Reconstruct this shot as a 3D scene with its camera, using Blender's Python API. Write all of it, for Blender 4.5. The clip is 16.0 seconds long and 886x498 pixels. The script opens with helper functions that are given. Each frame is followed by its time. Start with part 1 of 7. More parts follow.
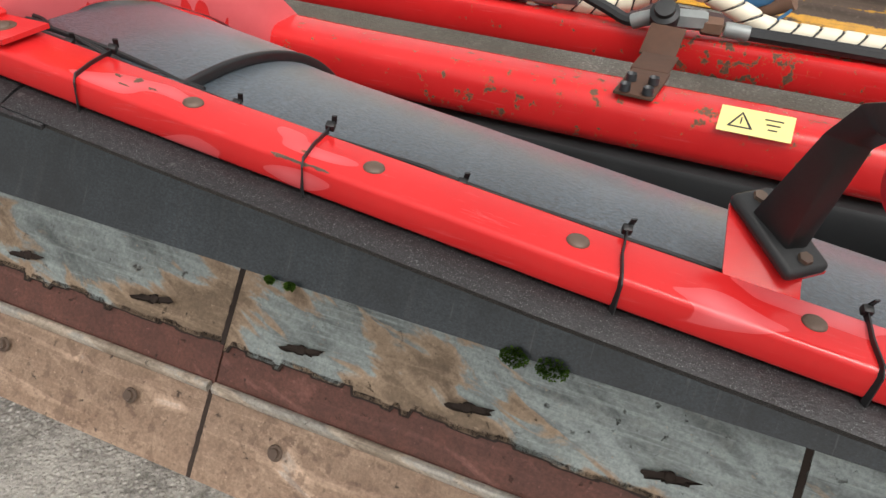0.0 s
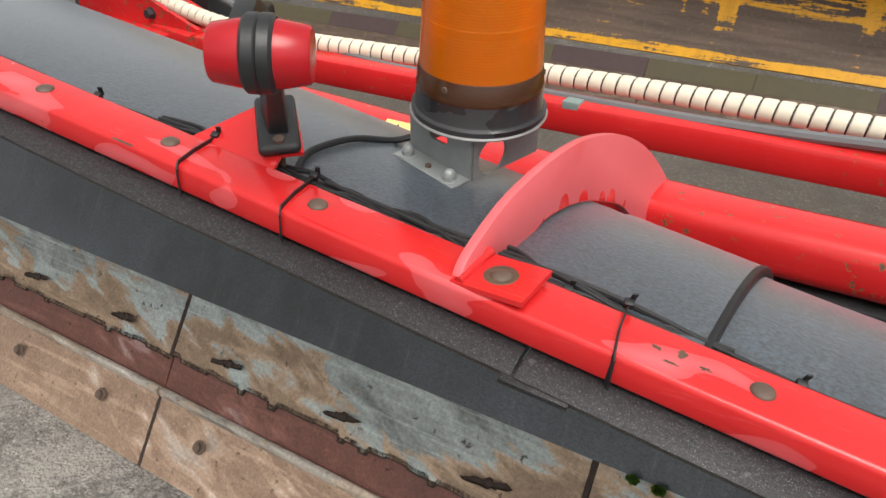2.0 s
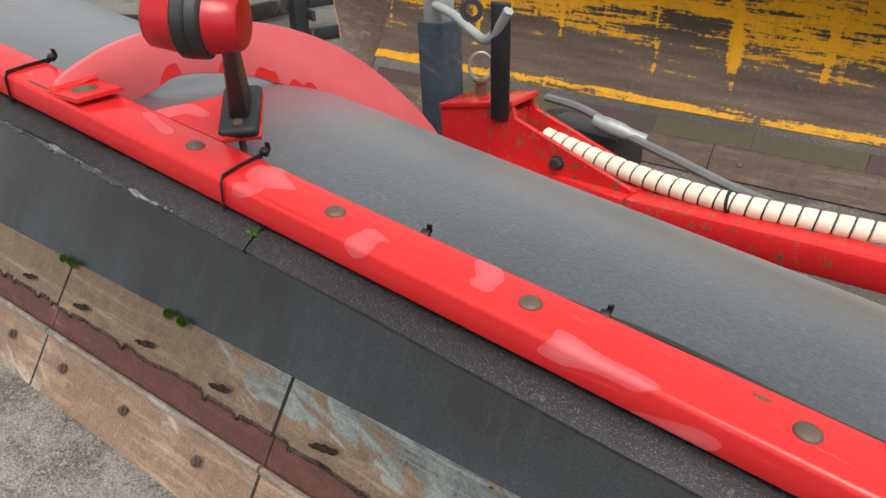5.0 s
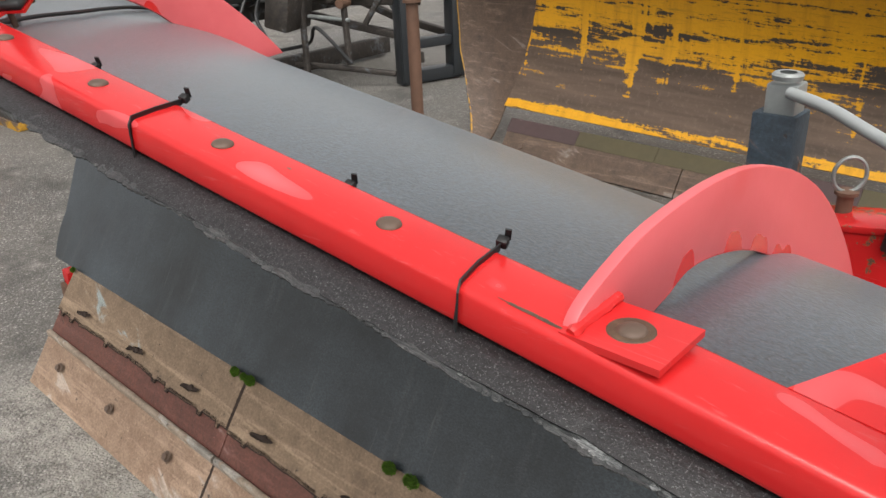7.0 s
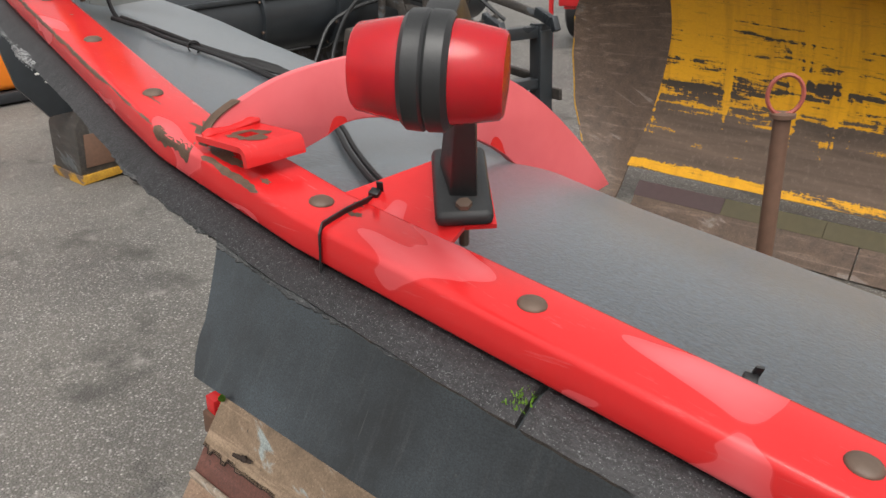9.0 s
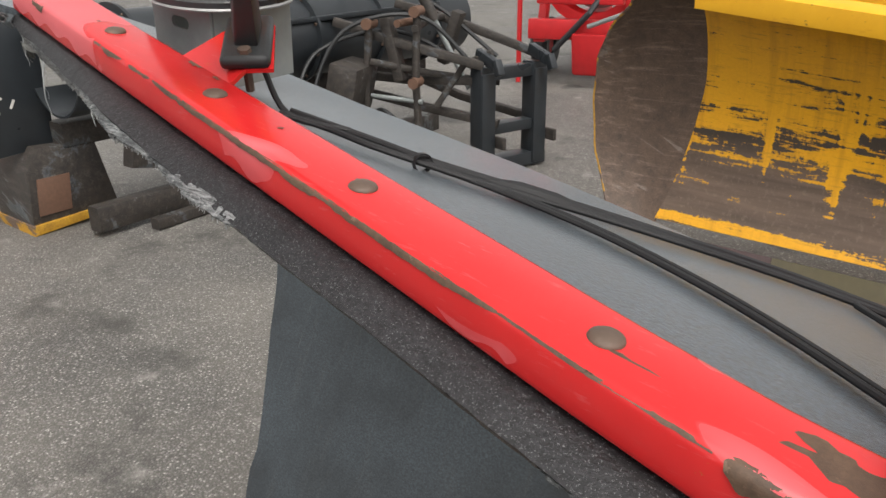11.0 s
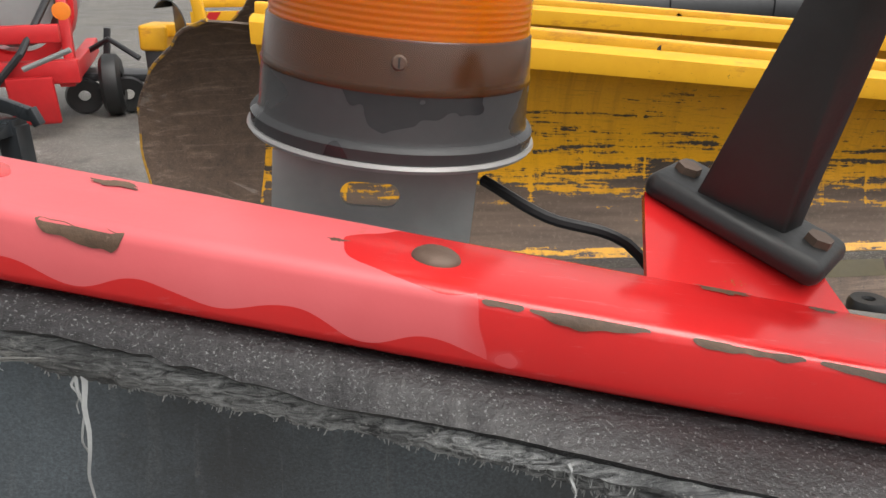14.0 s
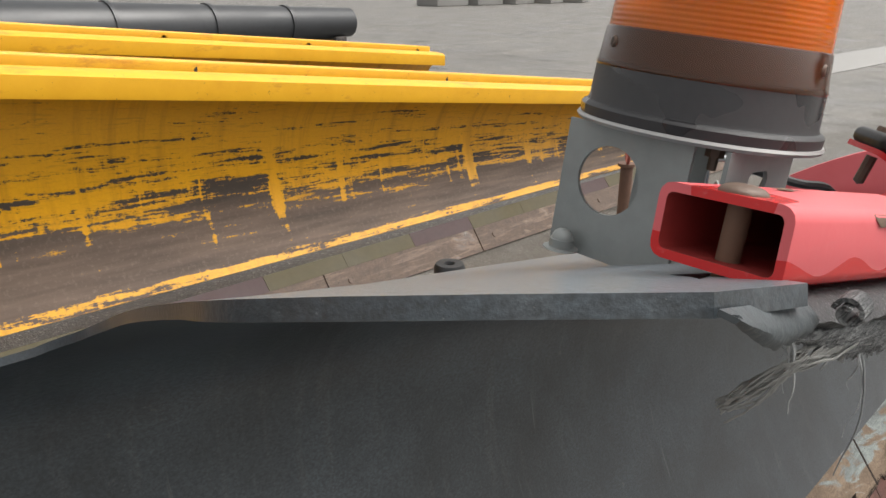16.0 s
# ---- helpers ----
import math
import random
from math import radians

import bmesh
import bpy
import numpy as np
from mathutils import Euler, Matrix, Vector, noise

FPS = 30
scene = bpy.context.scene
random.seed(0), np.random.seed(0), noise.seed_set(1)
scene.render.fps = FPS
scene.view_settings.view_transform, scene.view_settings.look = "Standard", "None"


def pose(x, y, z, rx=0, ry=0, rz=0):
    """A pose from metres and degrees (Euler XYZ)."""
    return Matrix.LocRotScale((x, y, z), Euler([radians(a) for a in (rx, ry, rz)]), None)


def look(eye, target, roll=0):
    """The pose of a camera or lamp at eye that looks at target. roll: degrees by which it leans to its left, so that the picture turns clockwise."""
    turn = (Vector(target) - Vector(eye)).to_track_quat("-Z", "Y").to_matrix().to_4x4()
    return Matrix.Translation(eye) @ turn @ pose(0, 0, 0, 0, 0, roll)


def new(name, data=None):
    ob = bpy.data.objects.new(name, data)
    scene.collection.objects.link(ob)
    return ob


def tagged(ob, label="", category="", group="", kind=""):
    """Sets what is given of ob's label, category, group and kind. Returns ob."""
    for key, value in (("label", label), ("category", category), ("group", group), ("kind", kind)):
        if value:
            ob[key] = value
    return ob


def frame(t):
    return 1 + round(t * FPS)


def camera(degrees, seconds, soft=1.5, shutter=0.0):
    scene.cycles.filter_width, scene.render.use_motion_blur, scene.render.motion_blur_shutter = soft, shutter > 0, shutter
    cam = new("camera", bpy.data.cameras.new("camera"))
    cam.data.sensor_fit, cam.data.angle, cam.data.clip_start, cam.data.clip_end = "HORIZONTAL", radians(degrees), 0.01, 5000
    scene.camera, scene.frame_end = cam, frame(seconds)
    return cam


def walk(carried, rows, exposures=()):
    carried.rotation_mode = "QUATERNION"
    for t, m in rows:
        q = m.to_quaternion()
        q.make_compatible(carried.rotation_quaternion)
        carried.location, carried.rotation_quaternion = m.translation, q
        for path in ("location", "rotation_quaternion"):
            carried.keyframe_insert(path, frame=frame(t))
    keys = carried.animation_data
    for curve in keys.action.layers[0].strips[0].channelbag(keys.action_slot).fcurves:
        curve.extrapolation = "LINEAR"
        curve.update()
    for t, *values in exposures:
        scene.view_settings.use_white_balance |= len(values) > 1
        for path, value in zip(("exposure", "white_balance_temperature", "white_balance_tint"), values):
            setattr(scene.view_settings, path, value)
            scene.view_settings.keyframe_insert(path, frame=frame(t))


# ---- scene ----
cam = camera(59.8, 16.0)
PATH = [
    (0, (0.02, 0.069, 1.099), (-0.608, 1.592, -0.035), 2.5),
    (0.5, (-0.072, 0.046, 1.117), (-0.828, 1.538, 0.021), 1.4),
    (1, (-0.176, 0.039, 1.137), (-1.036, 1.496, 0.07), -0.2),
    (1.5, (-0.308, 0.08, 1.172), (-1.228, 1.521, 0.132), -1.4),
    (2, (-0.417, 0.096, 1.19), (-1.374, 1.528, 0.175), -2.0),
    (2.5, (-0.551, 0.089, 1.214), (-1.535, 1.518, 0.22), -2.1),
    (3, (-0.737, 0.063, 1.23), (-1.753, 1.483, 0.254), -2.0),
    (3.5, (-0.895, 0.033, 1.242), (-1.952, 1.432, 0.28), -1.9),
    (4, (-1.06, 0.058, 1.257), (-2.157, 1.437, 0.309), -2.2),
    (4.2, (-1.13, 0.077, 1.267), (-2.241, 1.448, 0.326), -2.4),
    (6.3, (-1.827, 0.119, 1.315), (-3.027, 1.468, 0.455), -2.6),
    (6.5, (-1.903, 0.133, 1.316), (-3.115, 1.475, 0.461), -2.5),
    (7, (-2.076, 0.137, 1.328), (-3.327, 1.451, 0.487), -2.6),
    (7.5, (-2.279, 0.12, 1.332), (-3.552, 1.416, 0.497), -2.8),
    (8, (-2.467, 0.083, 1.369), (-3.751, 1.377, 0.546), -3.0),
    (8.5, (-2.621, 0.08, 1.386), (-3.906, 1.382, 0.577), -2.9),
    (9, (-2.814, 0.11, 1.425), (-4.09, 1.431, 0.634), -2.5),
    (9.5, (-2.966, 0.12, 1.44), (-4.219, 1.472, 0.663), -2.0),
    (10, (-3.131, 0.119, 1.458), (-4.348, 1.512, 0.698), -1.4),
    (10.2, (-3.189, 0.118, 1.458), (-4.396, 1.523, 0.703), -1.2),
    (12.3, (-3.7665, 0.2249, 1.4807), (-4.6551, 1.8697, 0.7699), -0.43),
    (12.5, (-3.8245, 0.2215, 1.4844), (-4.6389, 1.9088, 0.7844), -0.43),
    (13, (-3.9407, 0.2368, 1.4809), (-4.4830, 2.0325, 0.7872), -0.51),
    (13.5, (-4.0390, 0.2660, 1.4887), (-4.2810, 2.1240, 0.7892), -1.23),
    (14, (-4.1574, 0.2852, 1.4928), (-4.0043, 2.1484, 0.7822), -1.04),
    (14.5, (-4.3015, 0.3032, 1.4961), (-3.8329, 2.1234, 0.8124), -0.91),
    (15, (-4.4193, 0.3632, 1.4951), (-3.6206, 2.0706, 0.8268), -0.69),
    (15.5, (-4.5176, 0.4141, 1.5038), (-3.4143, 1.9437, 0.8383), -0.30),
    (16, (-4.6270, 0.4803, 1.4998), (-3.2666, 1.7836, 0.8283), 0.39),
]
walk(cam, [(t, look(eye, target, roll)) for t, eye, target, roll in PATH],
     [(t, stops, 6680, 10) for t, stops in ((0, 0.20), (1.5, 0.24), (3, 0.22), (10.2, 0.26), (13.5, 0.30), (14.5, 0.31), (15.5, 0.42), (16, 0.48))])

# ---- world, sun, exposure ----
world = bpy.data.worlds.new("overcast_sky")
scene.world = world
world.use_nodes = True
wn = world.node_tree
sky = wn.nodes.new("ShaderNodeTexSky")
sky.sky_type = 'NISHITA'
sky.sun_disc = False
sky.sun_elevation = radians(59)
sky.sun_rotation = radians(131)
sky.air_density, sky.dust_density, sky.ozone_density = 1.0, 4.0, 1.0
# cloud deck: the blue of the sky is greyed by thick cloud
grey = wn.nodes.new("ShaderNodeHueSaturation")
grey.inputs["Saturation"].default_value = 0.05
grey.inputs["Value"].default_value = 1.0
wn.links.new(sky.outputs[0], grey.inputs["Color"])
# an overcast dome is brightest overhead
dome = wn.nodes.new("ShaderNodeTexCoord")
dome_z = wn.nodes.new("ShaderNodeSeparateXYZ")
wn.links.new(dome.outputs["Generated"], dome_z.inputs[0])
grade = wn.nodes.new("ShaderNodeMapRange")
for k, val in ((1, 0.0), (2, 0.8), (3, 0.95), (4, 1.30)):
    grade.inputs[k].default_value = val
wn.links.new(dome_z.outputs[2], grade.inputs[0])
graded = wn.nodes.new("ShaderNodeMix")
graded.data_type, graded.blend_type = 'RGBA', 'MULTIPLY'
graded.inputs[0].default_value = 1.0
wn.links.new(grey.outputs[0], graded.inputs[6])
wn.links.new(grade.outputs[0], graded.inputs[7])
bg = wn.nodes["Background"]
wn.links.new(graded.outputs[2], bg.inputs["Color"])
bg.inputs["Strength"].default_value = 0.15
sun_data = bpy.data.lights.new("sun", 'SUN')
sun_data.energy, sun_data.angle, sun_data.color = 1.25, radians(40), (1.0, 0.97, 0.92)
sun = new("sun", sun_data)
sun.matrix_world = look((0, 0, 20), (-3.2, 2.8, 13))


# ---- materials ----
def nodes_of(name, rough=0.6, metal=0.0, spec=0.5):
    m = bpy.data.materials.new(name)
    m.use_nodes = True
    nt = m.node_tree
    b = nt.nodes["Principled BSDF"]
    b.inputs["Roughness"].default_value = rough
    b.inputs["Metallic"].default_value = metal
    b.inputs["Specular IOR Level"].default_value = spec
    return m, nt, b


def coords(nt, kind="Object", scale=(1, 1, 1)):
    tc = nt.nodes.new("ShaderNodeTexCoord")
    mp = nt.nodes.new("ShaderNodeMapping")
    mp.inputs["Scale"].default_value = scale
    nt.links.new(tc.outputs[kind], mp.inputs["Vector"])
    return mp.outputs[0]


def noise_of(nt, vec, scale, detail=4.0, rough=0.55, dist=0.0):
    n = nt.nodes.new("ShaderNodeTexNoise")
    n.inputs["Scale"].default_value = scale
    n.inputs["Detail"].default_value = detail
    n.inputs["Roughness"].default_value = rough
    n.inputs["Distortion"].default_value = dist
    nt.links.new(vec, n.inputs["Vector"])
    return n.outputs["Fac"]


def ramp(nt, fac, stops, interp='LINEAR'):
    r = nt.nodes.new("ShaderNodeValToRGB")
    r.color_ramp.interpolation = interp
    while len(r.color_ramp.elements) < len(stops):
        r.color_ramp.elements.new(0.5)
    for e, (p, c) in zip(r.color_ramp.elements, stops):
        e.position = p
        e.color = (c, c, c, 1) if isinstance(c, (int, float)) else (*c, 1)
    nt.links.new(fac, r.inputs[0])
    return r.outputs[0]


def mix(nt, fac, a, b, blend='MIX'):
    m = nt.nodes.new("ShaderNodeMix")
    m.data_type, m.blend_type = 'RGBA', blend
    for idx, v in ((0, fac), (6, a), (7, b)):
        if isinstance(v, (int, float)):
            m.inputs[idx].default_value = v if idx == 0 else (v, v, v, 1)
        elif isinstance(v, tuple):
            m.inputs[idx].default_value = (*v, 1)
        else:
            nt.links.new(v, m.inputs[idx])
    return m.outputs[2]


def calc(nt, op, a, b=0.0, clamp=False):
    m = nt.nodes.new("ShaderNodeMath")
    m.operation, m.use_clamp = op, clamp
    for i, v in enumerate((a, b)):
        if isinstance(v, (int, float)):
            m.inputs[i].default_value = v
        else:
            nt.links.new(v, m.inputs[i])
    return m.outputs[0]


def axis(nt, vec, which):
    s = nt.nodes.new("ShaderNodeSeparateXYZ")
    nt.links.new(vec, s.inputs[0])
    return s.outputs[which]


def bump(nt, b, height, strength=0.3, dist=0.002):
    n = nt.nodes.new("ShaderNodeBump")
    n.inputs["Strength"].default_value = strength
    n.inputs["Distance"].default_value = dist
    nt.links.new(height, n.inputs["Height"])
    nt.links.new(n.outputs[0], b.inputs["Normal"])


def to(nt, b, sock, val):
    nt.links.new(val, b.inputs[sock])


def red_paint(name, dry=0.5, rust=0.66, stretch=(1, 1, 1), end_dry=0.0, rings=(), flake=26):
    """Gloss red paint: a wet film that has dried to chalky lobes, chips down to rusty steel."""
    m, nt, b = nodes_of(name, 0.3)
    v = coords(nt)
    big = noise_of(nt, coords(nt, scale=stretch), 10.0, 0.6, 0.35, 0.3)
    if end_dry:
        xx = ramp(nt, calc(nt, 'ADD', calc(nt, 'MULTIPLY', axis(nt, v, 0), 0.2), 1.0), [(0.1720, end_dry), (0.1765, 0.0)])
        big = calc(nt, 'ADD', big, xx)
    # water stays round the bolt heads, the paint dries between them
    if rings:
        near = None
        for xb in rings:
            d = calc(nt, 'ABSOLUTE', calc(nt, 'SUBTRACT', axis(nt, v, 0), xb))
            near = d if near is None else calc(nt, 'MINIMUM', near, d)
        big = calc(nt, 'SUBTRACT', calc(nt, 'ADD', big, 0.03), ramp(nt, calc(nt, 'MULTIPLY', near, 5.0), [(0.10, 0.20), (0.24, 0.03), (0.5, 0.0)]))
    # at the rail's end round wet spots stay about the bolts, and the lower front is wet in scallops
    if end_dry:
        wob = calc(nt, 'MULTIPLY', calc(nt, 'SUBTRACT', noise_of(nt, v, 30, 1), 0.5), 0.014)
        for xb, yb, rad in ((-4.330, 0.598, 0.20), (-4.137, 0.568, 0.27)):
            dx = calc(nt, 'MULTIPLY', calc(nt, 'SUBTRACT', axis(nt, v, 0), xb), 0.8)
            dy = calc(nt, 'SUBTRACT', axis(nt, v, 1), yb)
            d = calc(nt, 'SQRT', calc(nt, 'ADD', calc(nt, 'MULTIPLY', dx, dx), calc(nt, 'MULTIPLY', dy, dy)))
            big = calc(nt, 'SUBTRACT', big, ramp(nt, calc(nt, 'MULTIPLY', calc(nt, 'ADD', d, wob), 10.0), [(rad, 0.6), (rad + 0.01, 0.0)]))
        low = calc(nt, 'SUBTRACT', axis(nt, v, 2), calc(nt, 'ADD', 0.563, calc(nt, 'MULTIPLY', axis(nt, v, 0), -0.190)))
        wavy = calc(nt, 'ADD', calc(nt, 'MULTIPLY', calc(nt, 'SINE', calc(nt, 'MULTIPLY', axis(nt, v, 0), 118.0)), 0.0035), calc(nt, 'MULTIPLY', calc(nt, 'SUBTRACT', noise_of(nt, v, 22, 1), 0.5), 0.012))
        big = calc(nt, 'SUBTRACT', big, ramp(nt, calc(nt, 'MULTIPLY', calc(nt, 'SUBTRACT', low, wavy), 20.0), [(0.18, 0.8), (0.19, 0.0)]))
    patch = ramp(nt, big, [(dry, 0.0), (dry + 0.010, 0.42), (dry + 0.16, 1.0)])
    fine = noise_of(nt, v, 160, 4, 0.65)
    cloud = noise_of(nt, v, 11, 4, 0.6)
    wet = mix(nt, cloud, (0.52, 0.014, 0.016), (0.66, 0.027, 0.027))
    chalk = mix(nt, cloud, (0.60, 0.085, 0.095), (0.74, 0.155, 0.17))
    col = mix(nt, patch, wet, chalk)
    # thin scratches and dust
    scr = noise_of(nt, coords(nt, scale=(3, 60, 60)), 3.0, 5, 0.7)
    col = mix(nt, ramp(nt, scr, [(0.60, 0.0), (0.72, 0.30)]), col, (0.62, 0.16, 0.16))
    chips = noise_of(nt, v, flake, 7, 0.68)
    area = noise_of(nt, v, 2.3, 2)
    c2 = calc(nt, 'ADD', chips, calc(nt, 'MULTIPLY', calc(nt, 'SUBTRACT', area, 0.5), 0.35))
    chip = ramp(nt, c2, [(rust, 0.0), (rust + 0.012, 1.0)])
    halo = ramp(nt, c2, [(rust - 0.018, 0.0), (rust, 0.8)])
    rusty = mix(nt, fine, (0.055, 0.028, 0.017), (0.17, 0.095, 0.055))
    col = mix(nt, halo, col, (0.42, 0.10, 0.02))
    col = mix(nt, chip, col, rusty)
    to(nt, b, "Base Color", col)
    r = mix(nt, patch, mix(nt, cloud, 0.14, 0.26), mix(nt, cloud, 0.38, 0.52))
    r = mix(nt, chip, r, 0.8)
    to(nt, b, "Roughness", r)
    bump(nt, b, calc(nt, 'SUBTRACT', calc(nt, 'ADD', calc(nt, 'MULTIPLY', fine, 0.22), calc(nt, 'MULTIPLY', cloud, 0.8)), chip), 0.5, 0.0009)
    return m


def rubber(name, base=(0.013, 0.017, 0.020), light=(0.032, 0.039, 0.043), rough=0.36, grain=330, speck_at=0.64, spec=1.0, coat=1.0, relief=0.6, marks=0.5, grit=1.0, film=0.27, dust=0.0):
    """Dark pebbled plastic sheet, damp, with fine grain, pale specks in the grain and grey scuffs."""
    m, nt, b = nodes_of(name, rough, 0.0, spec)
    # a film of water over the grain
    b.inputs["Coat Weight"].default_value = coat
    b.inputs["Coat Roughness"].default_value = film
    b.inputs["Coat IOR"].default_value = 1.65
    # dust weights a grazing sheen standing in for sky reflected along the crest
    b.inputs["Sheen Weight"].default_value = dust
    b.inputs["Sheen Roughness"].default_value = 0.45
    b.inputs["Sheen Tint"].default_value = (0.80, 0.92, 1.0, 1)
    wave = nt.nodes.new("ShaderNodeTexVoronoi")
    wave.inputs["Scale"].default_value = 230
    nt.links.new(coords(nt, scale=(0.75, 1, 1)), wave.inputs["Vector"])
    ripple = nt.nodes.new("ShaderNodeBump")
    ripple.inputs["Strength"].default_value = 0.17
    ripple.inputs["Distance"].default_value = 0.0012
    nt.links.new(wave.outputs["Distance"], ripple.inputs["Height"])
    nt.links.new(ripple.outputs[0], b.inputs["Coat Normal"])
    v = coords(nt)
    g = noise_of(nt, v, grain, 3, 0.7)
    pebble = nt.nodes.new("ShaderNodeTexVoronoi")
    pebble.inputs["Scale"].default_value = grain * 0.75
    nt.links.new(coords(nt, scale=(0.55, 1, 1)), pebble.inputs["Vector"])
    streak = noise_of(nt, coords(nt, scale=(14, 1.5, 1.5)), 3.0, 5, 0.6)
    cloud = noise_of(nt, v, 3.0, 5, 0.6)
    f = ramp(nt, cloud, [(0.36, 0.0), (0.66, 1.0)])
    col = mix(nt, f, base, light)
    col = mix(nt, ramp(nt, streak, [(0.55, 0.0), (0.8, 0.45 * marks)]), col, (0.12, 0.13, 0.135))
    col = mix(nt, 0.55, col, mix(nt, ramp(nt, g, [(0.3, 0.0), (0.7, 1.0)]), 0.25, 1.0), 'MULTIPLY')
    pim = noise_of(nt, coords(nt, scale=(0.7, 1, 1)), 270, 3, 0.7)
    col = mix(nt, 1.0, col, mix(nt, ramp(nt, pim, [(0.36, 0.0), (0.64, 1.0)]), 1.0 - 0.65 * grit, 1.0 + 0.75 * grit), 'MULTIPLY')
    # pale specks of the grain, which also paint in small wet glints
    speck = ramp(nt, noise_of(nt, v, grain * 1.3, 3, 0.7), [(speck_at, 0.0), (speck_at + 0.10, 0.6)])
    col = mix(nt, speck, col, (0.21, 0.215, 0.22))
    drops = ramp(nt, noise_of(nt, v, 38, 3, 0.7), [(0.70, 0.0), (0.74, 0.35)])
    col = mix(nt, drops, col, (0.13, 0.13, 0.125))
    scuff = noise_of(nt, coords(nt, scale=(40, 2.0, 2.0)), 2.0, 4, 0.65)
    col = mix(nt, ramp(nt, scuff, [(0.66, 0.0), (0.72, 0.35 * marks)]), col, (0.16, 0.17, 0.175))
    to(nt, b, "Base Color", col)
    to(nt, b, "Roughness", mix(nt, g, ramp(nt, cloud, [(0.3, rough - 0.06), (0.7, rough + 0.06)]), rough + 0.16))
    bump(nt, b, calc(nt, 'ADD', calc(nt, 'ADD', g, calc(nt, 'MULTIPLY', pim, 2.5)), calc(nt, 'MULTIPLY', streak, 0.12)), relief, 0.0009)
    return m


def worn_steel(name, brown=(0.255, 0.165, 0.105), dark=(0.145, 0.090, 0.056), blue=(0.235, 0.262, 0.255), blue_at=0.565, bleach=0.5, bias=0.0, rise=0.0, rot=0.0):
    """Scoured steel: rust brown, with bare blue-grey patches swept along the blade; more bare metal towards +x by bias."""
    m, nt, b = nodes_of(name, 0.55, 0.0)
    v = coords(nt)
    tilt = nt.nodes.new("ShaderNodeMapping")
    tilt.inputs["Rotation"].default_value = (0, radians(-24), 0)
    nt.links.new(v, tilt.inputs["Vector"])
    st = nt.nodes.new("ShaderNodeMapping")
    st.inputs["Scale"].default_value = (1, 8, 8)
    nt.links.new(tilt.outputs[0], st.inputs["Vector"])
    swoosh = noise_of(nt, st.outputs[0], 3.2, 5, 0.55, 0.8)
    lng = noise_of(nt, coords(nt, scale=(1, 11, 11)), 3.0, 7, 0.66, 0.5)
    cloud = noise_of(nt, coords(nt, scale=(1, 1.6, 1.6)), 3.0, 2.5, 0.5, 0.5)
    fine = noise_of(nt, v, 150, 5, 0.75)
    mid = noise_of(nt, v, 22, 6, 0.68)
    col = mix(nt, ramp(nt, mid, [(0.3, 0.0), (0.7, 1.0)]), dark, brown)
    pale = tuple(min(1, c * 1.9 + 0.03) for c in brown)
    col = mix(nt, ramp(nt, lng, [(0.52, 0.0), (0.68, bleach)]), col, pale)
    x = axis(nt, v, 0)
    far_x = ramp(nt, calc(nt, 'ADD', calc(nt, 'MULTIPLY', x, 0.2), 0.9), [(0.50, 0.0), (0.72, 1.0)])
    f = calc(nt, 'ADD', calc(nt, 'MULTIPLY', cloud, 0.62), calc(nt, 'MULTIPLY', swoosh, 0.38))
    if rise:
        f = calc(nt, 'ADD', f, calc(nt, 'MULTIPLY', calc(nt, 'SUBTRACT', axis(nt, v, 2), 0.262), rise))
    f = calc(nt, 'ADD', f, calc(nt, 'MULTIPLY', far_x, bias))
    if bias:
        f = calc(nt, 'SUBTRACT', f, ramp(nt, calc(nt, 'ADD', calc(nt, 'MULTIPLY', x, 0.2), 0.9), [(0.33, 0.07), (0.45, 0.0)]))
    bare = ramp(nt, f, [(blue_at, 0.0), (blue_at + 0.028, 1.0)])
    col = mix(nt, calc(nt, 'MULTIPLY', ramp(nt, f, [(blue_at - 0.05, 0.0), (blue_at + 0.01, 0.65)]), calc(nt, 'ADD', calc(nt, 'MULTIPLY', far_x, 0.7), 0.3)), col, pale)
    steel = mix(nt, ramp(nt, swoosh, [(0.35, 0.0), (0.65, 1.0)]), tuple(c * 0.55 for c in blue), tuple(c * 1.5 for c in blue))
    steel = mix(nt, ramp(nt, mid, [(0.52, 0.0), (0.66, 0.35)]), steel, (0.33, 0.34, 0.30))
    scrape = noise_of(nt, coords(nt, scale=(2, 55, 55)), 3.0, 4, 0.6)
    steel = mix(nt, ramp(nt, scrape, [(0.50, 0.0), (0.68, 0.55)]), steel, tuple(min(1, c * 1.7 + 0.02) for c in blue))
    col = mix(nt, bare, col, steel)
    pits = ramp(nt, noise_of(nt, v, 52, 5, 0.68), [(0.30, 1.0), (0.37, 0.0)])
    col = mix(nt, calc(nt, 'MULTIPLY', pits, 0.8), col, (0.030, 0.020, 0.015))
    if rot:
        bad = calc(nt, 'MULTIPLY', ramp(nt, noise_of(nt, v, 1.3, 3), [(0.47, 0.0), (0.56, rot)]), ramp(nt, noise_of(nt, v, 34, 4, 0.6), [(0.54, 0.0), (0.58, 1.0)]))
        bad = calc(nt, 'MULTIPLY', bad, far_x)
        col = mix(nt, bad, col, (0.060, 0.026, 0.016))
    fleck = ramp(nt, noise_of(nt, v, 95, 4, 0.7), [(0.64, 0.0), (0.70, 0.5)])
    col = mix(nt, fleck, col, pale)
    col = mix(nt, 0.8, col, mix(nt, ramp(nt, fine, [(0.33, 0.0), (0.67, 1.0)]), 0.62, 1.25), 'MULTIPLY')
    to(nt, b, "Base Color", col)
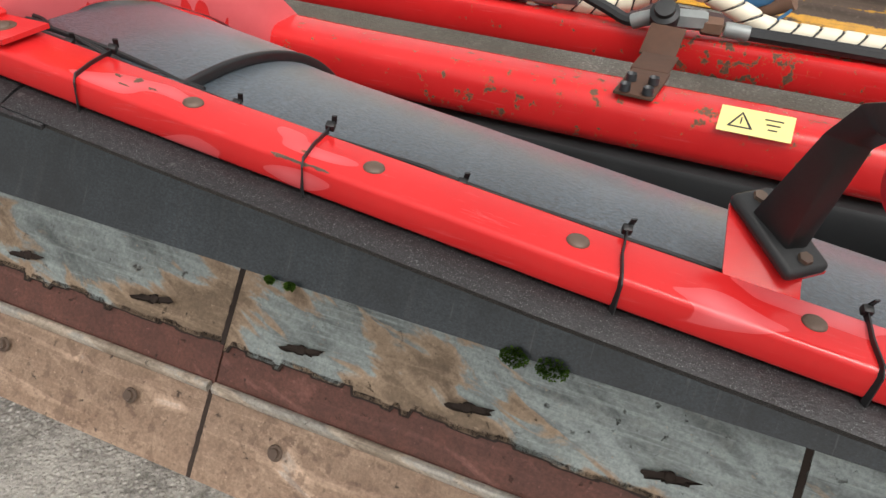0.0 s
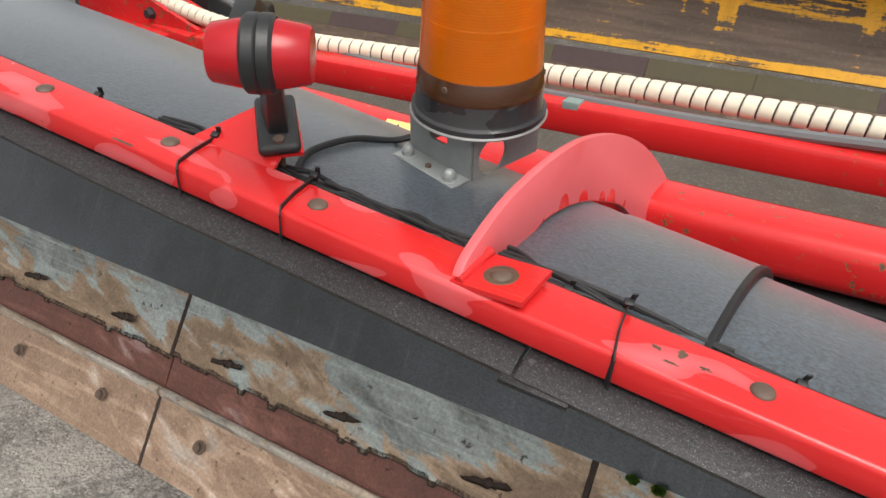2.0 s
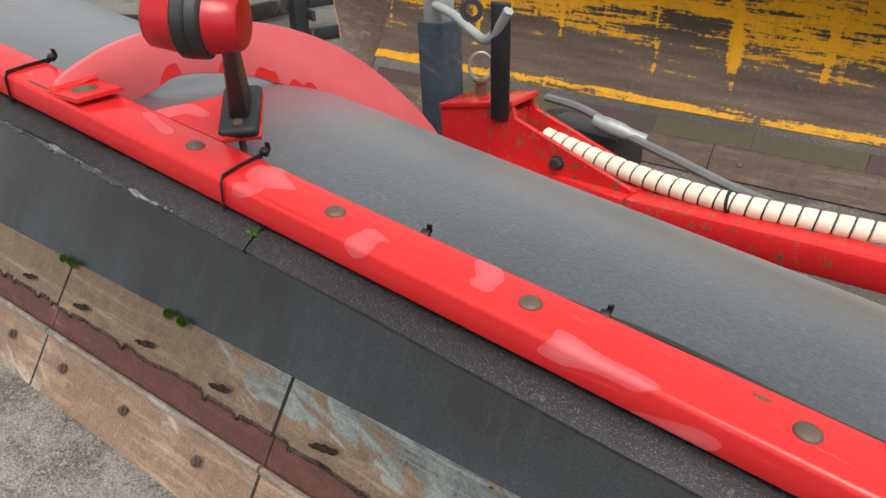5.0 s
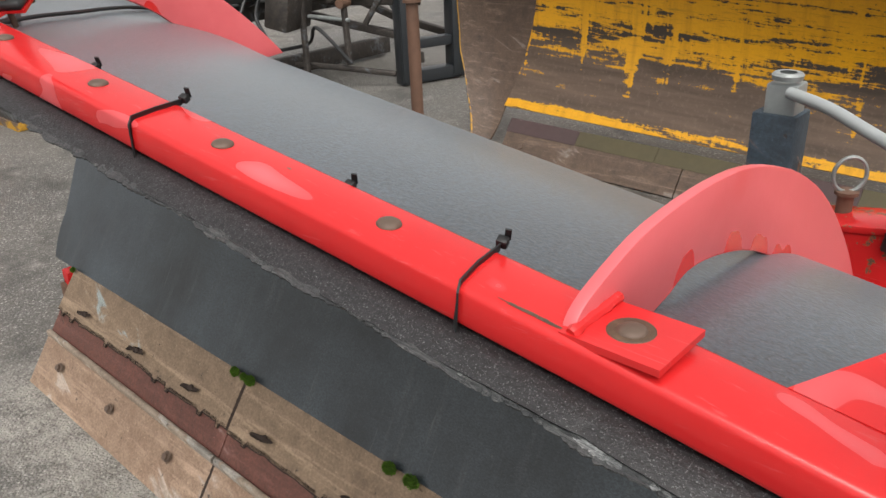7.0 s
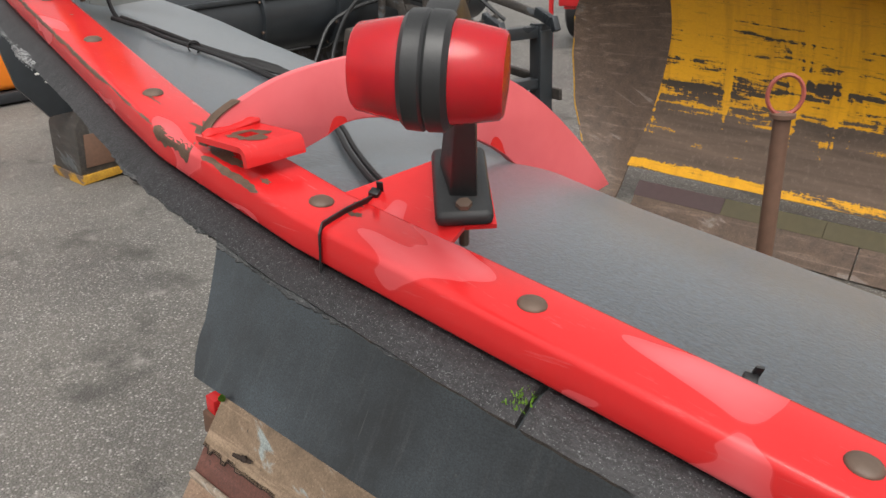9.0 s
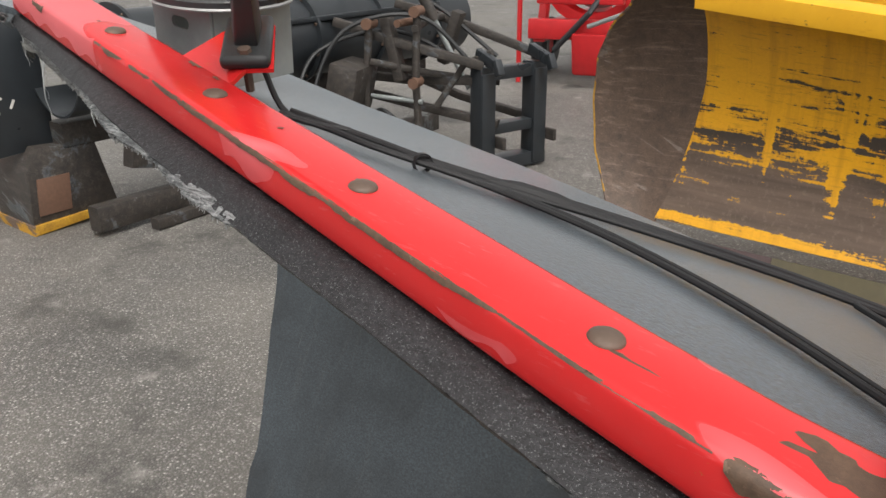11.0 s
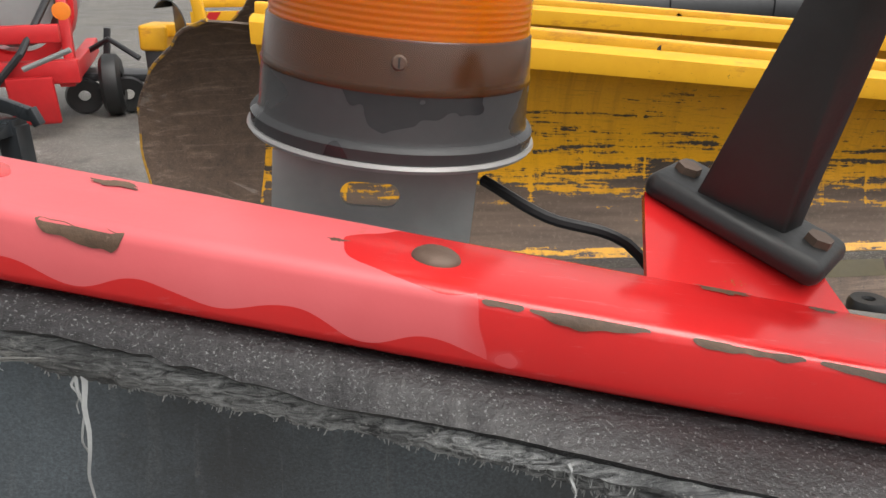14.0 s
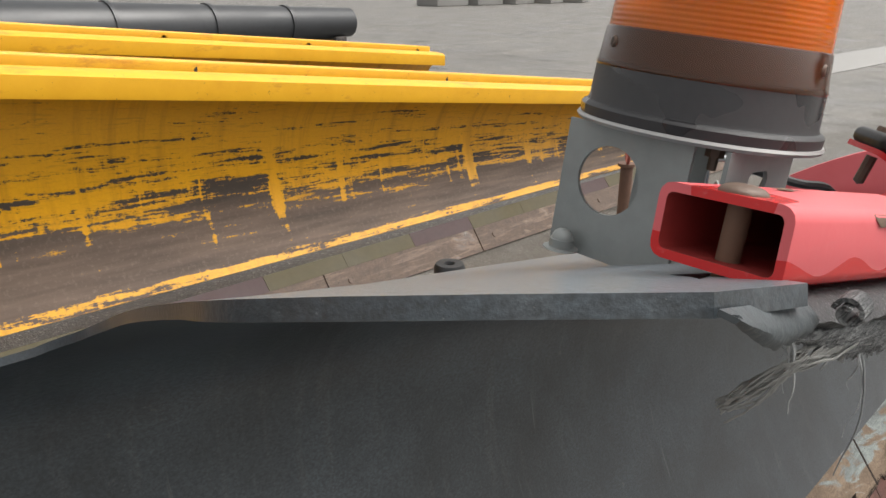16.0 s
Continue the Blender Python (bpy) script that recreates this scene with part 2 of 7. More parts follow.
    to(nt, b, "Roughness", mix(nt, bare, mix(nt, mid, 0.5, 0.75), mix(nt, swoosh, 0.28, 0.5)))
    to(nt, b, "Metallic", calc(nt, 'MULTIPLY', bare, 0.25))
    bump(nt, b, calc(nt, 'SUBTRACT', calc(nt, 'ADD', calc(nt, 'MULTIPLY', fine, 0.4), calc(nt, 'MULTIPLY', mid, 0.8)), pits), 0.7, 0.0022)
    return m


def plain(name, col, rough=0.5, metal=0.0, var=0.25, scale=40.0, bumpy=0.2):
    m, nt, b = nodes_of(name, rough, metal)
    v = coords(nt)
    n = noise_of(nt, v, scale, 5, 0.6)
    n2 = noise_of(nt, v, scale / 8, 3)
    lo, hi = tuple(c * (1 - var) for c in col), tuple(min(1, c * (1 + var)) for c in col)
    to(nt, b, "Base Color", mix(nt, calc(nt, 'MULTIPLY', calc(nt, 'ADD', n, n2), 0.5), lo, hi))
    to(nt, b, "Roughness", ramp(nt, n2, [(0.3, max(0.03, rough - 0.08)), (0.7, min(1, rough + 0.1))]))
    bump(nt, b, n, bumpy, 0.001)
    return m


def translucent(name, col, rough=0.18, trans=0.3, glow=0.4):
    m, nt, b = nodes_of(name, rough)
    v = coords(nt)
    n = noise_of(nt, v, 25, 4)
    to(nt, b, "Base Color", mix(nt, n, tuple(c * 0.85 for c in col), col))
    b.inputs["Transmission Weight"].default_value = trans
    b.inputs["Subsurface Weight"].default_value = glow
    b.inputs["Subsurface Radius"].default_value = (0.02, 0.008, 0.002)
    b.inputs["IOR"].default_value = 1.45
    bump(nt, b, n, 0.1, 0.0006)
    return m


def worn_yellow(name, seed=0.0):
    """Yellow plough paint: whole above, scratched through in rows, runs down the face, bare brown steel below, a kept stripe at the foot."""
    m, nt, b = nodes_of(name, 0.42)
    tc = nt.nodes.new("ShaderNodeTexCoord")
    uv = nt.nodes.new("ShaderNodeMapping")
    uv.inputs["Location"].default_value = (seed, 0, 0)
    nt.links.new(tc.outputs["UV"], uv.inputs["Vector"])
    u = uv.outputs[0]
    h = axis(nt, tc.outputs["UV"], 1)

    def stretched(sx, sy, sc, det=6, ro=0.62, di=0.0):
        mp = nt.nodes.new("ShaderNodeMapping")
        mp.inputs["Scale"].default_value = (sx, sy, 1)
        nt.links.new(u, mp.inputs["Vector"])
        return noise_of(nt, mp.outputs[0], sc, det, ro, di)
    bands = stretched(0.8, 9, 2.2, 3, 0.55, 0.2)
    dash = stretched(3.0, 30, 2.0, 5, 0.68)
    runs = stretched(5.0, 0.5, 1.5, 3, 0.6)
    edge = stretched(30, 30, 1.5, 5, 0.72)
    keep = ramp(nt, h, [(0.0, 0.63), (0.032, 0.63), (0.062, 0.18), (0.19, 0.20), (0.27, 0.42), (0.36, 0.55), (0.48, 0.62), (0.58, 0.70), (0.75, 0.80), (1.0, 0.95)])
    for n, w in ((bands, 1.45), (dash, 0.95), (edge, 0.6)):
        keep = calc(nt, 'ADD', keep, calc(nt, 'MULTIPLY', calc(nt, 'SUBTRACT', n, 0.5), w))
    drip = calc(nt, 'MULTIPLY', ramp(nt, runs, [(0.56, 0.0), (0.66, 0.42)]), ramp(nt, h, [(0.06, 0.25), (0.22, 1.0)]))
    keep = calc(nt, 'ADD', keep, drip)
    paint = ramp(nt, keep, [(0.50, 0.0), (0.525, 1.0)])
    fine = noise_of(nt, tc.outputs["Object"], 90, 4, 0.7)
    yel = mix(nt, fine, (0.62, 0.285, 0.006), (0.80, 0.405, 0.010))
    stain = stretched(12, 0.7, 1.2, 5, 0.65)
    yel = mix(nt, ramp(nt, stain, [(0.50, 0.0), (0.72, 0.55)]), yel, (0.36, 0.165, 0.008))
    yel = mix(nt, ramp(nt, dash, [(0.56, 0.0), (0.70, 0.6)]), yel, (0.30, 0.155, 0.015))
    rim = ramp(nt, keep, [(0.525, 0.5), (0.60, 0.0)])
    yel = mix(nt, rim, yel, (0.25, 0.12, 0.012))
    steel = mix(nt, ramp(nt, bands, [(0.3, 0.0), (0.7, 1.0)]), (0.066, 0.045, 0.032), (0.155, 0.105, 0.075))
    steel = mix(nt, ramp(nt, edge, [(0.52, 0.0), (0.70, 0.5)]), steel, (0.20, 0.145, 0.105))
    dark_row = calc(nt, 'MULTIPLY', ramp(nt, h, [(0.28, 0.0), (0.36, 0.75), (0.6, 0.75)]), 1.0)
    steel = mix(nt, dark_row, steel, (0.035, 0.026, 0.018))
    to(nt, b, "Base Color", mix(nt, paint, steel, yel))
    to(nt, b, "Roughness", mix(nt, paint, 0.62, 0.34))
    bump(nt, b, calc(nt, 'ADD', paint, calc(nt, 'MULTIPLY', fine, 0.4)), 0.4, 0.001)
    return m


def asphalt():
    m, nt, b = nodes_of("asphalt_damp", 0.55)
    v = coords(nt)
    grit = nt.nodes.new("ShaderNodeTexVoronoi")
    grit.inputs["Scale"].default_value = 120
    nt.links.new(v, grit.inputs["Vector"])
    stone = ramp(nt, axis(nt, grit.outputs["Color"], 0), [(0.0, (0.075, 0.072, 0.067)), (0.55, (0.165, 0.160, 0.149)), (0.85, (0.27, 0.26, 0.245)), (1.0, (0.56, 0.54, 0.50))])
    gap = ramp(nt, grit.outputs["Distance"], [(0.25, 0.0), (0.6, 1.0)])
    col = mix(nt, calc(nt, 'MULTIPLY', gap, 0.8), stone, (0.055, 0.052, 0.048))
    cloud = noise_of(nt, v, 0.9, 6, 0.6)
    col = mix(nt, ramp(nt, cloud, [(0.35, 0.0), (0.75, 0.45)]), col, (0.30, 0.275, 0.24))
    col = mix(nt, ramp(nt, noise_of(nt, v, 3.1, 5, 0.65), [(0.60, 0.0), (0.70, 0.55)]), col, (0.38, 0.36, 0.33))
    col = mix(nt, ramp(nt, noise_of(nt, v, 1.7, 6, 0.7), [(0.36, 0.85), (0.45, 0.0)]), col, (0.060, 0.057, 0.052))
    col = mix(nt, ramp(nt, noise_of(nt, v, 0.35, 5, 0.6), [(0.30, 0.5), (0.45, 0.0)]), col, (0.075, 0.07, 0.064))
    # pale road salt and grit swept against the cutting edge
    y = axis(nt, v, 1)
    x = axis(nt, v, 0)
    d = calc(nt, 'ABSOLUTE', calc(nt, 'SUBTRACT', y, 0.66))
    wob = noise_of(nt, v, 3.2, 6, 0.68)
    near = calc(nt, 'SUBTRACT', calc(nt, 'MULTIPLY', wob, 0.75), d)
    inx = ramp(nt, calc(nt, 'ADD', calc(nt, 'MULTIPLY', x, 0.1), 0.75), [(0.285, 0.0), (0.31, 1.0), (0.86, 1.0), (0.90, 0.0)])
    salt = calc(nt, 'MULTIPLY', ramp(nt, near, [(0.13, 0.0), (0.26, 1.0)]), inx)
    speck = ramp(nt, calc(nt, 'ADD', calc(nt, 'MULTIPLY', noise_of(nt, v, 60, 4, 0.75), 0.5), calc(nt, 'MULTIPLY', noise_of(nt, v, 7, 4, 0.65), 0.5)), [(0.43, 0.0), (0.56, 1.0)])
    pale = mix(nt, noise_of(nt, v, 190, 3), (0.24, 0.225, 0.20), (0.56, 0.53, 0.48))
    col = mix(nt, calc(nt, 'MULTIPLY', salt, calc(nt, 'ADD', calc(nt, 'MULTIPLY', speck, 0.72), 0.04)), col, pale)
    # damp brown ground between the parked ploughs, with the frame's shade painted in
    silt_shade = calc(nt, 'ADD', calc(nt, 'MULTIPLY', noise_of(nt, v, 1.1, 5, 0.6), 0.9), calc(nt, 'MULTIPLY', calc(nt, 'ABSOLUTE', calc(nt, 'SUBTRACT', y, 2.2)), -0.42))
    along = ramp(nt, calc(nt, 'ADD', calc(nt, 'MULTIPLY', x, 0.1), 0.75), [(0.36, 0.0), (0.50, 1.0)])
    col = mix(nt, calc(nt, 'MULTIPLY', calc(nt, 'MULTIPLY', ramp(nt, silt_shade, [(0.0, 0.0), (0.14, 0.62)]), along), 1.0), col, mix(nt, noise_of(nt, v, 90, 4, 0.7), (0.040, 0.034, 0.026), (0.105, 0.092, 0.072)))
    to(nt, b, "Base Color", col)
    to(nt, b, "Roughness", ramp(nt, cloud, [(0.3, 0.42), (0.7, 0.75)]))
    bump(nt, b, calc(nt, 'SUBTRACT', noise_of(nt, v, 150, 3), gap), 0.7, 0.004)
    return m


RED = red_paint("red_paint_wet", 0.638, 0.735, (1.0, 2.6, 2.6), 0.42, (-1.466, -1.680, -1.891, -2.086, -2.478, -2.676, -2.880, -3.080, -3.277, -3.553, -3.750, -3.944, -3.99, -4.03, -4.065))
RED_PLATE = red_paint("red_paint_bracket", 0.66, 0.72, (2.0, 2.0, 2.0))
RED_ARM = red_paint("red_paint_chalky", 0.22, 0.735)
RED_FRAME = red_paint("red_paint_frame", 0.85, 0.625, flake=52)
# one plastic in two versions: curl and face toned apart for their differing light
SHEET = rubber("black_plastic_sheet", (0.013, 0.022, 0.031), (0.031, 0.048, 0.066), 0.38, speck_at=0.60, coat=0.75, grit=1.3, film=0.23, dust=0.30)
FRONT = rubber("black_plastic_face", (0.010, 0.015, 0.019), (0.058, 0.077, 0.092), 0.42, 330, 0.66, 0.4, 0.60, 0.3, 0.9, 0.6, 0.32)
LIP = rubber("rubber_lip", (0.008, 0.0078, 0.009), (0.019, 0.018, 0.020), 0.42, 560, 0.58, 0.4, 0.16, 0.4, 0.1, 0.9)
FRAY = plain("frayed_fibre", (0.30, 0.31, 0.31), 0.8, 0, 0.5, 200, 0.3)
PLATE = worn_steel("scoured_plate", (0.29, 0.205, 0.135), (0.185, 0.125, 0.080), (0.255, 0.285, 0.275), blue_at=0.55, bias=0.10, rise=1.0)
STRIP = worn_steel("red_oxide_strip", (0.165, 0.066, 0.048), (0.100, 0.040, 0.030), (0.20, 0.12, 0.11), 0.62, 0.22, rot=0.2)
RIDGE = worn_steel("scraped_ridge", (0.34, 0.28, 0.22), (0.20, 0.145, 0.105), (0.36, 0.33, 0.29), 0.52, 0.6)
EDGE = worn_steel("rusty_edge", (0.34, 0.235, 0.165), (0.215, 0.135, 0.090), (0.36, 0.29, 0.24), 0.62, 0.45, rot=0.4)
BOLT = plain("bolt_rust", (0.115, 0.078, 0.058), 0.55, 0.15, 0.45, 160, 0.5)
RUST = plain("rusty_steel", (0.13, 0.07, 0.045), 0.75, 0, 0.5, 60, 0.5)
RUST_DARK = plain("dark_rusty_steel", (0.075, 0.036, 0.022), 0.85, 0, 0.5, 60, 0.5)
GALV = plain("galvanised_steel", (0.27, 0.29, 0.285), 0.40, 0.3, 0.4, 55, 0.15)
BLACK = plain("black_rubber", (0.016, 0.017, 0.018), 0.42, 0, 0.4, 120, 0.3)
BLACKP = plain("black_paint", (0.025, 0.027, 0.03), 0.4, 0, 0.5, 20, 0.2)
CABLE = plain("black_cable", (0.010, 0.010, 0.011), 0.50, 0, 0.3, 80, 0.1)


def wet_case():
    """Black plastic, dried grey in patches with wavy edges, wet and dark elsewhere."""
    m, nt, b = nodes_of("beacon_case_black", 0.4)
    n = noise_of(nt, coords(nt, scale=(1, 1, 1.6)), 9, 3, 0.5, 0.6)
    f = ramp(nt, n, [(0.47, 0.0), (0.478, 1.0)])
    g = noise_of(nt, coords(nt), 160, 3)
    to(nt, b, "Base Color", mix(nt, f, mix(nt, g, (0.016, 0.016, 0.018), (0.024, 0.024, 0.026)), mix(nt, g, (0.025, 0.026, 0.028), (0.035, 0.036, 0.038))))
    to(nt, b, "Roughness", mix(nt, f, 0.22, 0.55))
    bump(nt, b, g, 0.15, 0.0006)
    return m


CASE = wet_case()
AMBER = translucent("amber_lens", (1.0, 0.235, 0.003), 0.16, 0.5, 0.30)
SMOKE = translucent("amber_skirt", (0.13, 0.048, 0.016), 0.2, 0.6, 0.1)
LENS = translucent("red_lens", (0.95, 0.022, 0.038), 0.22, 0.58, 0.25)
CREAM = plain("cream_spiral_guard", (0.72, 0.66, 0.52), 0.5, 0, 0.15, 30, 0.15)
GREYH = plain("grey_hose", (0.14, 0.145, 0.15), 0.5, 0, 0.3, 60, 0.2)
MOSS = plain("moss", (0.09, 0.19, 0.012), 0.95, 0, 0.6, 120, 1.0)
STICK = plain("yellow_sticker", (0.78, 0.66, 0.25), 0.4, 0, 0.12, 50, 0.05)
INK = plain("sticker_ink", (0.02, 0.02, 0.02), 0.5, 0, 0.1, 50, 0.0)
BLUE = worn_steel("blue_grey_paint", (0.040, 0.060, 0.080), (0.018, 0.028, 0.038), (0.10, 0.065, 0.045), 0.56, 0.2)
YEL = worn_yellow("yellow_worn", 3.7)


def flange_yellow():
    """Plain yellow paint, faded on top, with rust blooms and dirt specks."""
    m, nt, b = nodes_of("yellow_paint", 0.42)
    v = coords(nt)
    n = noise_of(nt, v, 7, 6, 0.65)
    col = mix(nt, n, (0.66, 0.315, 0.008), (0.84, 0.455, 0.022))
    bloom = noise_of(nt, coords(nt, scale=(1, 3, 3)), 3.0, 7, 0.7)
    col = mix(nt, ramp(nt, bloom, [(0.57, 0.0), (0.66, 0.55)]), col, (0.42, 0.15, 0.02))
    col = mix(nt, ramp(nt, noise_of(nt, v, 40, 5, 0.7), [(0.66, 0.0), (0.70, 0.8)]), col, (0.13, 0.07, 0.03))
    to(nt, b, "Base Color", col)
    bump(nt, b, n, 0.2, 0.002)
    return m


YELP = flange_yellow()
WING = worn_steel("brown_wing", (0.125, 0.082, 0.056), (0.062, 0.041, 0.030), (0.13, 0.10, 0.085), 0.6, 0.5)
ASPHALT = asphalt()


# ---- geometry helpers ----
def part(name, bm, mat, parent=None, label="", smooth=True):
    me = bpy.data.meshes.new(name)
    bmesh.ops.recalc_face_normals(bm, faces=bm.faces)
    bm.to_mesh(me)
    bm.free()
    for mt in (mat if isinstance(mat, (list, tuple)) else [mat]):
        me.materials.append(mt)
    if smooth:
        for p in me.polygons:
            p.use_smooth = True
        me.set_sharp_from_angle(angle=radians(38))
    ob = new(name, me)
    if parent is not None:
        ob.parent = parent
    if label:
        ob["label"] = label
    return ob


def thing(name, label, category, group="", at=None, kind=""):
    ob = new(name)
    if at is not None:
        ob.matrix_world = at
    return tagged(ob, label, category, group, kind)


def box(size, m=Matrix(), bevel=0.0, seg=2, bm=None):
    bm = bm or bmesh.new()
    r = bmesh.ops.create_cube(bm, size=1)
    vs = r["verts"]
    bmesh.ops.scale(bm, vec=size, verts=vs)
    if bevel:
        es = list({e for v in vs for e in v.link_edges})
        r2 = bmesh.ops.bevel(bm, geom=es, offset=bevel, segments=seg, profile=0.5, affect='EDGES')
        vs = list({v for f in r2["faces"] for v in f.verts} | {v for v in vs if v.is_valid})
    bmesh.ops.transform(bm, matrix=m, verts=vs)
    return bm


def turned(profile, n=32, m=Matrix(), bm=None):
    """A solid of revolution round z from (radius, z) pairs."""
    bm = bm or bmesh.new()
    rings = []
    for r, z in profile:
        if r < 1e-6:
            rings.append([bm.verts.new(m @ Vector((0, 0, z)))])
        else:
            rings.append([bm.verts.new(m @ Vector((r * math.cos(2 * math.pi * i / n), r * math.sin(2 * math.pi * i / n), z))) for i in range(n)])
    for a, b in zip(rings, rings[1:]):
        for i in range(n):
            j = (i + 1) % n
            vs = [a[i % len(a)], a[j % len(a)], b[j % len(b)], b[i % len(b)]]
            vs = list(dict.fromkeys(vs))
            if len(vs) > 2:
                bm.faces.new(vs)
    return bm


def frames(pts):
    """Parallel-transported frames along a polyline."""
    pts = [Vector(p) for p in pts]
    out, up = [], None
    for i, p in enumerate(pts):
        t = (pts[min(i + 1, len(pts) - 1)] - pts[max(i - 1, 0)]).normalized()
        if up is None:
            up = Vector((0, 0, 1)) if abs(t.z) < 0.9 else Vector((0, 1, 0))
        side = t.cross(up).normalized()
        up = side.cross(t).normalized()
        out.append((p, side, up))
    return out


def sweep(pts, section, closed=True, caps=True, bm=None, scale=None):
    """Sweeps a section [(side, up)] along a polyline."""
    bm = bm or bmesh.new()
    rings = []
    for k, (p, sd, up) in enumerate(frames(pts)):
        q = scale[k] if scale else 1.0
        rings.append([bm.verts.new(p + sd * (a * q) + up * (b * q)) for a, b in section])
    n = len(section)
    for a, b in zip(rings, rings[1:]):
        for i in range(n if closed else n - 1):
            j = (i + 1) % n
            bm.faces.new((a[i], a[j], b[j], b[i]))
    if caps and closed:
        bm.faces.new(rings[0][::-1])
        bm.faces.new(rings[-1])
    return bm


def ring(r, n=10):
    return [(r * math.cos(2 * math.pi * i / n), r * math.sin(2 * math.pi * i / n)) for i in range(n)]


def rrect(w, h, r, n=3):
    out = []
    for cx, cy, a0 in ((w / 2 - r, h / 2 - r, 0), (-w / 2 + r, h / 2 - r, 90), (-w / 2 + r, -h / 2 + r, 180), (w / 2 - r, -h / 2 + r, 270)):
        for k in range(n + 1):
            a = radians(a0 + 90 * k / n)
            out.append((cx + r * math.cos(a), cy + r * math.sin(a)))
    return out


def smooth_line(pts, n=8):
    """Catmull-Rom through the points."""
    pts = [Vector(p) for p in pts]
    ext = [pts[0] * 2 - pts[1], *pts, pts[-1] * 2 - pts[-2]]
    out = []
    for a, b, c, d in zip(ext, ext[1:], ext[2:], ext[3:]):
        for k in range(n):
            t = k / n
            out.append(0.5 * ((2 * b) + (c - a) * t + (2 * a - 5 * b + 4 * c - d) * t * t + (3 * b - a - 3 * c + d) * t ** 3))
    out.append(pts[-1])
    return out


def sheet(rows, thick, bm=None, uv=None):
    """A plate from a grid of points rows[i][j], thick metres along its normals, with closed rims."""
    bm = bm or bmesh.new()
    P = np.array([[tuple(p) for p in r] for r in rows])
    du, dv = np.gradient(P, axis=0), np.gradient(P, axis=1)
    N = np.cross(du, dv)
    N /= np.linalg.norm(N, axis=2, keepdims=True) + 1e-12
    Q = P + N * thick
    a = [[bm.verts.new(p) for p in r] for r in P]
    b = [[bm.verts.new(p) for p in r] for r in Q]
    ni, nj = P.shape[:2]
    lay = bm.loops.layers.uv.new("UVMap") if uv else None
    for i in range(ni - 1):
        for j in range(nj - 1):
            f1 = bm.faces.new((a[i][j], a[i + 1][j], a[i + 1][j + 1], a[i][j + 1]))
            f2 = bm.faces.new((b[i][j], b[i][j + 1], b[i + 1][j + 1], b[i + 1][j]))
            f2.material_index = 1 if uv == "two" else 0
            if lay:
                for f, ids in ((f1, ((i, j), (i + 1, j), (i + 1, j + 1), (i, j + 1))), (f2, ((i, j), (i, j + 1), (i + 1, j + 1), (i + 1, j)))):
                    for lp, (p, q) in zip(f.loops, ids):
                        lp[lay].uv = (P[p][q][0], q / (nj - 1))
    for i in range(ni - 1):
        bm.faces.new((a[i][0], b[i][0], b[i + 1][0], a[i + 1][0]))
        bm.faces.new((a[i][-1], a[i + 1][-1], b[i + 1][-1], b[i][-1]))
    for j in range(nj - 1):
        bm.faces.new((a[0][j], a[0][j + 1], b[0][j + 1], b[0][j]))
        bm.faces.new((a[-1][j], b[-1][j], b[-1][j + 1], a[-1][j + 1]))
    return bm


def prism(outline, x0, x1, bevel=0.0, bm=None):
    """A plate cut from a (y, z) outline, standing across x."""
    bm = bm or bmesh.new()
    a = [bm.verts.new((x0, y, z)) for y, z in outline]
    f = bm.faces.new(a)
    r = bmesh.ops.extrude_face_region(bm, geom=[f])
    vs = [v for v in r["geom"] if isinstance(v, bmesh.types.BMVert)]
    bmesh.ops.translate(bm, vec=(x1 - x0, 0, 0), verts=vs)
    if bevel:
        es = [e for e in bm.edges if abs(e.verts[0].co.x - e.verts[1].co.x) < 1e-6]
        bmesh.ops.bevel(bm, geom=es, offset=bevel, segments=2, profile=0.5, affect='EDGES')
    return bm


# ---- ground ----
bm = bmesh.new()
bmesh.ops.create_grid(bm, x_segments=60, y_segments=60, size=150)
tagged(part("ground", bm, ASPHALT), "damp grey asphalt yard with pale grit and salt", "ground", kind="structure")

# ---- the red plough: its lines ----
RX = [-4.55, -4.345, -4.137, -3.944, -3.750, -3.553, -3.47, -3.277, -2.676, -2.278, -1.891, -1.466, -0.886, -0.466, -0.078, 1.2]
RY = [0.635, 0.6015, 0.568, 0.536, 0.504, 0.469, 0.455, 0.455, 0.488, 0.514, 0.536, 0.552, 0.583, 0.605, 0.605, 0.625]
RZ = [1.460, 1.421, 1.381, 1.345, 1.309, 1.275, 1.262, 1.224, 1.131, 1.069, 1.006, 0.945, 0.852, 0.787, 0.745, 0.610]
FOOT = (0.923, 0.306)
RAIL_W, RAIL_H = 0.060, 0.032


def rail_y(x):
    return float(np.interp(x, RX, RY))


def rail_z(x):
    return float(np.interp(x, RX, RZ))


def step_down(x, t):
    """Beyond the overlap the sheet lies one thickness lower."""
    return float(np.interp(x, [-0.67, -0.53], [0, 0.0115])) * min(1.0, max(0.0, (t - 0.3) / 0.15)) * min(1.0, (1 - t) / 0.06)


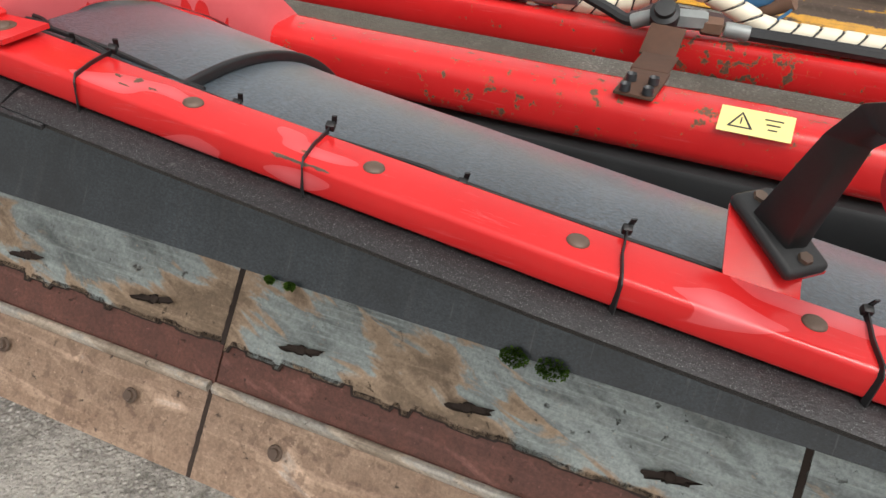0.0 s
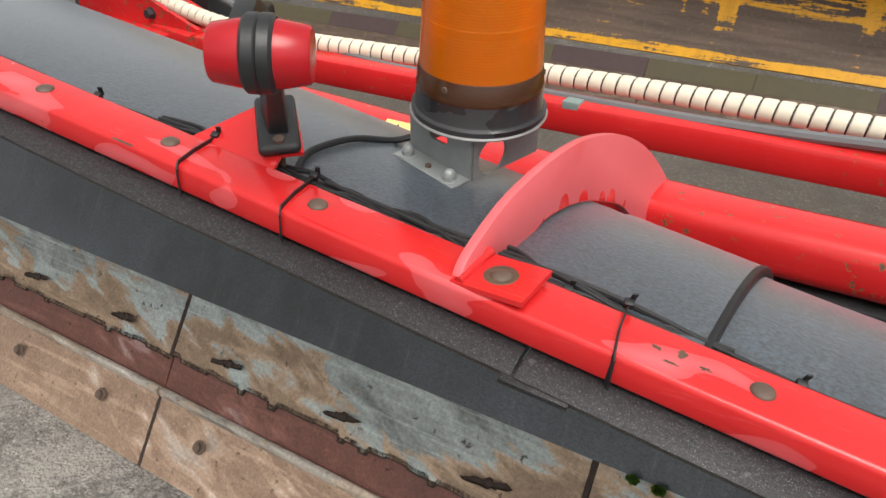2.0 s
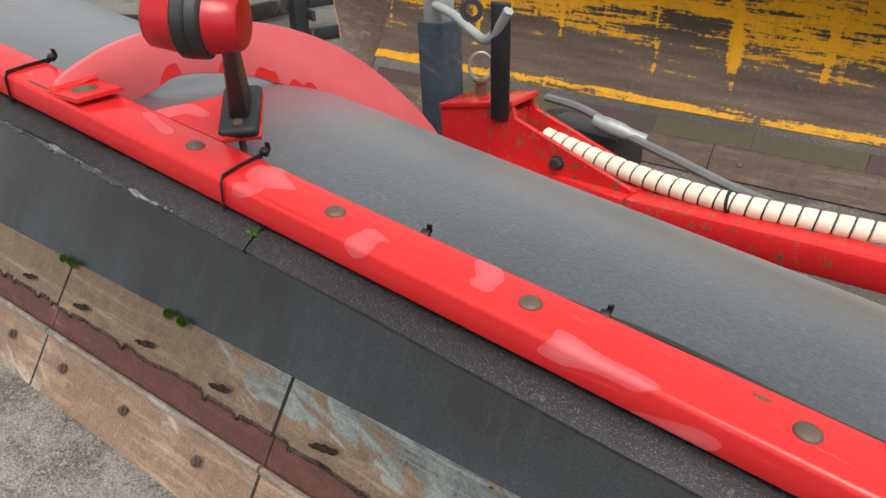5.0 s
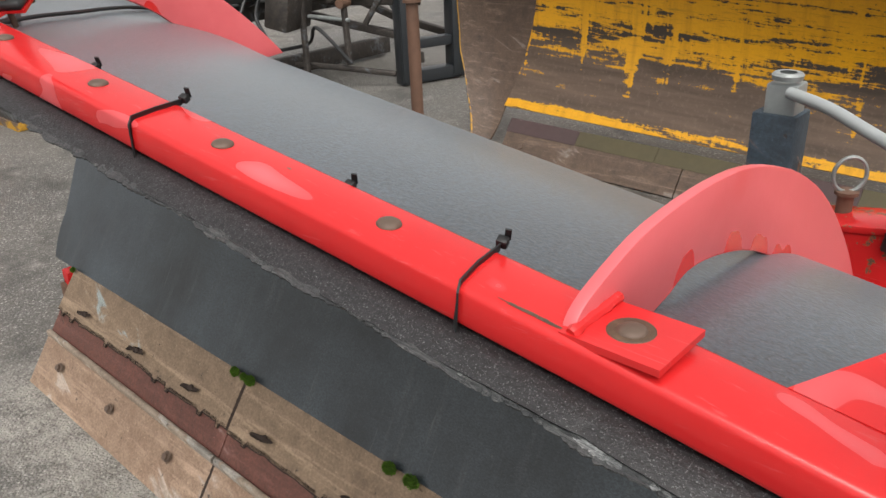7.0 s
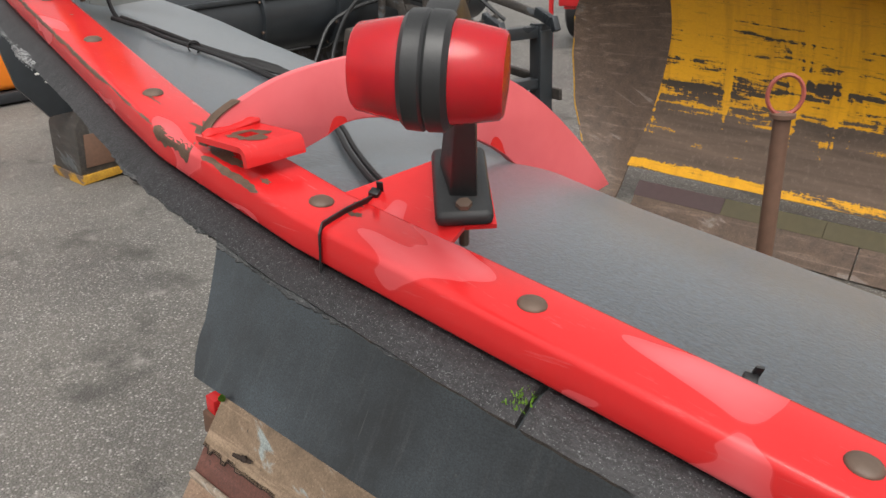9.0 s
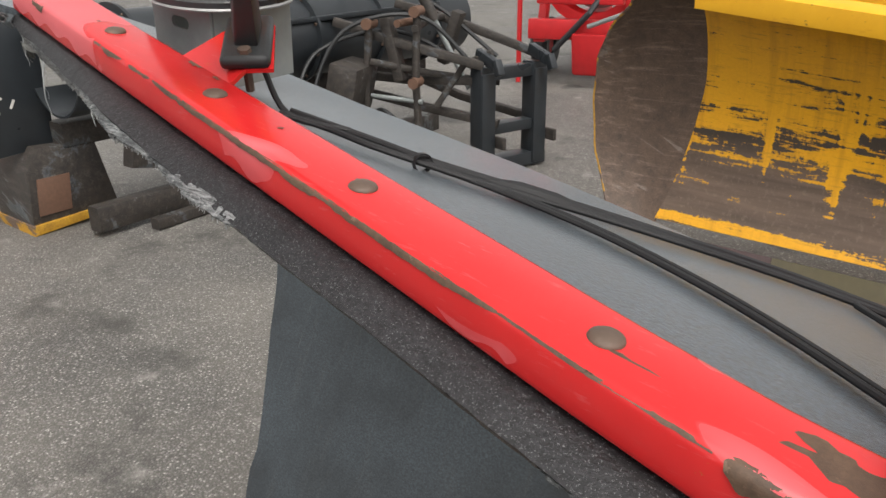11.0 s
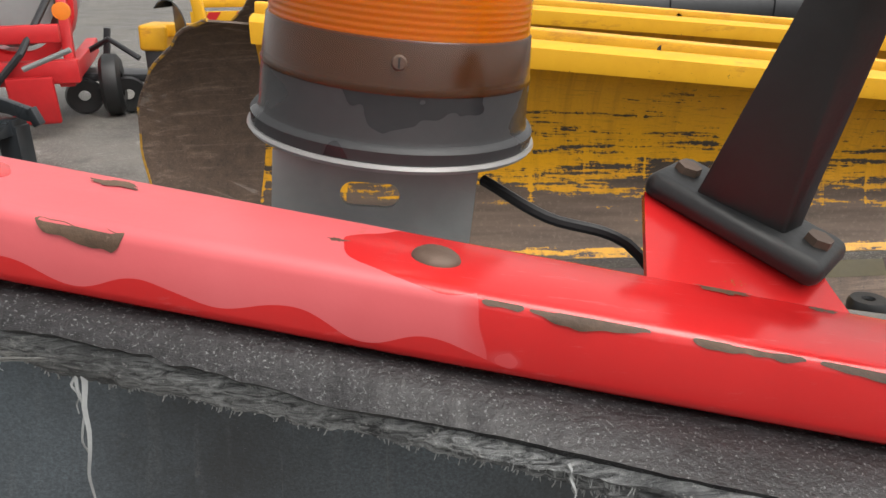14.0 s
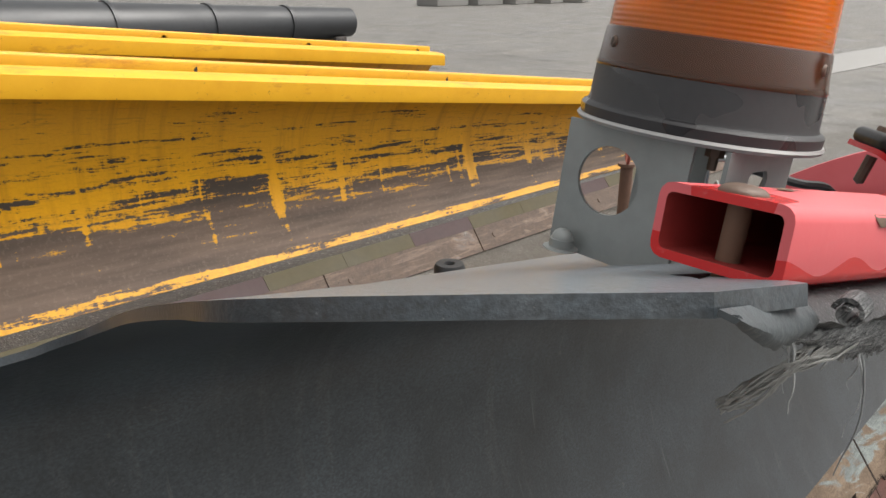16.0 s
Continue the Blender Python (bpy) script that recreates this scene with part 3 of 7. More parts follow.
def curl(x, t):
    """(y, z) of the mouldboard's outer face at x: t = 0 at the wear plates, 1 under the rail."""
    y1, z1 = rail_y(x) - 0.03, rail_z(x) - RAIL_H - 0.004
    y0, z0 = FOOT
    h = z1 - z0
    k1, k2, fall = 1.009 * h - 0.088, 0.049 + 0.632 * h, 0.471 - 0.659 * h
    p1 = (y0 + 0.574 * k1, z0 + 0.819 * k1)
    p2 = (y1 + k2, z1 + fall * k2)
    s = 1 - t
    y, z = (s ** 3 * a + 3 * s * s * t * b + 3 * s * t * t * c + t ** 3 * d for a, b, c, d in zip((y0, z0), p1, p2, (y1, z1)))
    # the sheet sags a little before its outer end
    sag = float(np.interp(-x, [3.6, 3.9, 4.1, 4.25, 4.45], [0, 0.003, 0.012, 0.021, 0.027])) * math.sin(math.pi * min(1.0, max(0.0, (t - 0.4) / 0.56)))
    return y, z - sag - step_down(x, t)


plough = thing("snow_plough", "large red snow plough with black plastic mouldboard and worn steel edge", "snow plough")

# mouldboard: one bent sheet, the outer end cut in a sweep
TS = np.linspace(0, 1, 61)
END = np.interp(TS, [0, 0.025, 0.05, 0.1, 0.15, 0.2, 0.25, 0.3, 0.35, 0.38, 0.42, 0.48, 0.54, 0.6, 0.65, 0.7, 0.75, 0.8, 0.85, 0.9, 0.94, 0.96, 0.975, 0.9875, 1.0],
                [-4.562, -4.604, -4.606, -4.65, -4.69, -4.715, -4.747, -4.79, -4.835, -4.855, -4.84, -4.76, -4.63, -4.50, -4.44, -4.418, -4.42, -4.435, -4.455, -4.475, -4.502, -4.504, -4.475, -4.446, -4.418])
grid = []
for u in np.concatenate([np.linspace(0, 0.95, 80), np.linspace(0.955, 1, 28)]):
    row = []
    for t, e in zip(TS, END):
        x = 1.2 + (e - 1.2) * u
        # under the rail the sheet stops just behind the rail's front
        a = min(1.0, max(0.0, (-4.322 - x) / 0.042))
        a = a * a * (3 - 2 * a)
        y, z = curl(x, t * (0.982 + 0.018 * a))
        s = a * max(0.0, (t - 0.8) / 0.2) ** 2
        row.append((x, y - 0.016 * s, z + 0.004 * s))
    grid.append(row)
part("mouldboard", sheet(grid, 0.008, uv="two"), [FRONT, SHEET], plough, "damp black plastic mouldboard curled over the top")

# top rail: hollow section, two lengths meeting at a slight bend
def rail_length(xs):
    pts = [(x, rail_y(x), rail_z(x) - RAIL_H / 2) for x in xs]
    bm = sweep(pts, rrect(RAIL_W, RAIL_H, 0.006), caps=False)
    sweep(pts, rrect(RAIL_W - 0.008, RAIL_H - 0.008, 0.003), caps=False, bm=bm)
    bm.verts.ensure_lookup_table()
    n = len(rrect(1, 1, 0.1))
    m = len(pts) * n
    for base in (0, (len(pts) - 1) * n):
        for i in range(n):
            j = (i + 1) % n
            bm.faces.new([bm.verts[k] for k in (base + i, base + j, m + base + j, m + base + i)])
    bm.verts.index_update()
    for f in bm.faces:
        if all(v.index >= m for v in f.verts):
            f.material_index = 1
    return bm


rail = part("top_rail", rail_length([1.2, 0.6, 0.2, -0.078, -0.466, -0.886, -1.466, -1.891, -2.278, -2.676, -3.277, -3.455, -3.475, -3.553, -3.750, -3.944, -4.137, -4.345]), [RED, plain("rail_inside", (0.30, 0.026, 0.022), 0.7, 0, 0.6, 60, 0.4)], plough, "red steel box rail with chipped edge and open end")


# paint worn through to brown steel along the front arris of the rail
def worn_arris(x0, x1, up, down, seed, bite=0.5):
    rows = []
    n = int(abs(x1 - x0) / 0.0015) + 4
    for i in range(n + 1):
        q = i / n
        x = x0 + (x1 - x0) * q
        d = Vector((0.1, rail_y(x + 0.05) - rail_y(x - 0.05), rail_z(x + 0.05) - rail_z(x - 0.05))).normalized()
        yy = Vector((0, 0, 1)).cross(d).normalized()
        zz = d.cross(yy)
        c = Vector((x, rail_y(x), rail_z(x)))
        e = min(1.0, 8 * q, 8 * (1 - q)) ** 0.5
        a = up * e * (0.9 + bite * 2.6 * noise.noise(Vector((x * 24, seed, 0))) + bite * 1.1 * noise.noise(Vector((x * 110, seed, 2))))
        b = down * e * (0.9 + bite * 2.6 * noise.noise(Vector((x * 30, seed, 5))) + bite * 1.1 * noise.noise(Vector((x * 140, seed, 8))))
        a, b = max(a, 0.0004), max(b, 0.0004)
        w, r, o = RAIL_W / 2, 0.006, 0.0004
        half = r * math.pi / 4
        sec = []
        for k in range(7):
            s = -b + (a + b) * k / 6
            if s > half:
                sec.append((-w + r + s - half, o))
            elif s < -half:
                sec.append((-w - o, -r + s + half))
            else:
                g = math.pi * 0.75 - s / r
                sec.append((-w + r + (r + o) * math.cos(g), -r + (r + o) * math.sin(g)))
        rows.append([c + yy * p + zz * s for p, s in sec])
    bm = bmesh.new()
    g = [[bm.verts.new(p) for p in r] for r in rows]
    for r1, r2 in zip(g, g[1:]):
        for k in range(len(r1) - 1):
            bm.faces.new((r1[k], r1[k + 1], r2[k + 1], r2[k]))
    part("worn_edge", bm, RUST_EDGE, rail, "bare brown steel where paint is worn off")


RUST_EDGE = worn_steel("worn_through_paint", (0.125, 0.075, 0.045), (0.060, 0.034, 0.022), (0.14, 0.095, 0.07), 0.66, 0.3)
for k, (x0, x1, up, down, bite) in enumerate(((-3.60, -3.998, 0.0080, 0.0045, 0.22), (-4.003, -4.043, 0.0026, 0.0024, 0.6), (-4.058, -4.101, 0.0016, 0.0020, 0.7), (-4.103, -4.118, 0.0008, 0.0012, 0.6), (-3.48, -3.60, 0.009, 0.001, 0.6), (-3.415, -3.475, 0.008, 0.010, 0.6), (-3.32, -3.40, 0.004, 0.003, 0.6), (-4.246, -4.278, 0.0100, 0.0060, 0.5), (-0.30, -0.36, 0.001, 0.002, 0.8), (-1.10, -1.13, 0.001, 0.002, 0.8))):
    worn_arris(x0, x1, up, down, 1.0 + k, bite)


def chip(x, dy, length, width, seed):
    """A flake of paint gone from the top of the rail, with a ragged outline."""
    bm = bmesh.new()
    d = Vector((0.1, rail_y(x + 0.05) - rail_y(x - 0.05), rail_z(x + 0.05) - rail_z(x - 0.05))).normalized()
    yy = Vector((0, 0, 1)).cross(d).normalized()
    zz = d.cross(yy)
    c = Vector((x, rail_y(x), rail_z(x))) + yy * dy + zz * 0.0004
    vs, n = [], 40
    for i in range(n):
        a = 2 * math.pi * i / n
        ca, sa = math.cos(a), math.sin(a)
        r = 1 + 0.75 * noise.noise(Vector((ca * 1.7, sa * 1.7, seed))) + 0.4 * noise.noise(Vector((ca * 5, sa * 5, seed + 3)))
        v = max(-0.0235 - dy, min(0.0235 - dy, sa * r * width / 2))
        vs.append(bm.verts.new(c + d * (ca * r * length / 2) + yy * v))
    bm.faces.new(vs)
    part("paint_chip", bm, RUST_EDGE, rail, "brown flake where paint has chipped off")


for k, (x, dy, ln, wd) in enumerate(((-4.268, 0.016, 0.022, 0.006), (-4.175, 0.0, 0.006, 0.003), (-4.215, -0.006, 0.004, 0.003), (-4.02, 0.022, 0.020, 0.006), (-3.98, 0.020, 0.010, 0.004), (-3.44, 0.004, 0.050, 0.022), (-3.40, 0.012, 0.055, 0.020), (-3.385, -0.012, 0.050, 0.016), (-3.53, -0.012, 0.05, 0.012), (-3.33, -0.014, 0.012, 0.006), (-3.245, 0.004, 0.012, 0.006), (-3.255, 0.018, 0.010, 0.005), (-3.86, 0.008, 0.004, 0.004), (-3.76, 0.004, 0.005, 0.003), (-0.53, 0.004, 0.006, 0.012), (-0.55, 0.0, 0.008, 0.004), (-0.51, -0.002, 0.010, 0.004), (-0.535, -0.012, 0.012, 0.003), (-2.60, 0.01, 0.004, 0.003), (-2.33, -0.022, 0.05, 0.004), (-1.50, 0.014, 0.012, 0.004))):
    chip(x, dy, ln, wd, k * 2.3)


def rail_at(x, dy=0.0, dz=0.0):
    """A frame on top of the rail at x: local x along the rail, y across it, z up."""
    d = Vector((0.1, rail_y(x + 0.05) - rail_y(x - 0.05), rail_z(x + 0.05) - rail_z(x - 0.05))).normalized()
    yy = Vector((0, 0, 1)).cross(d).normalized()
    zz = d.cross(yy)
    m = Matrix((d, yy, zz)).transposed().to_4x4()
    return Matrix.Translation((x, rail_y(x), rail_z(x))) @ m @ Matrix.Translation((0, dy, dz))


# cup-head bolts along the rail
CUP = [(0, 0.0042), (0.004, 0.0040), (0.0075, 0.0031), (0.0095, 0.0017), (0.0101, 0.0004), (0.0100, -0.002)]
BOLTS = [0.70, 0.50, 0.30, 0.110, -0.080, -0.271, -0.466, -0.886, -1.077, -1.269, -1.466, -1.680, -1.891, -2.086, -2.478, -2.676, -2.880, -3.080, -3.277, -3.553, -3.750, -3.944, -4.137, -4.330]
cup_mesh = None
for x in BOLTS:
    if cup_mesh is None:
        ob = part("bolt", turned(CUP, 20), BOLT, plough, "rusty cup-head bolt")
        cup_mesh = ob.data
    else:
        ob = new("bolt", cup_mesh)
        ob.parent = plough
    ob.matrix_world = rail_at(x) @ pose(0, 0, 0, 0, 0, x * 700)
# the bolt shank inside the open rail end
b_end = part("bolt_shank", turned([(0.0, 0.0), (0.005, 0.0), (0.005, -0.04), (0, -0.04)], 12), RUST, plough, "rusty bolt shank")
b_end.matrix_world = rail_at(-4.330)


# rubber lip clamped under the rail, in lengths with ragged edges
def lip_width(x):
    """How far the last length of lip stands out before the rail: narrow and worn away towards the open end."""
    return float(np.interp(-x, [3.6, 3.9, 4.06, 4.13, 4.20, 4.34], [0.022, 0.025, 0.025, 0.014, 0.008, 0.005]))


def lip(x0, x1, width, drop, rag, sag=0.0, seed=0.0, n=160, extra=None):
    rows = []
    for i in range(n + 1):
        x = x0 + (x1 - x0) * i / n
        # beyond the rail the lip rises to the sheet's corner
        y0, z0 = rail_y(x), rail_z(x) - RAIL_H - 0.002
        rise = min(1.0, max(0.0, (-4.340 - x) / 0.045))
        jag = noise.noise(Vector((x * 9, seed, 0))) * 0.5 + noise.noise(Vector((x * 38, seed, 3))) * 0.3 + noise.noise(Vector((x * 120, seed, 7))) * 0.2
        w = max(0.002, width + rag * jag + (extra(x) if extra else 0.0))
        wav = sag * noise.noise(Vector((x * 3.3, seed + 5, 0)))
        row = []
        for k in range(7):
            q = k / 6
            yy = y0 - 0.004 - (RAIL_W / 2 - 0.006 + w) * q
            s = max(0.0, (y0 - RAIL_W / 2 + 0.004 - yy) / max(w, 0.01))
            row.append((x, yy, z0 - 0.008 - (drop + wav) * (1 - rise) * s ** 1.5 + rise * (0.010 * q - 0.003)))
        rows.append(row)
    return sheet(rows, 0.008)


part("lip", lip(1.2, -0.648, 0.026, 0.008, 0.001, 0.002, 1.0), LIP, plough, "black rubber lip with straight cut edge")
part("lip", lip(-0.652, -1.96, 0.024, 0.008, 0.002, 0.002, 2.0), LIP, plough, "black rubber lip with straight cut edge")
part("lip", lip(-1.965, -3.05, 0.022, 0.010, 0.007, 0.004, 3.0), LIP, plough, "torn black rubber lip")
part("lip", lip(-3.055, -3.63, 0.022, 0.010, 0.005, 0.006, 4.0, 140), LIP, plough, "black rubber lip with rough edge")
end_lip = part("lip", lip(-3.622, -4.372, 0.0, 0.0105, 0.004, 0.006, 4.0, 260, lip_width), LIP, plough, "torn wavy rubber lip with frayed edge")

# torn underlayer of the lip, peeled away in grey ragged fibre

def torn_rubber(tone=1.0):
    """Torn rubber and cord: dark and pale fibres running along the edge."""
    m, nt, b = nodes_of("torn_layer", 0.7)
    f1 = noise_of(nt, coords(nt, scale=(1, 12, 12)), 30, 6, 0.7, 1.2)
    f2 = noise_of(nt, coords(nt), 300, 4, 0.7)
    f3 = noise_of(nt, coords(nt), 25, 4, 0.6)
    col = mix(nt, ramp(nt, f1, [(0.38, 0.0), (0.62, 1.0)]), (0.020, 0.022, 0.024), (0.15 * tone, 0.155 * tone, 0.155 * tone))
    col = mix(nt, ramp(nt, f3, [(0.45, 0.0), (0.6, 0.7)]), col, (0.035, 0.037, 0.04))
    col = mix(nt, ramp(nt, f2, [(0.6, 0.0), (0.7, 0.6)]), col, (0.28 * tone, 0.28 * tone, 0.27 * tone))
    to(nt, b, "Base Color", col)
    bump(nt, b, calc(nt, 'ADD', f1, f2), 0.9, 0.002)
    return m


TORN = torn_rubber(1.9)
TORN_DARK = torn_rubber(0.6)
CORD = plain("torn_cord", (0.21, 0.21, 0.20), 0.9, 0, 0.8, 260, 1.0)
SKIN = plain("peeled_skin", (0.052, 0.062, 0.067), 0.6, 0, 0.75, 130, 1.0)


TORN_EDGE = []


def torn_layer(x0, x1, inner, outer, drop, seed, n=220, taper=9):
    """A peeled layer under the lip; with inner None it follows the worn end of the lip and hangs down more towards the open end."""
    rows = []
    for i in range(n + 1):
        q = i / n
        x = x0 + (x1 - x0) * q
        e = min(1.0, 6 * q, taper * (1 - q))
        jag = 0.55 * noise.noise(Vector((x * 14, seed, 0))) + 0.3 * noise.noise(Vector((x * 60, seed, 2))) + 0.25 * noise.noise(Vector((x * 230, seed, 4)))
        k = min(1.0, max(0.0, (-4.06 - x) / 0.22)) if inner is None else 0.0
        ya = rail_y(x) - RAIL_W / 2 - (lip_width(x) - 0.006 if inner is None else inner)
        yb_ = ya - outer * (1 + jag) * e * (1 - 1.2 * k) - 0.001
        za = rail_z(x) - RAIL_H - 0.014 - 0.004 * (1 - e)
        dp = (drop * (1 - k) + 0.020 * k) * (1 + 0.7 * jag * k)
        rows.append([(x, ya + (yb_ - ya) * s - 0.004 * k * math.sin(math.pi * s), za - dp * e * s ** 1.4 - 0.003 * s * noise.noise(Vector((x * 40, seed, s * 3)))) for s in (0, 0.2, 0.4, 0.6, 0.8, 1.0)])
    TORN_EDGE.extend(r[-1] for r in rows)
    return sheet(rows, 0.002)


part("torn_layer", torn_layer(-3.74, -4.345, None, 0.009, 0.006, 1.0, 520), TORN, end_lip, "peeled grey layer with ragged fibres")
part("torn_layer", torn_layer(-3.98, -4.335, None, 0.006, 0.012, 2.0, 300, 5.0), TORN, end_lip, "peeled grey layer with ragged fibres")
# skin peeled off the corner of the sheet, hanging in a curved flap
rows = []
for i in range(25):
    q = i / 24
    x = -4.424 + 0.080 * q
    top = Vector((x, 0.564 + 0.003 * q, 1.409 - 0.022 * q))
    hang = 0.0015 + 0.016 * math.sin(math.pi * min(1.0, q * 0.72 + 0.02)) + 0.004 * noise.noise(Vector((q * 7, 2, 1)))
    rows.append([top + Vector((0.006 * v * q, -0.007 * math.sin(math.pi * v * 0.8), -hang * v)) for v in (0, 0.2, 0.4, 0.6, 0.8, 1.0)])
part("peeled_flap", sheet(rows, 0.002), SKIN, end_lip, "grey skin peeled off the corner of the sheet")
# a rope of twisted torn fibres at the end of the layer
twist = smooth_line([(-4.170, 0.548, 1.330), (-4.215, 0.550, 1.342), (-4.262, 0.556, 1.350), (-4.305, 0.563, 1.355), (-4.335, 0.567, 1.356), (-4.348, 0.575, 1.348), (-4.357, 0.585, 1.338)], 10)
bm = bmesh.new()
for m in range(26):
    line = [p + Vector((0.0, 0.005 * noise.noise(Vector((q * 0.05, m * 2.3, 7))), 0.009 * noise.noise(Vector((q * 0.05, m * 1.7, 1))) + 0.0012 * noise.noise(Vector((q * 0.5, m * 3.1, 9))))) for q, p in enumerate(twist)]
    sweep(line, ring(0.00065, 5), bm=bm, scale=[0.7 + 0.5 * abs(noise.noise(Vector((q * 0.4, m, 5)))) for q in range(len(line))])
part("torn_rope", bm, CORD, end_lip, "twisted rope of torn grey fibres")
# short hairs all along the torn edges, longer strips near the end
rnd = random.Random(11)
bm = bmesh.new()


def strand(x, y, z, length, wid, curlx, seed):
    pts, rr = [Vector((x, y, z))], random.Random(seed)
    d = Vector((rr.uniform(-0.3, 0.3), -0.6, -0.5))
    m = 7
    for k in range(m):
        d = (d + Vector((curlx * 0.3 + rr.uniform(-0.25, 0.25), rr.uniform(-0.1, 0.18), -0.55))).normalized()
        pts.append(pts[-1] + d * (length / m))
    return pts, [(-wid, -0.0004), (wid, -0.0004), (wid, 0.0004), (-wid, 0.0004)]


for i in range(1300):
    x, y, z = TORN_EDGE[rnd.randrange(len(TORN_EDGE))]
    if noise.noise(Vector((x * 26, 3, 3))) < -0.15:
        continue
    near_end = max(0.0, (-3.7 - x) / 0.6)
    y, z = y + rnd.uniform(0, 0.003), z + rnd.uniform(0, 0.002)
    pts, sec = strand(x, y, z, rnd.uniform(0.0012, 0.0045) * (1 + 0.5 * near_end), rnd.uniform(0.00005, 0.00013), rnd.uniform(-1.2, 1.2), i)
    sweep(pts[::2], sec, caps=False, bm=bm)
tagged(part("frayed_hairs", bm, FRAY, end_lip, "fine grey frayed fibres", False), kind="stuff")
for k, (x, ln, wd) in enumerate(((-4.340, 0.034, 0.0032), (-4.332, 0.010, 0.0030), (-4.322, 0.013, 0.0035), (-4.308, 0.014, 0.0032), (-4.297, 0.008, 0.0020), (-4.277, 0.058, 0.0036), (-4.190, 0.010, 0.0016), (-4.153, 0.008, 0.0016), (-4.094, 0.016, 0.0022), (-4.03, 0.009, 0.0016))):
    root = min(TORN_EDGE, key=lambda p: abs(p[0] - x))
    y, z = root[1] + 0.002, root[2]
    bm = bmesh.new()
    for s in range(3):
        f = (1.0, 0.7, 0.35)[s]
        pts, sec = strand(x + rnd.uniform(-1, 1) * wd, y + rnd.uniform(-0.001, 0.001), z + 0.004, ln * f * 1.25, wd * (0.34, 0.2, 0.2)[s], rnd.uniform(-0.3, 0.3), 900 + k)
        pts = [p + Vector((rnd.uniform(-1, 1), rnd.uniform(-1, 1), 0)) * wd * 0.35 for p in pts]
        line = smooth_line(pts, 3)
        sweep(line, sec, scale=[max(0.2, 1 - 0.75 * q / len(line)) for q in range(len(line))], bm=bm)
    part("torn_strip", bm, FRAY, end_lip, "hanging grey torn strip", False)
# layered, peeling edges along the older lengths of lip
part("torn_layer", torn_layer(-1.97, -3.045, 0.014, 0.012, 0.004, 5.0, 760), TORN_DARK, plough, "peeling dark edge of the rubber lip")
part("torn_layer", torn_layer(-3.06, -3.61, 0.012, 0.011, 0.006, 7.0, 400), TORN_DARK, plough, "peeling dark edge of the rubber lip")
part("torn_layer", torn_layer(-1.99, -2.42, 0.006, 0.016, 0.003, 9.0, 300), TORN, plough, "peeling dark edge of the rubber lip")
# a curled tongue of torn rubber at the end
spiral = []
for i in range(26):
    a = i * 0.33
    r = 0.0048 - 0.00014 * i
    spiral.append([Vector((-4.338 + dx, 0.550 + r * math.cos(a), 1.386 + r * math.sin(a))) for dx in (-0.005 - 0.00012 * i, -0.002, 0.002, 0.005)])
part("curled_tongue", sheet(spiral, 0.0018), TORN, end_lip, "curled tongue of torn rubber")

# wear zone: upper plates, reddish carrier strip, bolted cutting edges
JOINTS = [1.14, 0.216, -0.702, -1.608, -2.532, -3.480, -4.42]
UP0, UP1 = Vector((0, 0.923, 0.306)), Vector((0, 0.842, 0.198))
LO0, LO1 = Vector((0, 0.798, 0.128)), Vector((0, 0.706, 0.002))


def slope_frame(x, a, b, s):
    """Frame on the sloping face between the lines a (top) and b (foot): x along the blade, y down the slope, z outwards."""
    d = (b - a).normalized()
    n = Vector((1, 0, 0)).cross(d)
    if n.y > 0:
        n = -n
    xa = d.cross(n)
    p = a + (b - a) * s
    return Matrix.Translation((x, p.y, p.z)) @ Matrix((xa, d, n)).transposed().to_4x4()


def tooth_edge(x, seed):
    """How far the worn lower edge departs from straight: short steps of uneven length, with tabs and nicks."""
    pos, g, rr = -5.0, 0.0, random.Random(int(seed * 7 + 3))
    while pos < x:
        pos += rr.uniform(0.022, 0.075)
        g = rr.choice((-0.050, -0.030, -0.015, 0.0, 0.0, 0.012, 0.030)) + rr.uniform(-0.008, 0.008)
        if rr.random() < 0.25:
            tab = pos + rr.uniform(0.006, 0.014)
            if pos < x <= tab:
                return 0.065
            pos = tab
    return g + 0.012 * noise.noise(Vector((x * 90, seed, 1)))


def toothed_plate(x0, x1, a, b, thick, seed, teeth):
    """A flat plate whose lower edge is worn into shallow teeth."""
    rows = []
    n = max(6, int(abs(x1 - x0) / (0.004 if teeth else 0.02)))
    d = (b - a)
    for i in range(n + 1):
        x = x0 + (x1 - x0) * i / n
        g = tooth_edge(x, seed) if teeth else 0.0
        top = 0.006 * noise.noise(Vector((x * 5, seed, 9))) + 0.004 * noise.noise(Vector((x * 40, seed, 9)))
        rows.append([(x, (a + d * (q * (1 + g) + top * (1 - q))).y, (a + d * (q * (1 + g) + top * (1 - q))).z) for q in (0, 0.25, 0.5, 0.75, 0.92, 1.0)])
    return sheet(rows, thick)


def edge_shade_dirt(x0, x1, a, b, seed):
    """A dark strip for the shadow and dirt under a plate's worn lower edge, in an uneven line."""
    rows, d = [], b - a
    n = int(abs(x1 - x0) / 0.004)
    for i in range(n + 1):
        x = x0 + (x1 - x0) * i / n
        g = 1 + max(tooth_edge(x - 0.004, seed), tooth_edge(x + 0.004, seed))
        w = 0.014 + 0.020 * max(0.0, noise.noise(Vector((x * 17, seed, 4))) + 0.2)
        rows.append([(x, (a + d * q).y, (a + d * q).z) for q in (g - 0.06, g + w)])
    return sheet(rows, 0.0045)


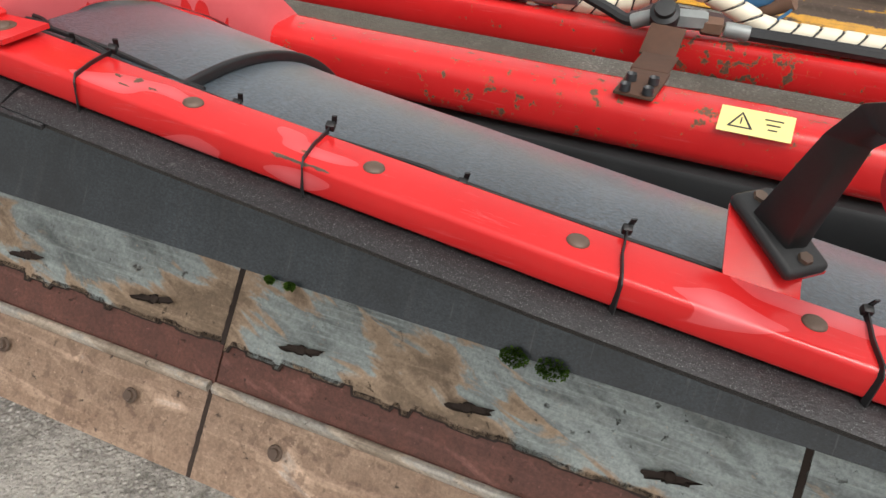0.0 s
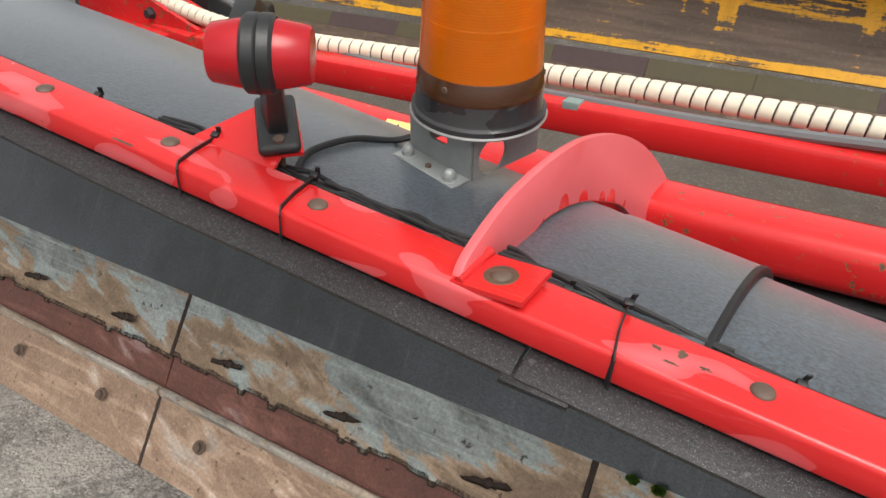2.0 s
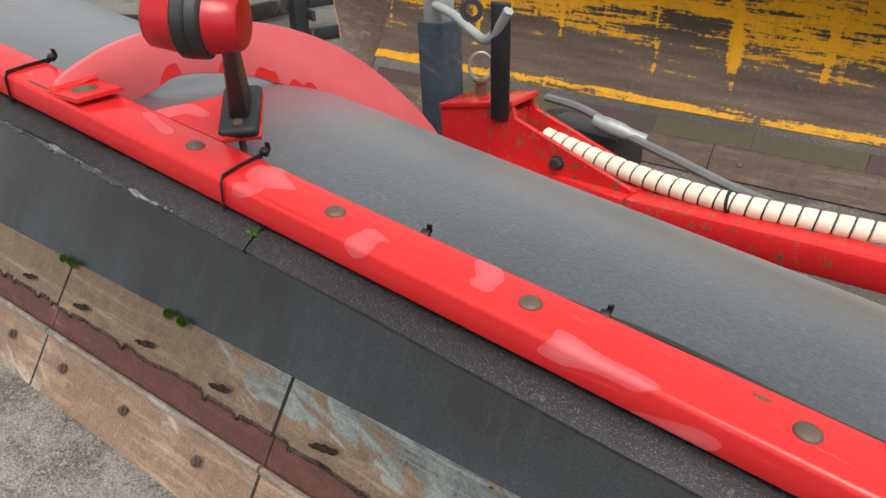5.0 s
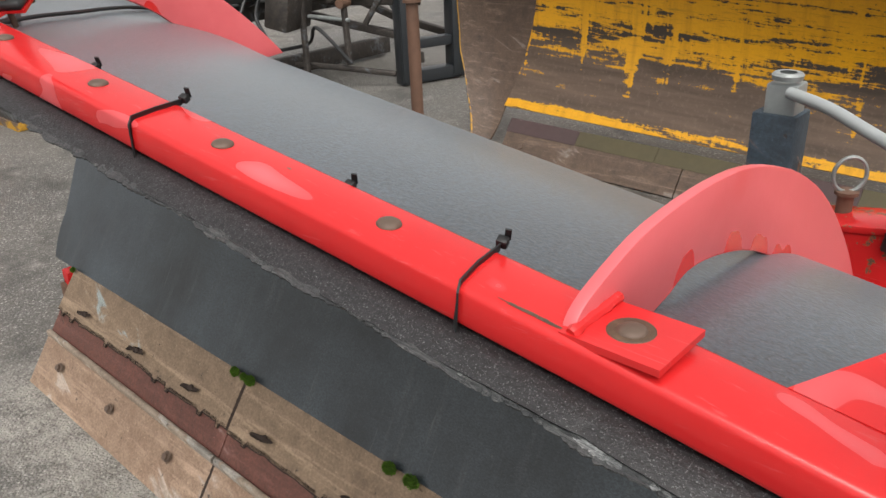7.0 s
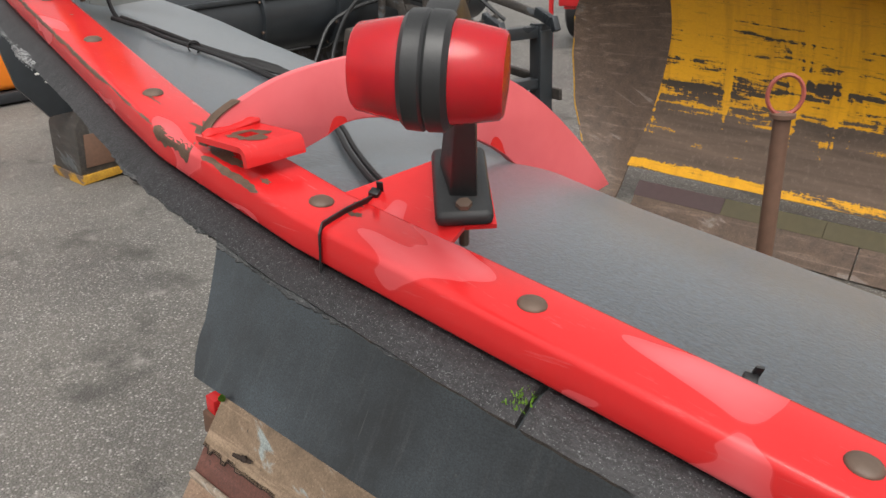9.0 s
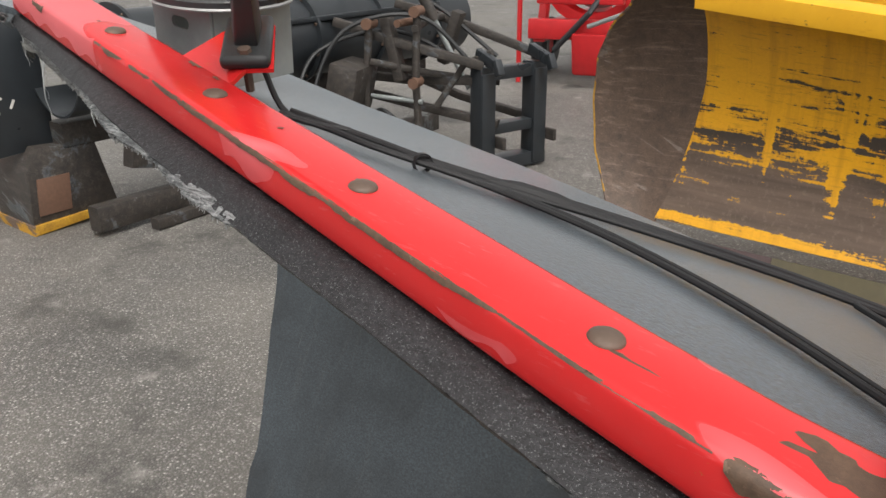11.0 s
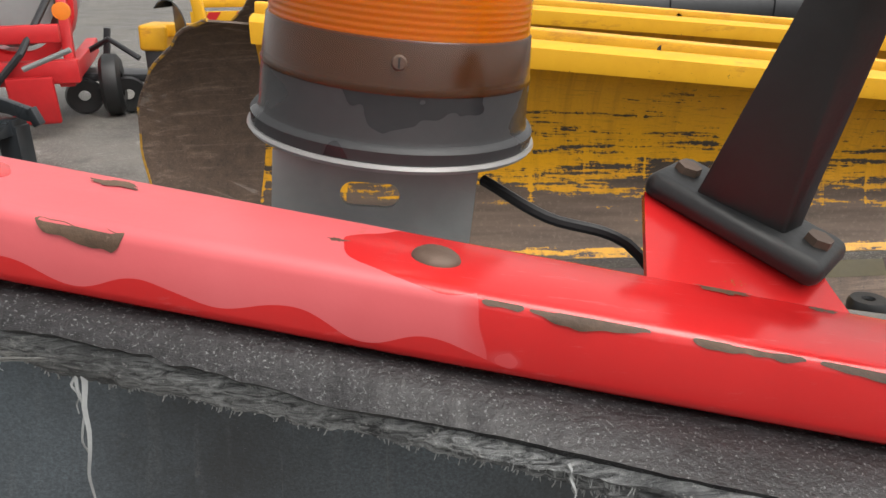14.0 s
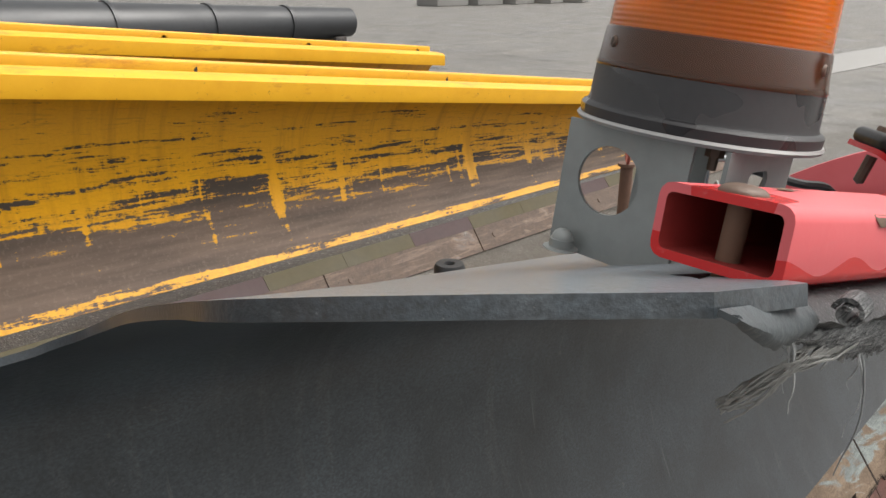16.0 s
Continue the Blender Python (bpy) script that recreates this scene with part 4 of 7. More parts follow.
def star(seed, r=0.033):
    """A bolt hole worn to a ragged star: sunken floor, torn rim."""
    bm = bmesh.new()
    rnd = random.Random(seed)
    n = 28
    ring1, ring2 = [], []
    for i in range(n):
        a = 2 * math.pi * i / n
        arm = max(0.0, math.cos(a * 2 + rnd.uniform(-0.25, 0.25))) ** 1.5
        lng = 1.0 if abs(math.cos(a)) > 0.7 else 0.62
        rr = r * (0.30 + 0.70 * arm * lng) * rnd.uniform(0.72, 1.2) + 0.003
        ring1.append(bm.verts.new((rr * 1.2 * math.cos(a), rr * math.sin(a) * 0.62, 0.0012)))
        ring2.append(bm.verts.new((rr * 0.9 * math.cos(a), rr * 0.45 * math.sin(a), -0.005)))
    for i in range(n):
        j = (i + 1) % n
        bm.faces.new((ring1[i], ring1[j], ring2[j], ring2[i]))
    bm.faces.new(ring2)
    head = turned([(0, -0.0005), (0.006, -0.001), (0.0085, -0.003), (0.009, -0.006)], 9, Matrix.Translation((rnd.uniform(-0.004, 0.004), 0, 0)), bm)
    return bm


PIT = plain("worn_hole", (0.035, 0.022, 0.016), 0.85, 0, 0.5, 120, 0.8)
HOLES = [0.95, 0.65, 0.35, 0.05, -0.251, -0.547, -0.855, -1.153, -1.446, -1.763, -2.086, -2.376, -2.72, -3.03, -3.34, -3.650, -3.928, -4.242]
LOW = [0.95, 0.65, 0.35, 0.05, -0.247, -0.547, -0.851, -1.157, -1.456, -1.765, -2.073, -2.38, -2.72, -3.03, -3.34, -3.64, -3.945, -4.262]
for k, (x1, x0) in enumerate(zip(JOINTS, JOINTS[1:])):
    lab = "wear plate scoured to bare blue-grey steel" if x1 > -1 else "rust-brown wear plate with scoured streaks"
    p = part("wear_plate", toothed_plate(x0 + 0.0055, x1 - 0.0055, UP0, UP1, 0.012, k, True), PLATE, plough, lab, False)
    for x in HOLES:
        if x0 < x < x1:
            h = part("worn_bolt_hole", star(int(x * 1000)), PIT, p)
            h.matrix_world = slope_frame(x, UP0, UP1, 0.72) @ pose(0, 0, 0.0125, 0, 0, 8)
    # dark strip deepens the weak shadow below the teeth, along with dirt
    part("edge_dark_strip", edge_shade_dirt(x0 + 0.006, x1 - 0.006, UP0, UP1, k), PIT, p, "dark strip of painted shade and dirt under the worn edge", False)
    part("edge_ridge", sweep([(x0 + 0.005, LO0.y + 0.002, LO0.z + 0.006), ((x0 + x1) / 2, LO0.y + 0.002, LO0.z + 0.006), (x1 - 0.005, LO0.y + 0.002, LO0.z + 0.006)], rrect(0.016, 0.020, 0.006)), RIDGE, plough, "scraped pale ridge above the cutting edge")
    p = part("cutting_edge", toothed_plate(x0 + 0.0045, x1 - 0.0045, LO0, LO1, 0.014, k + 20, False), EDGE, plough, "rusty brown bolt-on cutting edge", False)
    for x in LOW:
        if x0 < x < x1:
            h = part("edge_bolt", turned([(0, 0.007), (0.009, 0.007), (0.0095, 0.001), (0.013, 0.0005), (0.0145, -0.002)], 14), BOLT, p)
            h.matrix_world = slope_frame(x, LO0, LO1, 0.36) @ pose(0, 0, 0.014)
for k, (x1, x0) in enumerate(zip(JOINTS, JOINTS[1:])):
    a = UP1 + (UP0 - UP1) * 0.3
    b = LO0 + (LO1 - LO0) * 0.25
    part("carrier_strip", toothed_plate(x0 + 0.002, x1 - 0.002, a + Vector((0, 0.006, -0.004)), b + Vector((0, 0.006, -0.004)), 0.008, k + 40, False), STRIP, plough, "red-brown oxidised steel strip")

for x in JOINTS[1:-1]:
    for a, b, th in ((UP0, UP1, 0.0085), (LO0, LO1, 0.0095)):
        rows = []
        for q in np.linspace(0, 1, 26):
            p = a + (b - a) * q
            w1, w2 = (0.0050 + 0.0035 * noise.noise(Vector((q * 14, x * 9, s))) for s in (1, 5))
            rows.append([(x - w1, p.y, p.z), (x + w2, p.y, p.z)])
        part("joint_dirt", sheet(rows, -th), PIT, plough, "dark rust packed in the plate joint", False)

# red ribs arching over the curl
OUTER = [(-0.024, -0.004), (-0.014, 0.014), (0.015, 0.028), (0.075, 0.044), (0.17, 0.048), (0.26, 0.036), (0.37, -0.002), (0.48, -0.066), (0.60, -0.17), (0.68, -0.27), (0.70, -0.36)]
INNER = [(0.58, -0.37), (0.54, -0.27), (0.47, -0.19), (0.39, -0.112), (0.30, -0.062), (0.245, -0.038), (0.18, -0.020), (0.135, -0.016), (0.10, -0.026), (0.055, -0.031), (0.02, -0.004)]
out_s = [tuple(p)[:2] for p in smooth_line([(a, b, 0) for a, b in OUTER], 4)]
in_s = [tuple(p)[:2] for p in smooth_line([(a, b, 0) for a, b in INNER], 4)]


def rib(x, lift=0.0, turn=0.0, size=1.0, cut=-1.0):
    r = part("rib", prism([(a * size, b * size) for a, b in out_s + in_s if b > cut], -0.005, 0.005, 0.0015), RED_ARM, plough, "curved red steel rib with dried chalky paint")
    r.matrix_world = Matrix.Translation((x - 0.032, rail_y(x), rail_z(x) + lift)) @ pose(0, 0, 0, 0, 0, turn)
    # water clings to the inner edge and stands up in runs
    low = [(a * size, b * size) for a, b in in_s if 0.10 < a < 0.40 and b > cut]
    rows = []
    for k, (a, b_) in enumerate(low):
        for q in range(6):
            if k + 1 == len(low) and q:
                break
            a1, b1 = low[min(k + 1, len(low) - 1)]
            y_, z_ = a + (a1 - a) * q / 6, b_ + (b1 - b_) * q / 6
            n = noise.noise(Vector((y_ * 34, x * 3, 1)))
            ends = min(1.0, (y_ - 0.098 * size) * 60, (0.405 * size - y_) * 60)
            rise = ends * (0.0004 + 0.019 * max(0.0, min(0.8, n * 2.2 - 0.05)) ** 0.4)
            rows.append([(0.0052, y_, z_ + 0.0012), (0.0052, y_ + 0.1 * rise, z_ + 0.0012 + rise)])
    part("wet_run", sheet(rows, 0.0005), RED, r, "dark red wet runs on the chalky paint", False)
    # clamp plate with a folded far lip; on the loose rib the square hole is empty
    bm = bmesh.new()
    hs = 0.0065
    xs, ys = [-0.002, 0.034 - hs, 0.034 + hs, 0.062 if lift else 0.068], [-0.028, -hs, hs, 0.030]
    top = [[bm.verts.new((a, b_, 0.006)) for b_ in ys] for a in xs]
    bot = [[bm.verts.new((a, b_, 0.001)) for b_ in ys] for a in xs]
    for p in range(3):
        for q in range(3):
            if (p, q) == (1, 1):
                for (a0, b0), (a1, b1) in (((1, 1), (1, 2)), ((1, 2), (2, 2)), ((2, 2), (2, 1)), ((2, 1), (1, 1))):
                    bm.faces.new((top[a0][b0], top[a1][b1], bot[a1][b1], bot[a0][b0]))
                continue
            bm.faces.new((top[p][q], top[p + 1][q], top[p + 1][q + 1], top[p][q + 1]))
            bm.faces.new((bot[p][q], bot[p][q + 1], bot[p + 1][q + 1], bot[p + 1][q]))
    for k in range(3):
        bm.faces.new((top[0][k], top[0][k + 1], bot[0][k + 1], bot[0][k]))
        bm.faces.new((top[3][k + 1], top[3][k], bot[3][k], bot[3][k + 1]))
        bm.faces.new((top[k + 1][0], top[k][0], bot[k][0], bot[k + 1][0]))
        bm.faces.new((top[k][3], top[k + 1][3], bot[k + 1][3], bot[k][3]))
    if lift:
        fold = [[(0.0615, y_, 0.006), (0.066, y_, 0.005), (0.0695, y_, 0.001), (0.071, y_, -0.010)] for y_ in (-0.028, 0.0, 0.030)]
        sheet(fold, 0.005, bm=bm)
    c = part("clamp_plate", bm, RED, r)
    # weld bead between rib and plate, bare rust round the hole
    part("weld_bead", sweep(smooth_line([(0.006, -0.026, 0.006), (0.007, -0.018, 0.007), (0.005, -0.004, 0.006), (0.006, 0.010, 0.007), (0.007, 0.022, 0.009), (0.006, 0.030, 0.008)], 3), ring(0.0042, 8), scale=[1.0 + 0.7 * noise.noise(Vector((k * 0.4, x, 2))) for k in range(16)]), RED, r)
    if lift:
        bm = bmesh.new()
        ins, outs = [], []
        for k in range(32):
            a = 2 * math.pi * k / 32
            ca, sa = math.cos(a), math.sin(a)
            sq = (hs + 0.0003) / max(abs(ca), abs(sa))
            ro = 0.018 * (1 + 0.6 * noise.noise(Vector((ca * 1.6, sa * 1.6, 4.0))) + 0.3 * noise.noise(Vector((ca * 5, sa * 5, 1.0))))
            ins.append(bm.verts.new((0.034 + sq * ca, sq * sa, 0.0064)))
            outs.append(bm.verts.new((0.034 + max(ro, sq + 0.001) * ca, max(ro, sq + 0.001) * sa, 0.0064)))
        for k in range(32):
            m = (k + 1) % 32
            bm.faces.new((ins[k], ins[m], outs[m], outs[k]))
        part("rust_patch", bm, RUST_EDGE, c, "rust round the empty square hole")
        toe = [(a, b_) for a, b_ in out_s if a < 0.02]
        rows = [[(-0.0062, a - 0.0008, b_ + 0.0008), (0.0062, a - 0.0008, b_ + 0.0008)] for a, b_ in toe]
        part("worn_toe", sheet(rows, 0.0008), RUST_EDGE, r, "brown worn toe of the rib")
    else:
        part("clamp_bolt", turned(CUP, 20, pose(0.034, 0, 0.006)), BOLT, r)
        part("rust_ring", turned([(0, 0.0007), (0.0150, 0.0007), (0.0158, 0.0)], 20, pose(0.033, 0.001, 0.006)), RUST_EDGE, r, "rust bled out round the bolt")
    return r


rib(-0.691)
rib(-2.278)
rib(-3.370, 0.016, 0.0, 0.97, -0.235)


# ---- marker lamps ----
def lamp_arm():
    """A tapering moulded arm: broad at the foot, lean at the neck, bending over into the ring."""
    bm = bmesh.new()
    loops = []
    for quad in (((-0.016, 0.021, 0.011), (-0.010, -0.021, 0.011), (0.011, -0.023, 0.011), (0.012, 0.020, 0.011)),
                 ((-0.006, 0.020, 0.105), (0.000, 0.001, 0.112), (0.009, -0.012, 0.116), (0.013, 0.012, 0.108)),
                 ((-0.010, 0.008, 0.146), (-0.008, -0.014, 0.138), (0.006, -0.022, 0.138), (0.008, 0.004, 0.147)),
                 ((-0.018, -0.018, 0.173), (-0.018, -0.032, 0.148), (0.002, -0.034, 0.148), (0.002, -0.020, 0.173)),
                 ((-0.026, -0.066, 0.180), (-0.026, -0.066, 0.138), (-0.006, -0.066, 0.138), (-0.006, -0.066, 0.180))):
        loops.append([bm.verts.new(p) for p in quad])
    for a, b in zip(loops, loops[1:]):
        for i in range(4):
            bm.faces.new((a[i], a[(i + 1) % 4], b[(i + 1) % 4], b[i]))
    bm.faces.new(loops[0][::-1])
    bm.faces.new(loops[-1])
    bmesh.ops.recalc_face_normals(bm, faces=bm.faces)
    bmesh.ops.bevel(bm, geom=list(bm.edges), offset=0.0022, segments=2, profile=0.5, affect='EDGES')
    return bm


def marker_lamp(x, y, z, off, label="double red marker lamp on a black rubber arm"):
    """Two red lenses either side of a rubber ring at the elbow of a broad rubber arm with a bolted foot."""
    t = thing("marker_lamp", label, "marker lamp", "marker lamps on the rail")
    t.matrix_world = pose(x, y, z, 0, 0, 45) @ pose(0, 0, 0, 20, 0, 0)
    k = 0.84
    base = pose(0, 0, 0, 0, 0, 45) @ pose(0, 0, 0, 20, 0, 0)
    o = base.inverted() @ Vector(off)
    f = part("foot", box((0.044, 0.088, 0.013), pose(0, 0, 0.0065), 0.006, 3), BLACK, t)
    for s in (-1, 1):
        part("foot_bolt", turned([(0, 0.005), (0.006, 0.005), (0.0065, 0), (0.010, -0.0005), (0.0105, -0.002)], 6, pose(0, s * 0.033, 0.0115)), BOLT, f)
        part("stud", turned([(0, 0), (0.004, 0), (0.004, -0.02), (0, -0.022)], 8, pose(0, s * 0.033, -0.005)), BOLT, f)
    part("arm", lamp_arm(), BLACK, t)
    lm = pose(o.x, o.y, o.z) @ pose(0, 0, 0, 0, 90, -12) @ Matrix.Scale(k, 4)
    part("rubber_ring", turned([(0.028, -0.0165), (0.037, -0.0165), (0.0405, -0.013), (0.041, -0.002), (0.0395, 0.0), (0.041, 0.002), (0.0405, 0.013), (0.037, 0.0165), (0.028, 0.0165)], 32, lm), BLACK, t, "thick grooved black rubber ring")
    for s in (-1, 1):
        lens = part("lens", turned([(0.0355, s * 0.014), (0.0350, s * 0.021), (0.0300, s * 0.049), (0.0275, s * 0.0515), (0.014, s * 0.053), (0, s * 0.0532)], 32, lm), LENS, t, "red plastic lens")
        part("reflector", turned([(0.024, s * 0.018), (0.020, s * 0.040), (0.010, s * 0.043), (0, s * 0.0435)], 16, lm), INNER_RED, lens)
    return t


INNER_RED = plain("lamp_inside", (0.12, 0.004, 0.006), 0.5, 0, 0.6, 90, 0.3)


def gusset(x, y, z, reach=0.080):
    """Sloping red plate welded to the back of the rail, carrying a lamp foot."""
    a, b = x - reach, x + 0.030
    up = pose(x, y, z, 0, 0, 45) @ pose(0, 0, 0, 20, 0, 0)
    far_, near_ = up @ Vector((-0.018, 0.042, -0.003)), up @ Vector((0.0, -0.042, -0.003))
    far_r, near_r = up @ Vector((0.022, 0.042, -0.003)), up @ Vector((0.024, -0.042, -0.003))
    e0, e1 = Vector((a, rail_y(a) + 0.027, rail_z(a) - 0.004)), Vector((b, rail_y(b) + 0.027, rail_z(b) - 0.004))
    rows = []
    for q in (0, 0.33, 0.66, 1.0):
        p0, p1, p2 = e0.lerp(e1, q), far_.lerp(near_, q), far_r.lerp(near_r, q)
        rows.append([p0, p0.lerp(p1, 0.5), p1, p2])
    part("lamp_bracket", sheet(rows, 0.004), RED_PLATE, plough, "red welded lamp bracket")


for x, y, z, off in ((0.068, 0.676, 0.752, (0.090, -0.096, 0.120)), (-0.993, 0.648, 0.887, (0.091, -0.093, 0.118)), (-2.110, 0.606, 1.045, (0.097, -0.099, 0.131)), (-3.200, 0.533, 1.227, (0.077, -0.107, 0.118)), (-3.992, 0.613, 1.371, (0.078, -0.107, 0.118))):
    gusset(x, y, z, 0.055 if x < -3.9 else 0.032 if x > 0 else 0.080)
    marker_lamp(x, y, z, off)


# ---- warning beacons ----
def holed_plate(x0, x1, z0, z1, cx, cz, hw, hh):
    """A 3 mm plate standing along x with a rounded hole hw by hh at (cx, cz) and clipped upper corners."""
    bm = bmesh.new()
    n = 32
    inner, outer = [], []
    r = min(hw, hh) / 2
    for k in range(n):
        a = 2 * math.pi * (k + 0.5) / n
        ca, sa = math.cos(a), math.sin(a)
        inner.append((cx + (hw / 2 - r) * (1 if ca > 0 else -1) + r * ca, cz + (hh / 2 - r) * (1 if sa > 0 else -1) + r * sa))
        q = min(((x1 - cx) if ca > 0 else (cx - x0)) / max(abs(ca), 1e-6), ((z1 - cz) if sa > 0 else (cz - z0)) / max(abs(sa), 1e-6))
        outer.append([cx + q * ca, cz + q * sa])
    for px_, pz_ in ((x0, z0), (x1, z0), (x1, z1), (x0, z1)):
        near = min(outer, key=lambda o: (o[0] - px_) ** 2 + (o[1] - pz_) ** 2)
        near[0], near[1] = px_, pz_
    vi = [[bm.verts.new((a, d, b)) for a, b in inner] for d in (-0.0014, 0.0014)]
    vo = [[bm.verts.new((a, d, b)) for a, b in outer] for d in (-0.0014, 0.0014)]
    for k in range(n):
        m = (k + 1) % n
        bm.faces.new((vo[0][k], vo[0][m], vi[0][m], vi[0][k]))
        bm.faces.new((vo[1][k], vi[1][k], vi[1][m], vo[1][m]))
        bm.faces.new((vi[0][k], vi[0][m], vi[1][m], vi[1][k]))
        bm.faces.new((vo[0][m], vo[0][k], vo[1][k], vo[1][m]))
    return bm


def beacon(x, y, z, lean, turn, foot, size=0.884):
    """Amber beacon leaning with the sheet under it; z is its rim, foot how far its folded bracket reaches below."""
    t = thing("warning_beacon", "amber warning beacon with black base on galvanised bracket", "warning beacon", "beacons on the plough")
    tip = Vector((0, 0, 1)).rotation_difference(Vector((*lean, 1.0))).to_matrix().to_4x4()
    t.matrix_world = Matrix.Translation((x, y, z)) @ tip @ pose(0, 0, 0, 0, 0, turn)
    k = Matrix.Scale(size, 4)
    part("rim", turned([(0.060, -0.0062), (0.0870, -0.0062), (0.0885, -0.0040), (0.0875, -0.002), (0.060, -0.002)], 64, k), ALU, t, "bright metal rim")
    part("base", turned([(0.0, -0.002), (0.0862, -0.002), (0.0866, 0.0045), (0.0850, 0.0065), (0.0826, 0.0075), (0.0815, 0.010), (0.0806, 0.034), (0.0800, 0.037)], 64, k), CASE, t, "black plastic base")
    part("skirt", turned([(0.0770, 0.032), (0.0808, 0.0335), (0.0812, 0.0350), (0.0802, 0.0375), (0.0780, 0.060), (0.0762, 0.062)], 64, k), SMOKE, t, "smoked amber skirt")
    part("core", turned([(0.0, 0.036), (0.070, 0.036), (0.066, 0.070), (0.030, 0.075), (0.028, 0.165), (0.0, 0.168)], 24, k), CORE, t, "dark lamp core seen through the lens")
    bm = bmesh.new()
    prof, zz = [(0.0768, 0.060)], 0.062
    while zz < 0.188:
        r = 0.0770 - (zz - 0.060) * 0.050
        waist = 0.115 < zz < 0.125
        d = 0.0001 if waist else 0.00035
        prof += [(r, zz), (r - d * 0.3, zz + 0.0009), (r - d, zz + 0.0018), (r - d * 0.3, zz + 0.0027)]
        zz += 0.0036
    prof += [(0.0702, 0.191), (0.0690, 0.199), (0.0650, 0.208), (0.0575, 0.214), (0.046, 0.2175), (0.025, 0.219), (0, 0.2195)]
    n = 144
    rows = []
    for r, h in prof:
        # upright flutes behind the upper half
        f = 0.0007 if 0.124 < h < 0.190 else 0.0
        rows.append([bm.verts.new(k @ Vector(((r - f * (q % 2)) * math.cos(2 * math.pi * q / n), (r - f * (q % 2)) * math.sin(2 * math.pi * q / n), h))) for q in range(n)])
    for a, b in zip(rows, rows[1:]):
        for q in range(n):
            bm.faces.new((a[q], a[(q + 1) % n], b[(q + 1) % n], b[q]))
    part("lens", bm, AMBER, t, "ribbed amber lens")
    for a in (-92 - turn, 28 - turn, 148 - turn):
        at = k @ pose(0, 0, 0.050) @ pose(0, 0, 0, 0, 0, a) @ pose(0.0790, 0, 0, 0, 86, 0)
        sc = part("screw", turned([(0, 0.0016), (0.0032, 0.0014), (0.0042, 0.0)], 14, at), BOLT, t)
        part("slot_cross", box((0.0052, 0.0011, 0.0010), at @ pose(0, 0, 0.0013)), INK, sc)
    # folded bracket: front plate with a slot, two cheeks with round holes, a foot with cap nuts
    low, top = -foot, -0.006
    br = part("bracket", holed_plate(-0.0595, 0.0415, low, top, -0.011, -0.026, 0.030, 0.013), GALV, t, "galvanised folded bracket", False)
    br.data.transform(Matrix.Translation((0, -0.050, 0)))
    for sx, y0, y1, cy in ((-0.0595, -0.030, 0.057, 0.022), (0.0415, -0.0475, 0.058, -0.018)):
        ck = part("bracket_cheek", holed_plate(y0, y1, low, top, cy, -0.040, 0.044, 0.044), GALV, br, "", False)
        ck.data.transform(Matrix.Translation((sx, 0, 0)) @ pose(0, 0, 0, 0, 0, 90))
    part("bracket_foot", box((0.101, 0.028, 0.003), Matrix.Translation((-0.009, -0.064, low + 0.0015)), 0.001), GALV, br, "", False)
    NUT = [(0, 0.0135), (0.0035, 0.0130), (0.0062, 0.0105), (0.0072, 0.0075), (0.0072, 0.0070), (0.0080, 0.0068), (0.0080, 0.0012), (0.0115, 0.0010), (0.0118, 0.0)]
    for px_, py_ in ((-0.046, -0.066), (0.026, -0.068), (-0.072, 0.040)):
        part("cap_nut", turned(NUT, 14, Matrix.Translation((px_, py_, low + 0.003))), GALV, br)
    part("foot_screw", turned([(0, 0.003), (0.0035, 0.003), (0.004, 0)], 8, Matrix.Translation((-0.010, -0.067, low + 0.003))), BOLT, br)
    for px_, py_ in ((-0.046, -0.036), (-0.040, 0.012), (0.020, 0.02)):
        part("base_bolt", turned([(0, -0.016), (0.003, -0.016), (0.003, -0.008), (0.006, -0.008), (0.006, -0.002), (0, -0.002)], 8, Matrix.Translation((px_, py_, -0.004))), BOLT, br)
    return t


ALU = plain("bright_aluminium", (0.40, 0.395, 0.39), 0.36, 0.6, 0.2, 60, 0.1)
CORE = plain("lamp_core", (0.055, 0.022, 0.008), 0.5, 0, 0.5, 60, 0.2)
beacon(-0.842, 0.815, 0.886, (0.100, -0.065), -15, 0.062)
beacon(-4.149, 0.7085, 1.409, (0.114, -0.064), 0, 0.092)

# rust cracks in the paint of the middle rib
crk = [[(0.395, 0.000), (0.385, -0.030), (0.365, -0.055), (0.340, -0.078)], [(0.368, -0.052), (0.372, -0.080), (0.366, -0.100)], [(0.392, -0.012), (0.375, -0.022), (0.362, -0.020)]]
for line in crk:
    pts = smooth_line([(-2.3156, rail_y(-2.278) + a + 0.004 * noise.noise(Vector((a * 90, b, 1))), rail_z(-2.278) + b) for a, b in line], 6)
    part("rust_crack", sweep(pts, [(-0.0004, -0.0016), (0.0004, -0.0016), (0.0004, 0.0016), (-0.0004, 0.0016)]), RUST_EDGE, plough, "rusty crack in the paint")
# red bracket with rusted foot at the outer end of the wear plates
eb = part("end_bracket", box((0.040, 0.05, 0.055), pose(-4.452, 0.925, 0.268, 0, 8, 0), 0.003), RED, plough, "small red end bracket")
part("rusty_foot", box((0.046, 0.055, 0.07), pose(-4.458, 0.915, 0.215, 0, 8, 0), 0.004), RUST, eb)
